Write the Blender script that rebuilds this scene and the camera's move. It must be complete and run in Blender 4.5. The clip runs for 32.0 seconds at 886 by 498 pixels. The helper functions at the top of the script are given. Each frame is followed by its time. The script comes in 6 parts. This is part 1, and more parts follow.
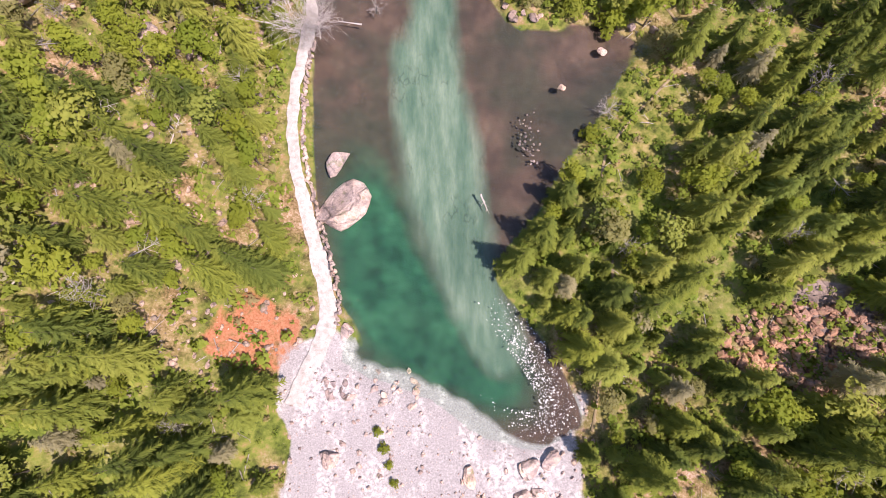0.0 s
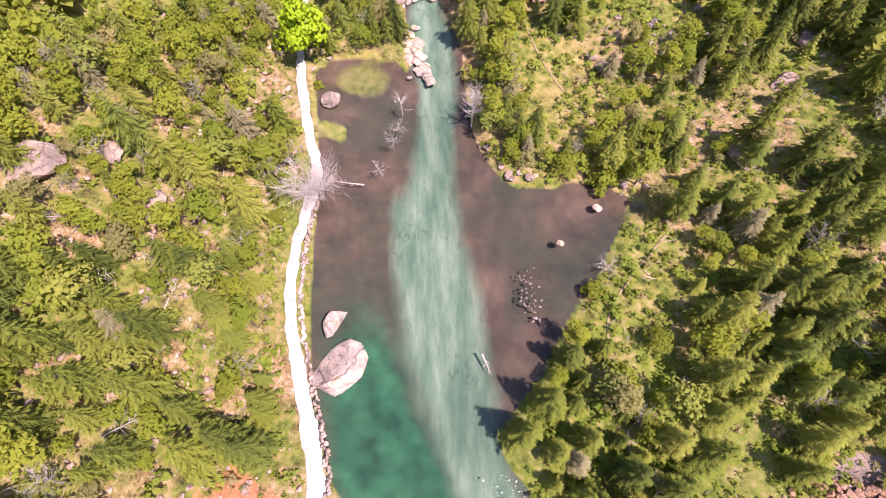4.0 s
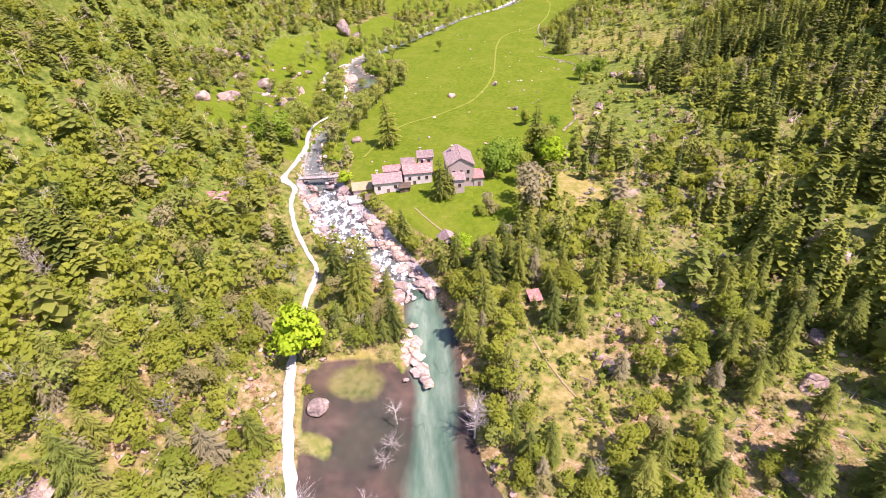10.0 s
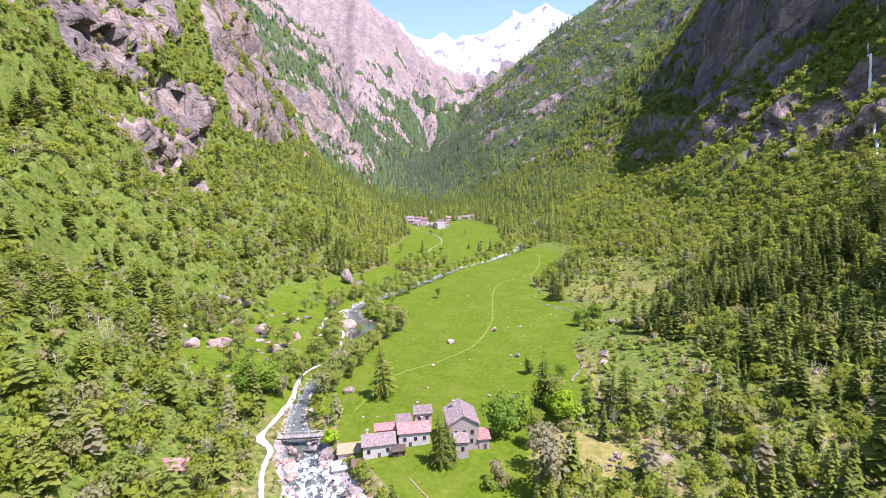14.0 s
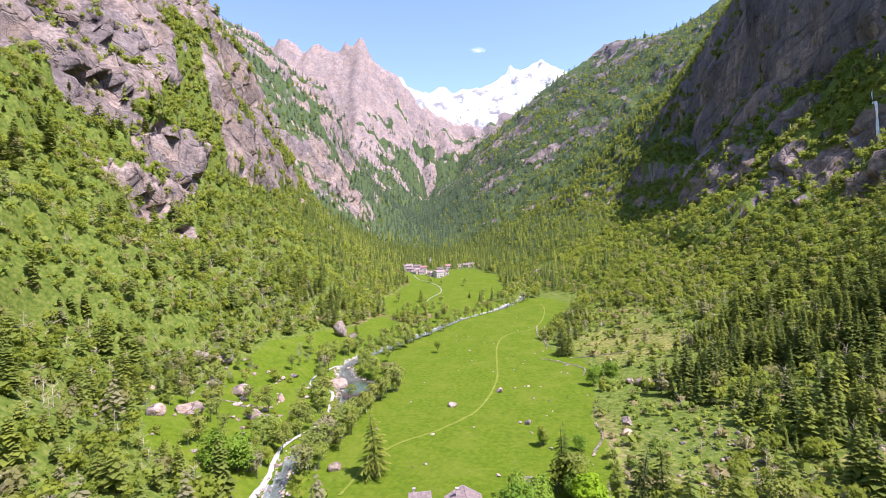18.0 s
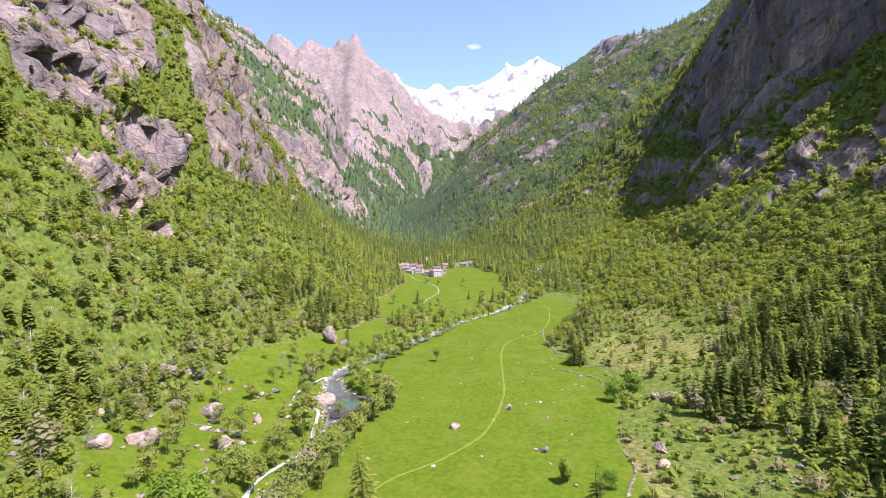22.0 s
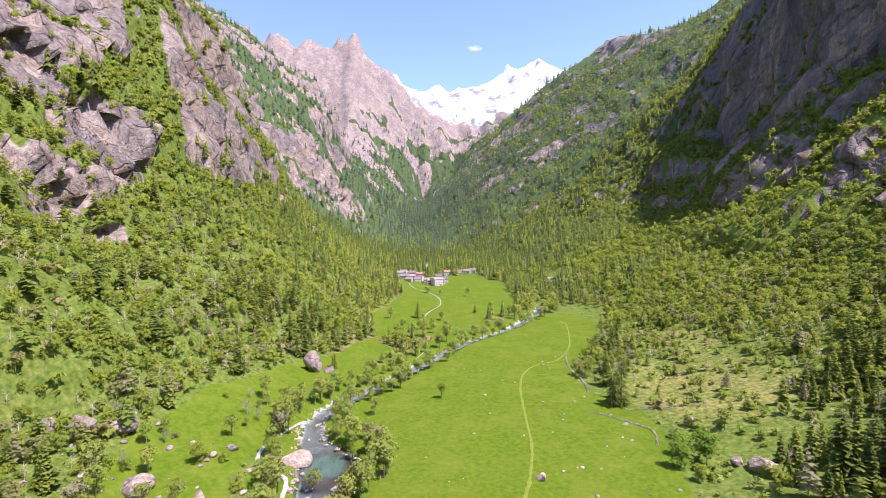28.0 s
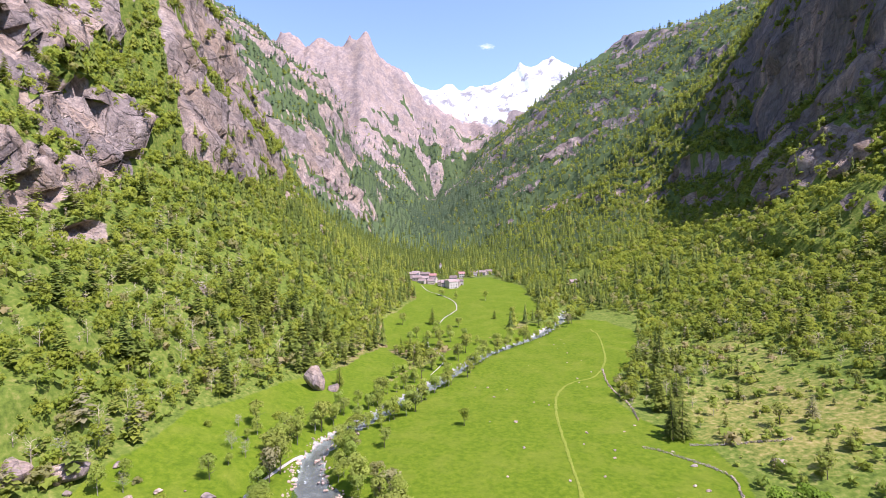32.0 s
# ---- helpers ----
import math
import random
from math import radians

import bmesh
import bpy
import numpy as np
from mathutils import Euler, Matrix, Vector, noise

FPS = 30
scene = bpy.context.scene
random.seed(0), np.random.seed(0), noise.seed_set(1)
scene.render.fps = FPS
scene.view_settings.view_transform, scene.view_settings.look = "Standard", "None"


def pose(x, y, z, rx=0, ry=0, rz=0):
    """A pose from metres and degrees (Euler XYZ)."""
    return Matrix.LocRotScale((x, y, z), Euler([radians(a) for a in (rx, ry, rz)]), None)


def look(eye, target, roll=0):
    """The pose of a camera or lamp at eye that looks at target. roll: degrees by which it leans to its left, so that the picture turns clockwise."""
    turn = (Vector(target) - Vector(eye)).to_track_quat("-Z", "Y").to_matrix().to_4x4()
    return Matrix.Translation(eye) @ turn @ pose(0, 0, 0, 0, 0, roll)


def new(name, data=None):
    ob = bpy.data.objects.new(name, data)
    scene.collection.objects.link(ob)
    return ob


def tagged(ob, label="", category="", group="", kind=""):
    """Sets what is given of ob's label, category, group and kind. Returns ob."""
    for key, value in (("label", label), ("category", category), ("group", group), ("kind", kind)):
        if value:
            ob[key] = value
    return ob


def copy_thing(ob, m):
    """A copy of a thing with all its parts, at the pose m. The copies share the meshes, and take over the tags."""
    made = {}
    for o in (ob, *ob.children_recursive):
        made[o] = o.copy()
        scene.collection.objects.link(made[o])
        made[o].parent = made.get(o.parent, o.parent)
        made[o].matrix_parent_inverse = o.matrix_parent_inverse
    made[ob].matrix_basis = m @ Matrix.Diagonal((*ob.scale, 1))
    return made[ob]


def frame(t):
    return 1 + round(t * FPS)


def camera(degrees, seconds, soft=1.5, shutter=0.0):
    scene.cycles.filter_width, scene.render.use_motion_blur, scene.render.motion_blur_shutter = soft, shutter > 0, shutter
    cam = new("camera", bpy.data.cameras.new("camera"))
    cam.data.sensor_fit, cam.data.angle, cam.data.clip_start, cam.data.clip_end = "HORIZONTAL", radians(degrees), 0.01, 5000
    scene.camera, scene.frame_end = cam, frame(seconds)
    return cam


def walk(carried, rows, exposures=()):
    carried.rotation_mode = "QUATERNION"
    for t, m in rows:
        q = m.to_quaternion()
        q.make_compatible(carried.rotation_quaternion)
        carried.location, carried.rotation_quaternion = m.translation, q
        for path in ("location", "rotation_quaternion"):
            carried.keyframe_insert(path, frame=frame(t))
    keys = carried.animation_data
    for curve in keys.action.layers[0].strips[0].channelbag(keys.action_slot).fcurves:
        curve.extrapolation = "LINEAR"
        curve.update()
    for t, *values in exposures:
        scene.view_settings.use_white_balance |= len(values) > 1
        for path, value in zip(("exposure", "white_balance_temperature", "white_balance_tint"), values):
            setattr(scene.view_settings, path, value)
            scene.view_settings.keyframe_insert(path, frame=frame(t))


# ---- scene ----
cam = camera(84.6, 32.0, soft=0.9)
PATH = [
    (0, (-2.894, -5.762, 97.546), (-2.897, -5.308, 95.598), -1.8),
    (0.5, (-2.873, -4.784, 97.533), (-2.875, -4.291, 95.595), -1.8),
    (1, (-3.135, -3.789, 97.45), (-3.131, -3.255, 95.523), -1.3),
    (1.5, (-2.82, -2.874, 97.378), (-2.819, -2.287, 95.466), -1.7),
    (2, (-2.795, -1.592, 97.561), (-2.793, -0.982, 95.656), -1.6),
    (2.5, (-2.394, -0.082, 97.737), (-2.399, 0.585, 95.851), -2.2),
    (3, (-2.031, 1.338, 97.673), (-2.038, 2.075, 95.814), -2.3),
    (3.5, (-1.74, 2.698, 97.644), (-1.748, 3.519, 95.82), -2.4),
    (5.5, (-1.938, 8.41, 97.702), (-1.934, 9.452, 95.995), -1.9),
    (6, (-1.712, 9.394, 97.699), (-1.709, 10.504, 96.035), -2.0),
    (6.5, (-1.16, 10.393, 97.235), (-1.161, 11.591, 95.634), -2.2),
    (7, (-0.883, 11.372, 96.886), (-0.885, 12.621, 95.324), -2.3),
    (7.5, (-0.814, 13.218, 96.728), (-0.812, 14.51, 95.201), -2.2),
    (8, (-0.676, 15.043, 96.974), (-0.673, 16.408, 95.512), -2.3),
    (8.5, (-0.672, 16.885, 97.194), (-0.665, 18.294, 95.775), -2.2),
    (9, (-0.736, 18.838, 97.278), (-0.721, 20.327, 95.943), -2.1),
    (9.5, (-0.861, 20.531, 97.294), (-0.838, 22.088, 96.039), -2.0),
    (10, (-0.842, 22.289, 97.24), (-0.809, 23.931, 96.099), -1.8),
    (10.5, (-1.28, 25.062, 96.766), (-1.235, 26.787, 95.755), -1.6),
    (11, (-1.33, 27.159, 96.691), (-1.277, 28.945, 95.793), -1.4),
    (11.5, (-1.161, 29.952, 96.867), (-1.103, 31.804, 96.112), -1.5),
    (12, (-1.197, 32.059, 96.743), (-1.132, 33.971, 96.16), -1.5),
    (12.5, (-1.873, 33.404, 96.347), (-1.797, 35.354, 95.91), -1.2),
    (13, (-1.768, 35.142, 96.095), (-1.69, 37.106, 95.722), -1.2),
    (13.5, (-1.612, 36.733, 96.279), (-1.534, 38.699, 95.924), -1.2),
    (14, (-1.561, 38.834, 96.623), (-1.48, 40.815, 96.365), -1.2),
    (14.5, (-1.462, 41.753, 96.602), (-1.377, 43.748, 96.498), -1.2),
    (16.5, (-1.393, 53.153, 96.675), (-1.303, 55.15, 96.619), -1.1),
    (17, (-1.462, 55.624, 96.571), (-1.371, 57.621, 96.512), -1.1),
    (17.5, (-1.565, 58.433, 96.031), (-1.474, 60.43, 95.972), -1.1),
    (18, (-1.446, 61.785, 95.695), (-1.356, 63.782, 95.632), -1.1),
    (18.5, (-1.606, 65.309, 95.484), (-1.517, 67.306, 95.417), -1.2),
    (19, (-1.77, 69.016, 95.107), (-1.679, 71.013, 95.038), -1.1),
    (19.5, (-1.932, 72.79, 94.848), (-1.839, 74.787, 94.777), -1.0),
    (20, (-2.08, 76.838, 94.975), (-1.983, 78.834, 94.902), -1.0),
    (20.5, (-2.065, 80.953, 94.958), (-1.965, 82.95, 94.885), -1.1),
    (21, (-2.171, 85.435, 94.846), (-2.067, 87.432, 94.775), -1.0),
    (21.5, (-2.439, 90.393, 94.723), (-2.332, 92.389, 94.653), -1.0),
    (22, (-2.392, 95.048, 94.525), (-2.284, 97.044, 94.455), -1.2),
    (22.5, (-2.35, 100.266, 94.309), (-2.234, 102.261, 94.24), -1.1),
    (23, (-2.369, 105.426, 94.23), (-2.238, 107.421, 94.161), -1.1),
    (23.5, (-2.237, 110.642, 94.458), (-2.093, 112.636, 94.389), -1.1),
    (24, (-2.48, 115.939, 94.561), (-2.35, 117.934, 94.494), -1.1),
    (24.5, (-2.552, 120.902, 94.699), (-2.423, 122.897, 94.633), -1.0),
    (25, (-2.444, 126.513, 95.171), (-2.316, 128.508, 95.108), -1.0),
    (25.5, (-2.522, 131.296, 95.573), (-2.395, 133.291, 95.511), -0.9),
    (27.5, (-3.736, 150.974, 96.954), (-3.617, 152.969, 96.897), -0.8),
    (28, (-4.215, 156.009, 96.821), (-4.1, 158.005, 96.764), -0.8),
    (28.5, (-4.645, 161.24, 96.775), (-4.535, 163.236, 96.714), -0.9),
    (29, (-4.9, 166.46, 97.056), (-4.794, 168.456, 96.996), -0.8),
    (29.5, (-5.384, 171.694, 97.108), (-5.283, 173.69, 97.051), -0.9),
    (30, (-6.163, 176.862, 96.585), (-6.064, 178.858, 96.525), -0.8),
    (30.5, (-6.871, 182.063, 96.17), (-6.774, 184.06, 96.11), -0.7),
    (31, (-7.305, 187.192, 96.194), (-7.213, 189.189, 96.135), -0.6),
    (31.5, (-7.558, 192.256, 95.978), (-7.475, 194.253, 95.921), -0.7),
    (32, (-7.721, 197.331, 95.611), (-7.65, 199.329, 95.556), -0.7),
]
walk(cam, [(t, look(eye, target, roll)) for t, eye, target, roll in PATH],
     exposures=[(0.0, 1.12, 7050, 27), (6.0, 1.51, 7200, 39), (9.5, 1.50, 7050, 38), (12.0, 1.42, 6350, 30), (13.5, 1.39, 6050, 27), (16.0, 1.30, 6200, 22), (32.0, 1.26, 6250, 23)])

# ---- world, sun ----
SUN_AZ, SUN_EL = 126.0, 60.0          # clockwise from +y; above the horizon
world = bpy.data.worlds.new("sky")
scene.world = world
world.use_nodes = True
wn = world.node_tree.nodes
sky = wn.new("ShaderNodeTexSky")
sky.sky_type, sky.sun_disc = "NISHITA", False
sky.sun_elevation, sky.sun_rotation = radians(SUN_EL), radians(SUN_AZ)
sky.air_density, sky.dust_density, sky.ozone_density, sky.altitude = 1.0, 0.3, 1.2, 900
wn["Background"].inputs[1].default_value = 0.13
world.node_tree.links.new(sky.outputs[0], wn["Background"].inputs[0])
sun_dir = Vector((math.sin(radians(SUN_AZ)) * math.cos(radians(SUN_EL)), math.cos(radians(SUN_AZ)) * math.cos(radians(SUN_EL)), math.sin(radians(SUN_EL))))
sun = new("sun", bpy.data.lights.new("sun", "SUN"))
sun.data.energy, sun.data.angle, sun.data.color = 3.7, radians(0.53), (1.0, 0.955, 0.89)
sun.matrix_world = look(sun_dir * 900, (0, 0, 0))

# ---- materials ----
class Nodes:
    """A small wrapper to write node trees briefly."""
    def __init__(self, name):
        self.m = bpy.data.materials.new(name)
        self.m.use_nodes = True
        self.t = self.m.node_tree
        self.b = self.t.nodes["Principled BSDF"]
        self.o = self.t.nodes["Material Output"]

    def put(self, socket, v):
        if isinstance(v, bpy.types.NodeSocket):
            self.t.links.new(v, socket)
        elif isinstance(v, tuple) and len(v) == 3 and socket.type == "RGBA":
            socket.default_value = (*v, 1)
        else:
            socket.default_value = v

    def n(self, kind, out=0, **ins):
        node = self.t.nodes.new("ShaderNode" + kind)
        for k, v in ins.items():
            self.put(node.inputs[int(k[1:])] if k[0] == "i" and k[1:].isdigit() else node.inputs[k.replace("_", " ")], v)
        return node.outputs[out]

    def noise(self, scale, detail=4.0, rough=0.55, vec=None, colour=False):
        ins = dict(Scale=scale, Detail=detail, Roughness=rough)
        if vec is not None:
            ins["Vector"] = vec
        return self.n("TexNoise", 1 if colour else 0, **ins)

    def ramp(self, fac, *stops):
        node = self.t.nodes.new("ShaderNodeValToRGB")
        self.put(node.inputs[0], fac)
        els = node.color_ramp.elements
        while len(els) < len(stops):
            els.new(0.5)
        for e, (p, c) in zip(els, stops):
            e.position, e.color = p, (*c, 1) if isinstance(c, tuple) else (c, c, c, 1)
        return node.outputs[0]

    def mix(self, fac, a, b, blend="MIX"):
        node = self.t.nodes.new("ShaderNodeMix")
        node.data_type, node.blend_type = "RGBA", blend
        self.put(node.inputs[0], fac), self.put(node.inputs[6], a), self.put(node.inputs[7], b)
        return node.outputs[2]

    def math(self, op, a, b=0.0, clamp=False):
        node = self.t.nodes.new("ShaderNodeMath")
        node.operation, node.use_clamp = op, clamp
        self.put(node.inputs[0], a), self.put(node.inputs[1], b)
        return node.outputs[0]

    def attr(self, name, out=0):
        node = self.t.nodes.new("ShaderNodeAttribute")
        node.attribute_name = name
        return node.outputs[out]

    def split(self, c):
        node = self.t.nodes.new("ShaderNodeSeparateColor")
        self.put(node.inputs[0], c)
        return node.outputs

    def place(self, scale=(1, 1, 1)):
        g = self.t.nodes.new("ShaderNodeNewGeometry").outputs["Position"]
        m = self.t.nodes.new("ShaderNodeMapping")
        self.put(m.inputs[0], g)
        m.inputs["Scale"].default_value = scale
        return m.outputs[0]

    def local(self, scale=(1, 1, 1)):
        g = self.t.nodes.new("ShaderNodeTexCoord").outputs["Object"]
        m = self.t.nodes.new("ShaderNodeMapping")
        self.put(m.inputs[0], g)
        m.inputs["Scale"].default_value = scale
        return m.outputs[0]

    def rand(self):
        return self.t.nodes.new("ShaderNodeObjectInfo").outputs["Random"]

    def bump(self, height, strength, distance):
        return self.n("Bump", 0, Height=height, Strength=strength, Distance=distance)

    def end(self, colour, rough=0.9, normal=None, metal=0.0, spec=0.3):
        self.put(self.b.inputs["Base Color"], colour)
        self.put(self.b.inputs["Roughness"], rough)
        self.put(self.b.inputs["Metallic"], metal)
        self.put(self.b.inputs["Specular IOR Level"], spec)
        if normal is not None:
            self.put(self.b.inputs["Normal"], normal)
        return self.m


def rock_colour(k, vec, fine):
    """Granite: pinkish grey slabs that dip one way, dark clefts, lichen and water streaks. Returns colour and height."""
    big = k.noise(0.02 * fine, 5, 0.6, vec)
    mid = k.noise(0.07 * fine, 7, 0.68, vec)
    small = k.noise(0.5 * fine, 5, 0.68, vec)
    warp = k.t.nodes.new("ShaderNodeVectorMath")
    warp.operation = "MULTIPLY_ADD"
    k.put(warp.inputs[0], k.noise(0.03 * fine, 5, 0.6, vec, True)), k.put(warp.inputs[2], vec)
    warp.inputs[1].default_value = (26 / fine, 26 / fine, 26 / fine)
    turn = k.t.nodes.new("ShaderNodeMapping")
    turn.vector_type = "TEXTURE"
    k.put(turn.inputs[0], warp.outputs[0])
    turn.inputs["Rotation"].default_value, turn.inputs["Scale"].default_value = (radians(-48), 0.15, 0.1), (1.3, 5.0, 1.0)
    def cells(size, feature, out):
        node = k.t.nodes.new("ShaderNodeTexVoronoi")
        node.feature = feature
        k.put(node.inputs["Vector"], turn.outputs[0])
        node.inputs["Scale"].default_value = fine / size
        return node.outputs[out]
    crack = k.ramp(cells(26.0, "DISTANCE_TO_EDGE", "Distance"), (0.0, 0.0), (0.035, 1.0))
    hair = k.ramp(cells(9.0, "DISTANCE_TO_EDGE", "Distance"), (0.0, 0.0), (0.04, 1.0))
    shade = k.split(cells(26.0, "F1", "Color"))
    slide = k.t.nodes.new("ShaderNodeMapping")
    slide.vector_type = "TEXTURE"
    k.put(slide.inputs[0], warp.outputs[0])
    slide.inputs["Rotation"].default_value, slide.inputs["Scale"].default_value = (radians(-48), 0.15, 0.1), (2.0, 14.0, 1.0)
    streak = k.noise(0.30 * fine, 6, 0.68, slide.outputs[0])
    c = k.ramp(mid, (0.32, (0.14, 0.115, 0.11)), (0.45, (0.255, 0.205, 0.19)), (0.58, (0.35, 0.288, 0.268)), (0.74, (0.49, 0.42, 0.39)))
    c = k.mix(1.0, c, k.ramp(shade[0], (0.0, (0.66, 0.66, 0.70)), (0.5, (0.95, 0.93, 0.93)), (1.0, (1.22, 1.13, 1.05))), "MULTIPLY")
    c = k.mix(k.ramp(big, (0.46, 0.0), (0.66, 0.55)), c, (0.40, 0.28, 0.20))
    c = k.mix(k.ramp(streak, (0.36, 0.75), (0.50, 0.0)), c, (0.12, 0.10, 0.105))
    c = k.mix(k.ramp(streak, (0.58, 0.0), (0.72, 0.5)), c, (0.56, 0.49, 0.46))
    c = k.mix(k.ramp(small, (0.34, 0.7), (0.5, 0.0)), c, (0.13, 0.11, 0.11))
    patchy = k.ramp(mid, (0.46, 1.0), (0.62, 0.25))
    c = k.mix(k.math("MULTIPLY", k.math("SUBTRACT", 1.0, crack), k.math("MULTIPLY", patchy, 0.4)), c, (0.05, 0.045, 0.045))
    c = k.mix(k.math("MULTIPLY", k.math("SUBTRACT", 1.0, hair), k.math("MULTIPLY", patchy, 0.14)), c, (0.09, 0.08, 0.08))
    h = k.math("ADD", k.math("ADD", mid, k.math("MULTIPLY", small, 0.35)), k.math("MULTIPLY", k.math("ADD", crack, k.math("ADD", shade[1], k.math("MULTIPLY", hair, 0.4))), 0.6))
    return c, h


def make_ground():
    k = Nodes("ground")
    a, b = k.split(k.attr("zone_a")), k.split(k.attr("zone_b"))
    c3 = k.split(k.attr("zone_c"))
    v = k.place()
    n_big, n_mid, n_small, n_fine = k.noise(0.012, 4, 0.6, v), k.noise(0.07, 5, 0.6, v), k.noise(0.45, 5, 0.65, v), k.noise(2.2, 4, 0.7, v)
    # forest floor: grass, leaf litter, bare earth
    floor = k.ramp(n_small, (0.30, (0.03, 0.034, 0.012)), (0.43, (0.09, 0.11, 0.024)), (0.54, (0.16, 0.175, 0.04)), (0.66, (0.27, 0.17, 0.09)), (0.78, (0.42, 0.32, 0.26)))
    floor = k.mix(k.ramp(n_mid, (0.45, 0.0), (0.60, 0.8)), floor, k.ramp(k.math("ADD", k.math("MULTIPLY", n_fine, 0.5), k.math("MULTIPLY", n_small, 0.5)), (0.36, (0.05, 0.04, 0.022)), (0.45, (0.19, 0.115, 0.06)), (0.54, (0.33, 0.21, 0.14)), (0.64, (0.50, 0.39, 0.34))))
    floor = k.mix(k.ramp(n_big, (0.38, 0.5), (0.52, 0.0)), floor, k.ramp(n_small, (0.3, (0.07, 0.12, 0.015)), (0.7, (0.17, 0.25, 0.035))))
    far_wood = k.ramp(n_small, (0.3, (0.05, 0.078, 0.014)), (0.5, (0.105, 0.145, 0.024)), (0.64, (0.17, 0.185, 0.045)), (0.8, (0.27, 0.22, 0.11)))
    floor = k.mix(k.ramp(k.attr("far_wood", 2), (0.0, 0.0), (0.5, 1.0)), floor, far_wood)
    # far forest floor: bluer, raised greens that carry the distance haze in the colour
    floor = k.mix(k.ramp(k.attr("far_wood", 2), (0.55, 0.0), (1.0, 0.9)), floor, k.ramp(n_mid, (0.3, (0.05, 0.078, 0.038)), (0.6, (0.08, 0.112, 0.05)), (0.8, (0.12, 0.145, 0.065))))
    # meadow
    grass = k.ramp(n_small, (0.28, (0.066, 0.108, 0.006)), (0.5, (0.099, 0.146, 0.008)), (0.72, (0.150, 0.186, 0.015)))
    grass = k.mix(k.ramp(n_mid, (0.46, 0.0), (0.7, 0.6)), grass, (0.165, 0.185, 0.024))
    grass = k.mix(k.ramp(n_fine, (0.35, 0.5), (0.55, 0.0)), grass, (0.05, 0.10, 0.010))
    dry = k.ramp(n_small, (0.3, (0.13, 0.15, 0.03)), (0.5, (0.23, 0.20, 0.06)), (0.7, (0.33, 0.26, 0.12)))
    rock, rock_h = rock_colour(k, k.place((1, 1, 0.9)), 1.0)
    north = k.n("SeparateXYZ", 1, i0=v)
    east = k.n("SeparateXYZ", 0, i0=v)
    # right wall: dark water streaks, which also put the wall's shade into the colour
    seep_shade = k.noise(0.05, 6, 0.7, k.place((0.5, 1.0, 0.09)))
    wet = k.math("MULTIPLY", k.ramp(k.math("DIVIDE", east, 1000.0), (0.40, 0.0), (0.48, 1.0)), k.ramp(seep_shade, (0.40, 0.1), (0.50, 0.75)))
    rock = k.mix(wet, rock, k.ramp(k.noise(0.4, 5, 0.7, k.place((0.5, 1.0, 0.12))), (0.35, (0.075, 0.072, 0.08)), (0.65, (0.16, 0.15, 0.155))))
    # rock grows paler and pinker with distance: haze mixed into its colour
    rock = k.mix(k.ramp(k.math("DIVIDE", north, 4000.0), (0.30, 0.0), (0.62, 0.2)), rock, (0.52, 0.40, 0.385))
    gravel = k.ramp(k.noise(1.3, 6, 0.75, v), (0.34, (0.18, 0.165, 0.17)), (0.48, (0.36, 0.335, 0.335)), (0.62, (0.56, 0.53, 0.53)))
    gravel = k.mix(k.ramp(k.noise(0.16, 5, 0.6, k.place((1, 0.6, 1))), (0.48, 0.9), (0.56, 0.0)), gravel, k.ramp(k.noise(3.4, 4, 0.75, v), (0.3, (0.17, 0.155, 0.16)), (0.6, (0.36, 0.335, 0.34)), (0.75, (0.52, 0.49, 0.49))))
    snow = k.mix(k.ramp(k.noise(0.009, 7, 0.7, k.place((1, 0.5, 0.6))), (0.50, 0.0), (0.60, 0.9)), (0.72, 0.74, 0.78), (0.20, 0.185, 0.20))
    # river bed: brown silt, pale turquoise sand tongue, deep green
    silt = k.ramp(k.noise(0.12, 7, 0.68, v), (0.3, (0.046, 0.034, 0.030)), (0.48, (0.092, 0.056, 0.048)), (0.62, (0.135, 0.080, 0.066)), (0.78, (0.19, 0.125, 0.10)))
    silt = k.mix(k.ramp(k.noise(0.035, 4, 0.6, v), (0.42, 0.6), (0.54, 0.0)), silt, k.ramp(n_small, (0.3, (0.026, 0.036, 0.026)), (0.7, (0.055, 0.062, 0.045))))
    silt = k.mix(k.ramp(n_fine, (0.62, 0.0), (0.72, 0.6)), silt, (0.32, 0.28, 0.25))
    pale = k.ramp(k.noise(0.3, 6, 0.65, k.place((1, 0.22, 1))), (0.28, (0.062, 0.115, 0.088)), (0.48, (0.125, 0.175, 0.138)), (0.70, (0.235, 0.275, 0.225)))
    teal = k.ramp(k.noise(0.22, 4, 0.6, v), (0.3, (0.009, 0.045, 0.030)), (0.5, (0.016, 0.085, 0.052)), (0.72, (0.030, 0.135, 0.078)))
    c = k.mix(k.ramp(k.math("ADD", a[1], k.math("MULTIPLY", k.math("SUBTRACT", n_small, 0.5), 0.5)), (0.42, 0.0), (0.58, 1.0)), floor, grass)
    c = k.mix(k.ramp(k.math("ADD", b[2], k.math("MULTIPLY", k.math("ADD", k.math("SUBTRACT", n_mid, 0.5), k.math("SUBTRACT", n_small, 0.5)), 1.1)), (0.3, 0.0), (0.85, 1.0)), c, dry)
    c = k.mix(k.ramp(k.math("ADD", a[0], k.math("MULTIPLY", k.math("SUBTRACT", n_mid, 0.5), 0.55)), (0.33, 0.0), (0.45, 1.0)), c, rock)
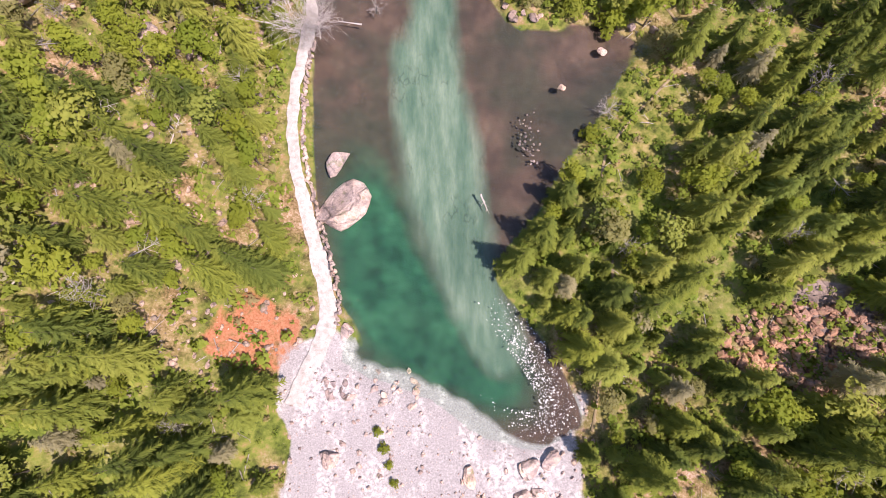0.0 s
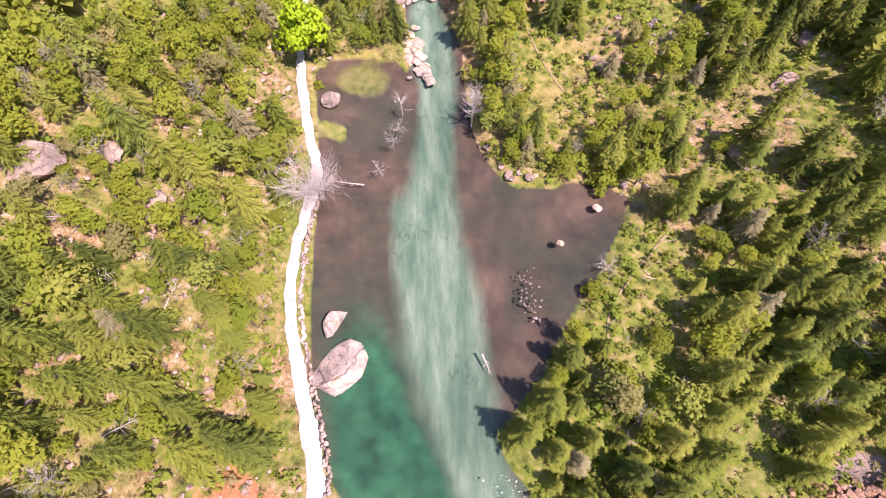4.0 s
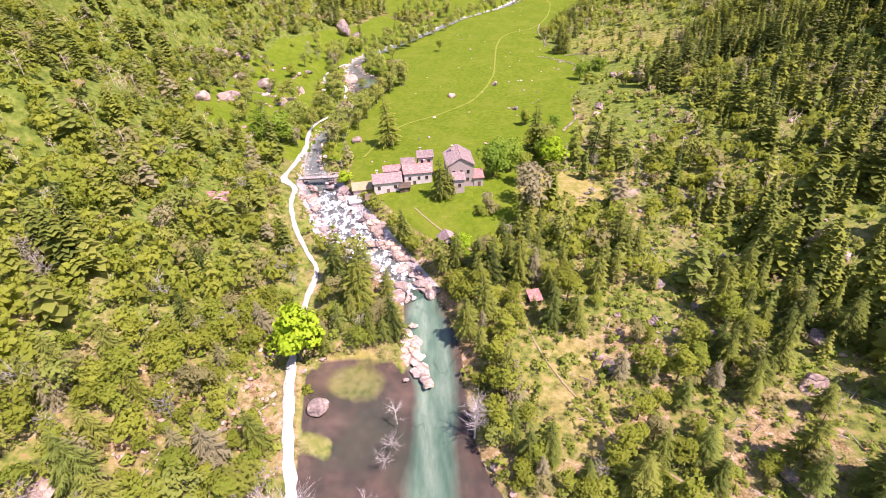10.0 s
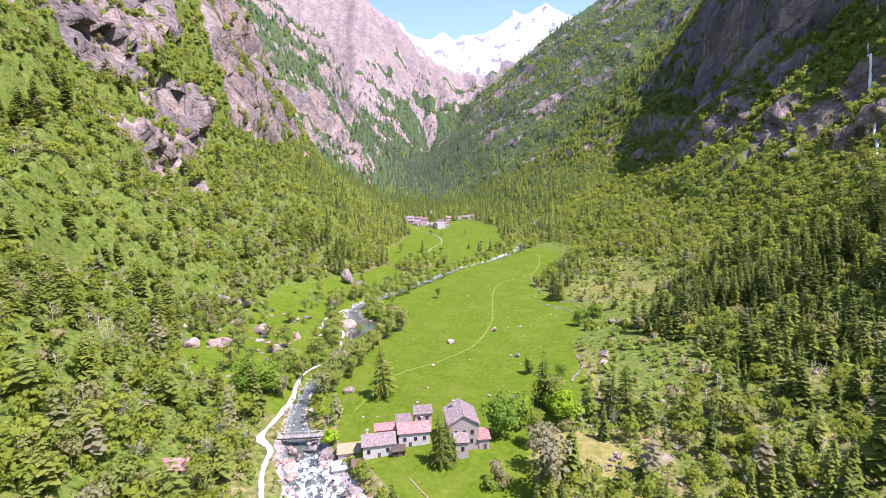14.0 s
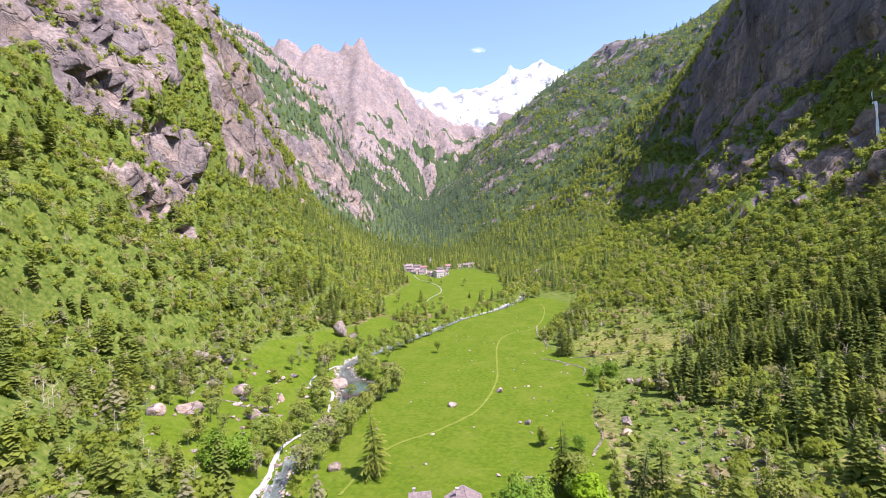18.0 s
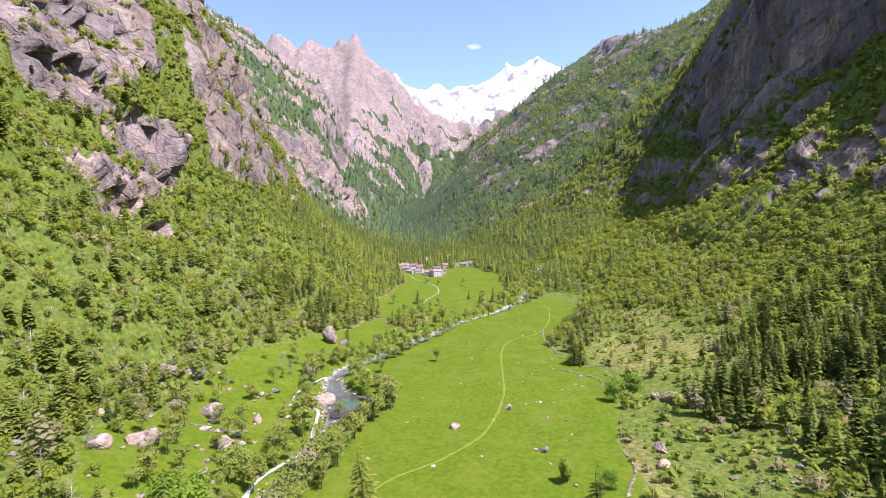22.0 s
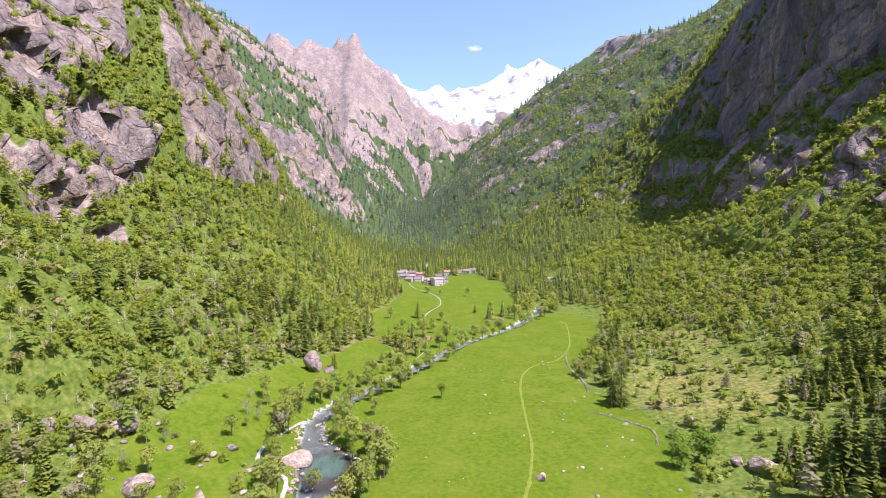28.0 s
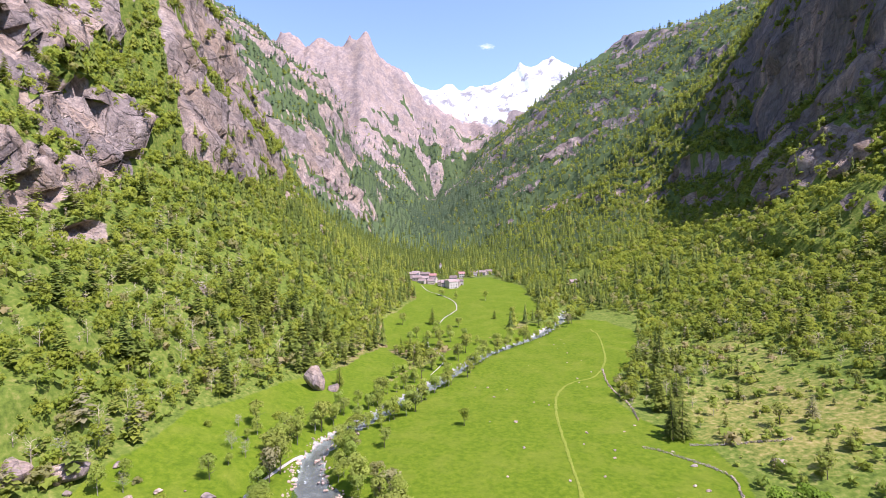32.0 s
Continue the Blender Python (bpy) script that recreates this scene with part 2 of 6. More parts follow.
    c = k.mix(k.ramp(k.math("ADD", c3[0], k.math("MULTIPLY", k.math("SUBTRACT", n_small, 0.5), 0.5)), (0.4, 0.0), (0.6, 1.0)), c, gravel)
    c = k.mix(k.ramp(k.math("ADD", a[2], k.math("MULTIPLY", k.math("SUBTRACT", n_big, 0.5), 0.7)), (0.42, 0.0), (0.56, 1.0)), c, snow)
    bed = k.mix(k.ramp(k.math("ADD", b[0], k.math("MULTIPLY", k.math("SUBTRACT", k.noise(0.12, 5, 0.6, k.place((1, 0.35, 1))), 0.5), 0.9)), (0.22, 0.0), (0.85, 1.0)), silt, pale)
    bed = k.mix(k.ramp(k.math("ADD", b[1], k.math("MULTIPLY", k.math("SUBTRACT", n_mid, 0.5), 0.5)), (0.2, 0.0), (0.85, 0.92)), bed, teal)
    drift = k.math("ABSOLUTE", k.math("SUBTRACT", k.noise(0.075, 5, 0.6, k.place((1, 0.5, 1))), 0.47))
    bed = k.mix(k.math("MULTIPLY", k.ramp(drift, (0.0, 0.35), (0.014, 0.0)), k.ramp(n_mid, (0.48, 0.0), (0.58, 1.0))), bed, (0.022, 0.022, 0.018))
    c = k.mix(k.ramp(c3[1], (0.3, 0.0), (0.6, 1.0)), c, bed)
    c = k.mix(k.ramp(k.math("ADD", c3[2], k.math("MULTIPLY", k.math("SUBTRACT", n_small, 0.5), 1.6)), (0.4, 0.0), (0.75, 1.0)), c, k.ramp(n_fine, (0.3, (0.26, 0.085, 0.04)), (0.7, (0.42, 0.20, 0.12))))
    h = k.math("ADD", k.math("MULTIPLY", n_small, 0.5), k.math("MULTIPLY", rock_h, a[0]))
    return k.end(c, 0.95, k.bump(h, 0.8, k.math("ADD", 0.5, k.math("MULTIPLY", a[0], 3.5))), spec=0.1)


def make_rock(name, fine=3.0, tone=1.0, warm=(1, 1, 1)):
    k = Nodes(name)
    c, h = rock_colour(k, k.place(), fine)
    c = k.mix(1.0, c, k.ramp(k.rand(), (0.0, (0.78 * tone, 0.78 * tone, 0.80 * tone)), (1.0, (1.12 * tone, 1.05 * tone, 1.0 * tone))), "MULTIPLY")
    c = k.mix(1.0, c, warm, "MULTIPLY")
    up = k.split(k.t.nodes.new("ShaderNodeNewGeometry").outputs["Normal"])
    moss = k.math("MULTIPLY", k.ramp(up[2], (0.5, 0.0), (0.9, 1.0)), k.ramp(k.noise(0.6, 4, 0.6, k.place()), (0.55, 0.0), (0.68, 0.7)))
    c = k.mix(moss, c, (0.13, 0.15, 0.05))
    return k.end(c, 0.9, k.bump(h, 1.0, 0.5), spec=0.2)


def make_leaf(name, dark, mid, light, sheer=0.25, autumn=None, cool=None, fresh=0.3, gaps=0.0):
    """Foliage: colour by tree, by leaf clump and by a slow noise; some light passes through."""
    k = Nodes(name)
    isl = k.t.nodes.new("ShaderNodeNewGeometry").outputs["Random Per Island"]
    tree = k.math("FRACT", k.math("ADD", k.attr("tint", 2), k.math("MULTIPLY", k.rand(), 7.31)))
    f = k.math("ADD", k.math("MULTIPLY", tree, 0.70), k.math("MULTIPLY", isl, 0.30))
    c = k.ramp(f, (0.12, dark), (0.5, mid), (0.92, light))
    # paler towards the tips of the boughs
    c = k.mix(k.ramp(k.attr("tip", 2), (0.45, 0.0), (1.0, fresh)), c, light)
    other = k.math("FRACT", k.math("MULTIPLY", tree, 17.3))
    c = k.mix(k.ramp(other, (0.55, 0.0), (1.0, 0.6)), c, cool or (mid[0] * 0.80, mid[1] * 0.96, mid[2] * 1.15))
    if autumn:
        c = k.mix(k.ramp(other, (0.12, 0.7), (0.15, 0.0)), c, autumn)
    k.put(k.b.inputs["Base Color"], c)
    k.b.inputs["Roughness"].default_value = 0.75
    k.b.inputs["Specular IOR Level"].default_value = 0.15
    tr = k.t.nodes.new("ShaderNodeBsdfTranslucent")
    k.put(tr.inputs[0], k.mix(0.5, c, light))
    mx = k.t.nodes.new("ShaderNodeMixShader")
    mx.inputs[0].default_value = sheer
    k.t.links.new(k.b.outputs[0], mx.inputs[1]), k.t.links.new(tr.outputs[0], mx.inputs[2])
    last = mx
    if gaps > 0:
        hole = k.t.nodes.new("ShaderNodeBsdfTransparent")
        last = k.t.nodes.new("ShaderNodeMixShader")
        last.inputs[0].default_value = gaps
        k.t.links.new(mx.outputs[0], last.inputs[1]), k.t.links.new(hole.outputs[0], last.inputs[2])
    k.t.links.new(last.outputs[0], k.o.inputs[0])
    return k.m


def make_plain(name, stops, scale=1.5, rough=0.85, stretch=(1, 1, 1), bump=0.4, dist=0.05, metal=0.0, spec=0.3, vary=0.25, local=True):
    """A surface with grain at two scales, and a shade that changes from object to object."""
    k = Nodes(name)
    v = k.local(stretch) if local else k.place(stretch)
    n1, n2 = k.noise(scale, 5, 0.65, v), k.noise(scale * 6, 4, 0.7, v)
    f = k.math("ADD", k.math("MULTIPLY", n1, 0.65), k.math("MULTIPLY", n2, 0.35))
    c = k.ramp(f, *stops)
    c = k.mix(1.0, c, k.ramp(k.rand(), (0.0, 1 - vary), (1.0, 1 + vary)), "MULTIPLY")
    return k.end(c, rough, k.bump(f, bump, dist), metal, spec)


def make_water(name, tint, gloss=0.04, ripple=1.2, foam=0.0, strength=0.25):
    k = Nodes(name)
    v = k.place()
    h = k.math("ADD", k.noise(ripple, 3, 0.6, v), k.math("MULTIPLY", k.noise(ripple * 4, 2, 0.5, v), 0.4))
    nor = k.bump(h, strength, 0.1)
    t = k.t.nodes.new("ShaderNodeBsdfTransparent")
    t.inputs[0].default_value = (*tint, 1)
    g = k.n("BsdfAnisotropic", 0, Color=(1.0, 1.0, 1.0), Roughness=gloss, Normal=nor)
    mx = k.t.nodes.new("ShaderNodeMixShader")
    k.put(mx.inputs[0], k.n("Fresnel", 0, IOR=1.33, Normal=nor))
    k.t.links.new(t.outputs[0], mx.inputs[1]), k.t.links.new(g, mx.inputs[2])
    last = mx
    if foam > 0:
        white = k.n("BsdfDiffuse", 0, Color=(0.62, 0.66, 0.68))
        fm = k.ramp(k.math("ADD", k.noise(0.55, 6, 0.7, k.place((1, 0.6, 1))), k.math("MULTIPLY", k.attr("foam", 2), foam)), (0.66, 0.0), (0.78, 1.0))
        m2 = k.t.nodes.new("ShaderNodeMixShader")
        k.put(m2.inputs[0], fm)
        k.t.links.new(mx.outputs[0], m2.inputs[1]), k.t.links.new(white, m2.inputs[2])
        last = m2
    k.t.links.new(last.outputs[0], k.o.inputs[0])
    return k.m


GROUND = make_ground()
ROCK, PALE_ROCK = make_rock("granite", 3.0, 1.3), make_rock("white granite", 3.0, 1.75)
BROWN_ROCK = make_rock("rusty granite", 3.0, 1.2, (1.1, 0.85, 0.68))
# near-white, so that the pebbles read as glints on the shallows
GLINT_STONE = make_plain("near-white glint pebbles", ((0.25, (0.58, 0.57, 0.57)), (0.5, (0.74, 0.73, 0.73)), (0.75, (0.84, 0.84, 0.84))), 1.5, 0.5)
SPRUCE = make_leaf("spruce needles", (0.055, 0.080, 0.018), (0.115, 0.148, 0.027), (0.240, 0.264, 0.040), 0.28, cool=(0.085, 0.122, 0.028), fresh=0.7)
LEAF = make_leaf("spring leaves", (0.14, 0.172, 0.021), (0.23, 0.272, 0.032), (0.335, 0.372, 0.056), 0.48, (0.29, 0.25, 0.14), gaps=0.2)
BRIGHT_LEAF = make_leaf("maple leaves", (0.19, 0.33, 0.012), (0.28, 0.43, 0.018), (0.38, 0.52, 0.035), 0.46)
OLIVE_LEAF = make_leaf("larch needles", (0.13, 0.165, 0.03), (0.21, 0.242, 0.046), (0.32, 0.335, 0.07), 0.36, (0.30, 0.25, 0.19), gaps=0.1)
ALDER_LEAF = make_leaf("young alder leaves", (0.22, 0.28, 0.045), (0.31, 0.37, 0.07), (0.41, 0.46, 0.11), 0.6)
FRESH_LEAF = make_leaf("fresh green leaves", (0.10, 0.18, 0.018), (0.165, 0.27, 0.026), (0.26, 0.37, 0.045), 0.42)
SHRUB = make_leaf("shrub leaves", (0.125, 0.168, 0.024), (0.205, 0.262, 0.037), (0.31, 0.355, 0.068), 0.40, (0.36, 0.25, 0.16), gaps=0.1)
# bluer, flatter greens: the far trees' haze is put into their colour
HAZY_FIR = make_leaf("haze-tinted fir needles", (0.055, 0.085, 0.052), (0.085, 0.120, 0.066), (0.125, 0.160, 0.082), 0.35)
BARK = make_plain("bark", ((0.25, (0.05, 0.04, 0.032)), (0.5, (0.11, 0.09, 0.075)), (0.75, (0.19, 0.165, 0.14))), 3, 0.95, (1, 1, 0.25))
GREY_WOOD = make_plain("weathered grey wood", ((0.25, (0.22, 0.19, 0.18)), (0.5, (0.36, 0.32, 0.31)), (0.75, (0.52, 0.48, 0.47))), 3, 0.95, (1, 1, 0.2))
TWIGS = make_plain("brownish twigs", ((0.25, (0.19, 0.15, 0.10)), (0.5, (0.30, 0.25, 0.18)), (0.75, (0.42, 0.36, 0.28))), 1.0, 0.95, local=False)
TRACK = make_plain("white gravel track", ((0.3, (0.20, 0.175, 0.155)), (0.46, (0.35, 0.32, 0.30)), (0.66, (0.50, 0.47, 0.455))), 0.9, 0.95, bump=0.4, dist=0.06, local=False)
TRAIL = make_plain("trodden grass", ((0.3, (0.11, 0.155, 0.011)), (0.5, (0.155, 0.188, 0.02)), (0.7, (0.23, 0.23, 0.045))), 0.7, 0.95, bump=0.3, local=False)
EARTH = make_plain("bare earth", ((0.25, (0.20, 0.15, 0.07)), (0.5, (0.29, 0.22, 0.13)), (0.75, (0.40, 0.32, 0.23))), 0.8, 0.95, bump=0.3, local=False)
SLATE = make_plain("stone slab roof", ((0.3, (0.13, 0.095, 0.092)), (0.48, (0.225, 0.165, 0.16)), (0.66, (0.36, 0.29, 0.28))), 1.2, 0.85, vary=0.3)
RED_ROOF = make_plain("red clay tiles", ((0.3, (0.20, 0.085, 0.08)), (0.48, (0.30, 0.14, 0.13)), (0.66, (0.46, 0.30, 0.285))), 1.2, 0.85, vary=0.2)
MASONRY = make_plain("rubble masonry", ((0.25, (0.28, 0.22, 0.20)), (0.5, (0.43, 0.355, 0.33)), (0.75, (0.58, 0.51, 0.48))), 1.6, 0.95)
PLASTER = make_plain("lime plaster", ((0.25, (0.42, 0.37, 0.36)), (0.5, (0.54, 0.49, 0.48)), (0.75, (0.64, 0.60, 0.59))), 0.9, 0.9, vary=0.08)
DARK_WOOD = make_plain("dark timber", ((0.25, (0.06, 0.04, 0.03)), (0.5, (0.12, 0.085, 0.06)), (0.75, (0.20, 0.15, 0.11))), 2, 0.8, (1, 1, 0.3))
PANE = make_plain("dark window pane", ((0.3, (0.015, 0.018, 0.02)), (0.7, (0.03, 0.035, 0.04))), 1, 0.12, spec=0.6, bump=0.0)
LAKE = make_water("lake water", (0.88, 0.96, 0.93), 0.05, 1.6, 0.0, 0.10)
RIVER = make_water("river water", (0.66, 0.74, 0.72), 0.10, 1.8, 0.18, 0.4)


def make_cloud():
    k = Nodes("thin cloud")
    v = k.local()
    puff = k.noise(3.2, 6, 0.7, v)
    far = k.n("VectorMath", 1, i0=v)
    far.node.operation = "LENGTH"
    a = k.ramp(k.math("SUBTRACT", puff, k.math("MULTIPLY", far, 0.62)), (0.18, 0.0), (0.5, 0.55))
    # the cloud's sunlit white is emission on a flat card
    e = k.n("Emission", 0, Color=(0.85, 0.9, 1.0), Strength=0.75)
    t = k.t.nodes.new("ShaderNodeBsdfTransparent")
    mx = k.t.nodes.new("ShaderNodeMixShader")
    k.put(mx.inputs[0], a)
    k.t.links.new(t.outputs[0], mx.inputs[1]), k.t.links.new(e, mx.inputs[2])
    k.t.links.new(mx.outputs[0], k.o.inputs[0])
    return k.m


CLOUD = make_cloud()
FALLS = make_plain("falling water", ((0.3, (0.45, 0.48, 0.5)), (0.6, (0.7, 0.73, 0.75)), (0.8, (0.85, 0.87, 0.88))), 0.3, 0.6, local=False)

# ---- the lie of the land ----
def lattice(ix, iy, seed):
    n = (ix.astype(np.int64) * 374761393 + iy.astype(np.int64) * 668265263 + seed * 974711) & 0x7FFFFFFF
    n = ((n ^ (n >> 13)) * 1274126177) & 0x7FFFFFFF
    return ((n ^ (n >> 16)) & 0xFFFF) / 65535.0


def vnoise(x, y, size, seed):
    """Smooth value noise, 0 to 1, with cells of that many metres."""
    u, v = x / size, y / size
    i, j = np.floor(u), np.floor(v)
    f, g = u - i, v - j
    f, g = f * f * (3 - 2 * f), g * g * (3 - 2 * g)
    a, b = lattice(i, j, seed), lattice(i + 1, j, seed)
    c, d = lattice(i, j + 1, seed), lattice(i + 1, j + 1, seed)
    return (a * (1 - f) + b * f) * (1 - g) + (c * (1 - f) + d * f) * g


def fbm(x, y, size, seed, octaves=4, gain=0.5):
    total, amp, norm = 0.0, 1.0, 0.0
    for o in range(octaves):
        total = total + amp * vnoise(x + 17.3 * o, y - 9.1 * o, size / 2 ** o, seed + o)
        norm, amp = norm + amp, amp * gain
    return total / norm


def ramp01(v, lo, hi):
    t = np.clip((v - lo) / (hi - lo), 0, 1)
    return t * t * (3 - 2 * t)


SECTIONS = []


def section(y, *xz):
    """The valley's cross-section at y: x, z, x, z, ..."""
    SECTIONS.append((y, np.array(xz[0::2], float), np.array(xz[1::2], float)))


section(-5000, -1500, 900, -400, 100, -60, -90, 60, -90, 400, 100, 1500, 900)
section(-300, -1200, 850, -400, 280, -150, 60, -60, -5, 60, -5, 150, 40, 400, 250, 1200, 850)
section(-40, -1200, 850, -420, 330, -200, 110, -95, 30, -45, 4, -34, 0.8, 40, 1.0, 95, 9, 200, 55, 420, 270, 1200, 900)
section(100, -1200, 850, -420, 330, -200, 105, -90, 24, -45, 3, -36, 1.0, 45, 1.0, 95, 5, 200, 42, 420, 250, 1200, 900)
section(190, -1200, 850, -430, 330, -200, 95, -110, 34, -75, 15, -58, 8.5, -40, 7.0, 12, 11, 60, 10, 95, 11, 200, 35, 420, 220, 1200, 880)
section(320, -1200, 880, -450, 360, -280, 170, -170, 60, -130, 28, -100, 14, -62, 7.4, -30, 6.2, 100, 7, 125, 11, 200, 30, 330, 80, 450, 170, 560, 380, 900, 750, 1300, 950)
section(450, -1200, 900, -480, 420, -330, 240, -220, 105, -120, 36, -70, 13, -30, 7.5, 100, 8, 150, 12, 280, 52, 380, 112, 440, 160, 510, 262, 580, 470, 900, 800, 1300, 1000)
section(600, -1200, 980, -600, 620, -400, 345, -300, 262, -245, 190, -236, 146, -190, 110, -130, 62, -80, 26, -40, 13, 150, 12, 200, 17, 316, 72, 380, 128, 426, 190, 470, 244, 500, 290, 516, 360, 534, 460, 552, 540, 630, 640, 760, 720, 1200, 960)
section(900, -1200, 1150, -600, 800, -322, 475, -298, 420, -275, 330, -233, 247, -213, 165, -190, 130, -130, 85, -70, 44, 0, 30, 150, 30, 200, 36, 300, 84, 390, 130, 480, 205, 512, 225, 524, 310, 545, 430, 580, 520, 720, 620, 1200, 950)
section(1150, -1300, 1150, -700, 720, -480, 430, -330, 215, -200, 112, -100, 58, 0, 38, 140, 44, 225, 80, 330, 130, 420, 190, 480, 250, 560, 350, 640, 440, 760, 560, 1200, 860)
section(1330, -1300, 1150, -800, 820, -520, 500, -330, 240, -180, 112, -80, 64, 0, 52, 110, 60, 200, 108, 330, 190, 480, 310, 600, 425, 720, 540, 900, 690, 1300, 950)
section(1700, -1500, 1250, -900, 960, -583, 774, -478, 696, -397, 630, -314, 581, -256, 496, -211, 341, -141, 221, -50, 140, 0, 118, 80, 146, 240, 262, 400, 380, 560, 500, 800, 690, 950, 800, 1200, 950)
section(1900, -1500, 1200, -1000, 960, -600, 720, -420, 570, -280, 440, -200, 290, -100, 190, 0, 142, 133, 225, 262, 335, 400, 440, 564, 565, 760, 705, 880, 812, 920, 830, 1000, 828, 1180, 975, 1500, 1200)
section(2400, -1800, 1250, -1000, 800, -500, 440, -200, 250, -30, 185, 60, 200, 250, 400, 426, 605, 560, 725, 695, 840, 830, 925, 900, 985, 960, 1012, 1060, 1005, 1200, 980, 1800, 1200)
section(3000, -2200, 1500, -1200, 1050, -464, 706, -310, 672, -149, 504, 12, 268, 217, 365, 390, 580, 493, 663, 900, 850, 2200, 1300)
section(3400, -2600, 1750, -1213, 1493, -964, 1347, -725, 1355, -597, 1329, -373, 1377, -321, 1236, -156, 1105, 30, 900, 300, 700, 650, 850, 1500, 1050, 2600, 1300)
section(4300, -2600, 1200, -600, 1300, -197, 1380, 41, 1308, 211, 1355, 283, 1306, 576, 1350, 690, 1395, 770, 1450, 800, 1535, 830, 1500, 940, 1515, 1020, 1550, 1070, 1590, 1110, 1560, 1264, 1478, 1330, 1430, 2600, 1350)
section(4700, -2600, 900, 0, 950, 2600, 900)
section(5400, -2600, 300, 0, 300, 2600, 300)

LAKE_EDGE = [(-24, -5), (-17, -9), (-6, -13), (4, -20), (13, -22), (19, -20), (23, -17), (19, -6), (13, 3), (8, 10), (9, 15), (18, 25), (23, 34), (31, 44),
             (36, 52), (40, 58), (46, 62), (40, 66), (34, 70), (22, 68), (14, 70), (8, 81), (6, 94), (5, 116), (3, 125), (-1, 138), (-11, 138), (-10, 120),
             (-10, 108), (-14, 112), (-24, 113), (-35, 110), (-34.5, 96), (-32, 75), (-31.4, 50), (-29.2, 23), (-23.4, 3)]
MEADOW_EDGE = [(-36, 206), (-36, 263), (-24, 300), (-26, 325), (-30, 405), (-8, 440), (10, 458), (32, 521), (82, 588), (122, 645), (158, 640), (166, 600), (152, 560), (126, 513), (112, 494), (96, 466), (90, 445), (92, 420), (108, 392), (106, 365), (98, 345), (88, 312),
               (76, 284), (74, 258), (66, 232), (67, 214), (40, 203), (26, 165), (10, 148), (-8, 165), (-25, 190)]
FAR_MEADOW = [(-35, 560), (25, 560), (112, 690), (120, 850), (90, 930), (-30, 910), (-20, 760), (-50, 640)]
LEFT_MEADOW = [(-58, 228), (-60, 300), (-72, 335), (-66, 420), (-40, 470), (-20, 520), (-40, 560), (-75, 470), (-105, 400), (-112, 330), (-118, 270), (-100, 235)]
# the stream above the lake: x, y, width, water level
RIVER_LINE = [(-6, 136, 9, 0.0), (-12, 147, 11, 1.0), (-23, 159, 15, 2.4), (-33, 174, 17, 3.6), (-43, 194, 15, 4.8), (-48, 206, 12, 5.2), (-53, 222, 8, 5.3), (-56, 240, 6.5, 5.4),
              (-55, 262, 6, 5.5), (-47, 282, 6, 5.6), (-44, 305, 8, 5.7), (-39, 328, 19, 5.75), (-39, 350, 27, 5.8), (-50, 371, 13, 5.9), (-55, 392, 9, 6.0), (-49, 414, 8, 6.1),
              (-33, 438, 8, 6.3), (-20, 459, 8, 6.6), (2, 493, 8, 7.2), (32, 544, 8, 8.2), (84, 598, 7, 10.0), (118, 648, 6, 13.0), (136, 700, 4, 16.0)]
TRACK_LINE = [(-33, -22), (-32, -13), (-30, -7), (-27, -1), (-26, 6), (-28, 14), (-31, 25), (-34, 37), (-35, 48), (-34, 59), (-32, 74), (-35, 87), (-39, 107), (-40, 120), (-40, 134),
              (-39, 148), (-44, 158), (-51, 173), (-55, 188), (-56, 199), (-62, 207), (-61, 220), (-60, 241), (-61, 268), (-50, 293), (-51, 322), (-54, 338), (-66, 347), (-70, 366), (-60, 393), (-50, 407)]


def edge_distance(x, y, poly):
    """Metres inside (+) or outside (-) a closed line."""
    px, py = np.array(poly, float).T
    best, inside = np.full(x.shape, 1e9), np.zeros(x.shape, bool)
    for n in range(len(px)):
        ax, ay, bx, by = px[n], py[n], px[n - 1], py[n - 1]
        dx, dy = bx - ax, by - ay
        t = np.clip(((x - ax) * dx + (y - ay) * dy) / (dx * dx + dy * dy), 0, 1)
        best = np.minimum(best, np.hypot(x - ax - t * dx, y - ay - t * dy))
        if ay != by:
            inside ^= ((ay > y) != (by > y)) & (x < (bx - ax) * (y - ay) / (by - ay) + ax)
    return np.where(inside, best, -best)


def line_distance(x, y, line, fields=0):
    """Metres from an open line, and its extra fields at the nearest place."""
    best, vals = np.full(x.shape, 1e9), [np.zeros(x.shape) for _ in range(fields)]
    for a, b in zip(line, line[1:]):
        dx, dy = b[0] - a[0], b[1] - a[1]
        t = np.clip(((x - a[0]) * dx + (y - a[1]) * dy) / (dx * dx + dy * dy), 0, 1)
        d = np.hypot(x - a[0] - t * dx, y - a[1] - t * dy)
        near = d < best
        best = np.where(near, d, best)
        for f in range(fields):
            vals[f] = np.where(near, a[2 + f] + t * (b[2 + f] - a[2 + f]), vals[f])
    return best, vals


def smooth_line(line, per=8):
    """The same line, rounded (Catmull-Rom)."""
    p = np.array(line, float)
    q = np.vstack([2 * p[0] - p[1], p, 2 * p[-1] - p[-2]])
    out = []
    for i in range(len(p) - 1):
        a, b, c, d = q[i:i + 4]
        for s in np.arange(per) / per:
            out.append(0.5 * (2 * b + (c - a) * s + (2 * a - 5 * b + 4 * c - d) * s * s + (3 * b - a - 3 * c + d) * s ** 3))
    return np.array(out + [p[-1]])


LAKE_LINE = [tuple(p) for p in smooth_line(LAKE_EDGE + LAKE_EDGE[:1], 3)[:-1]]
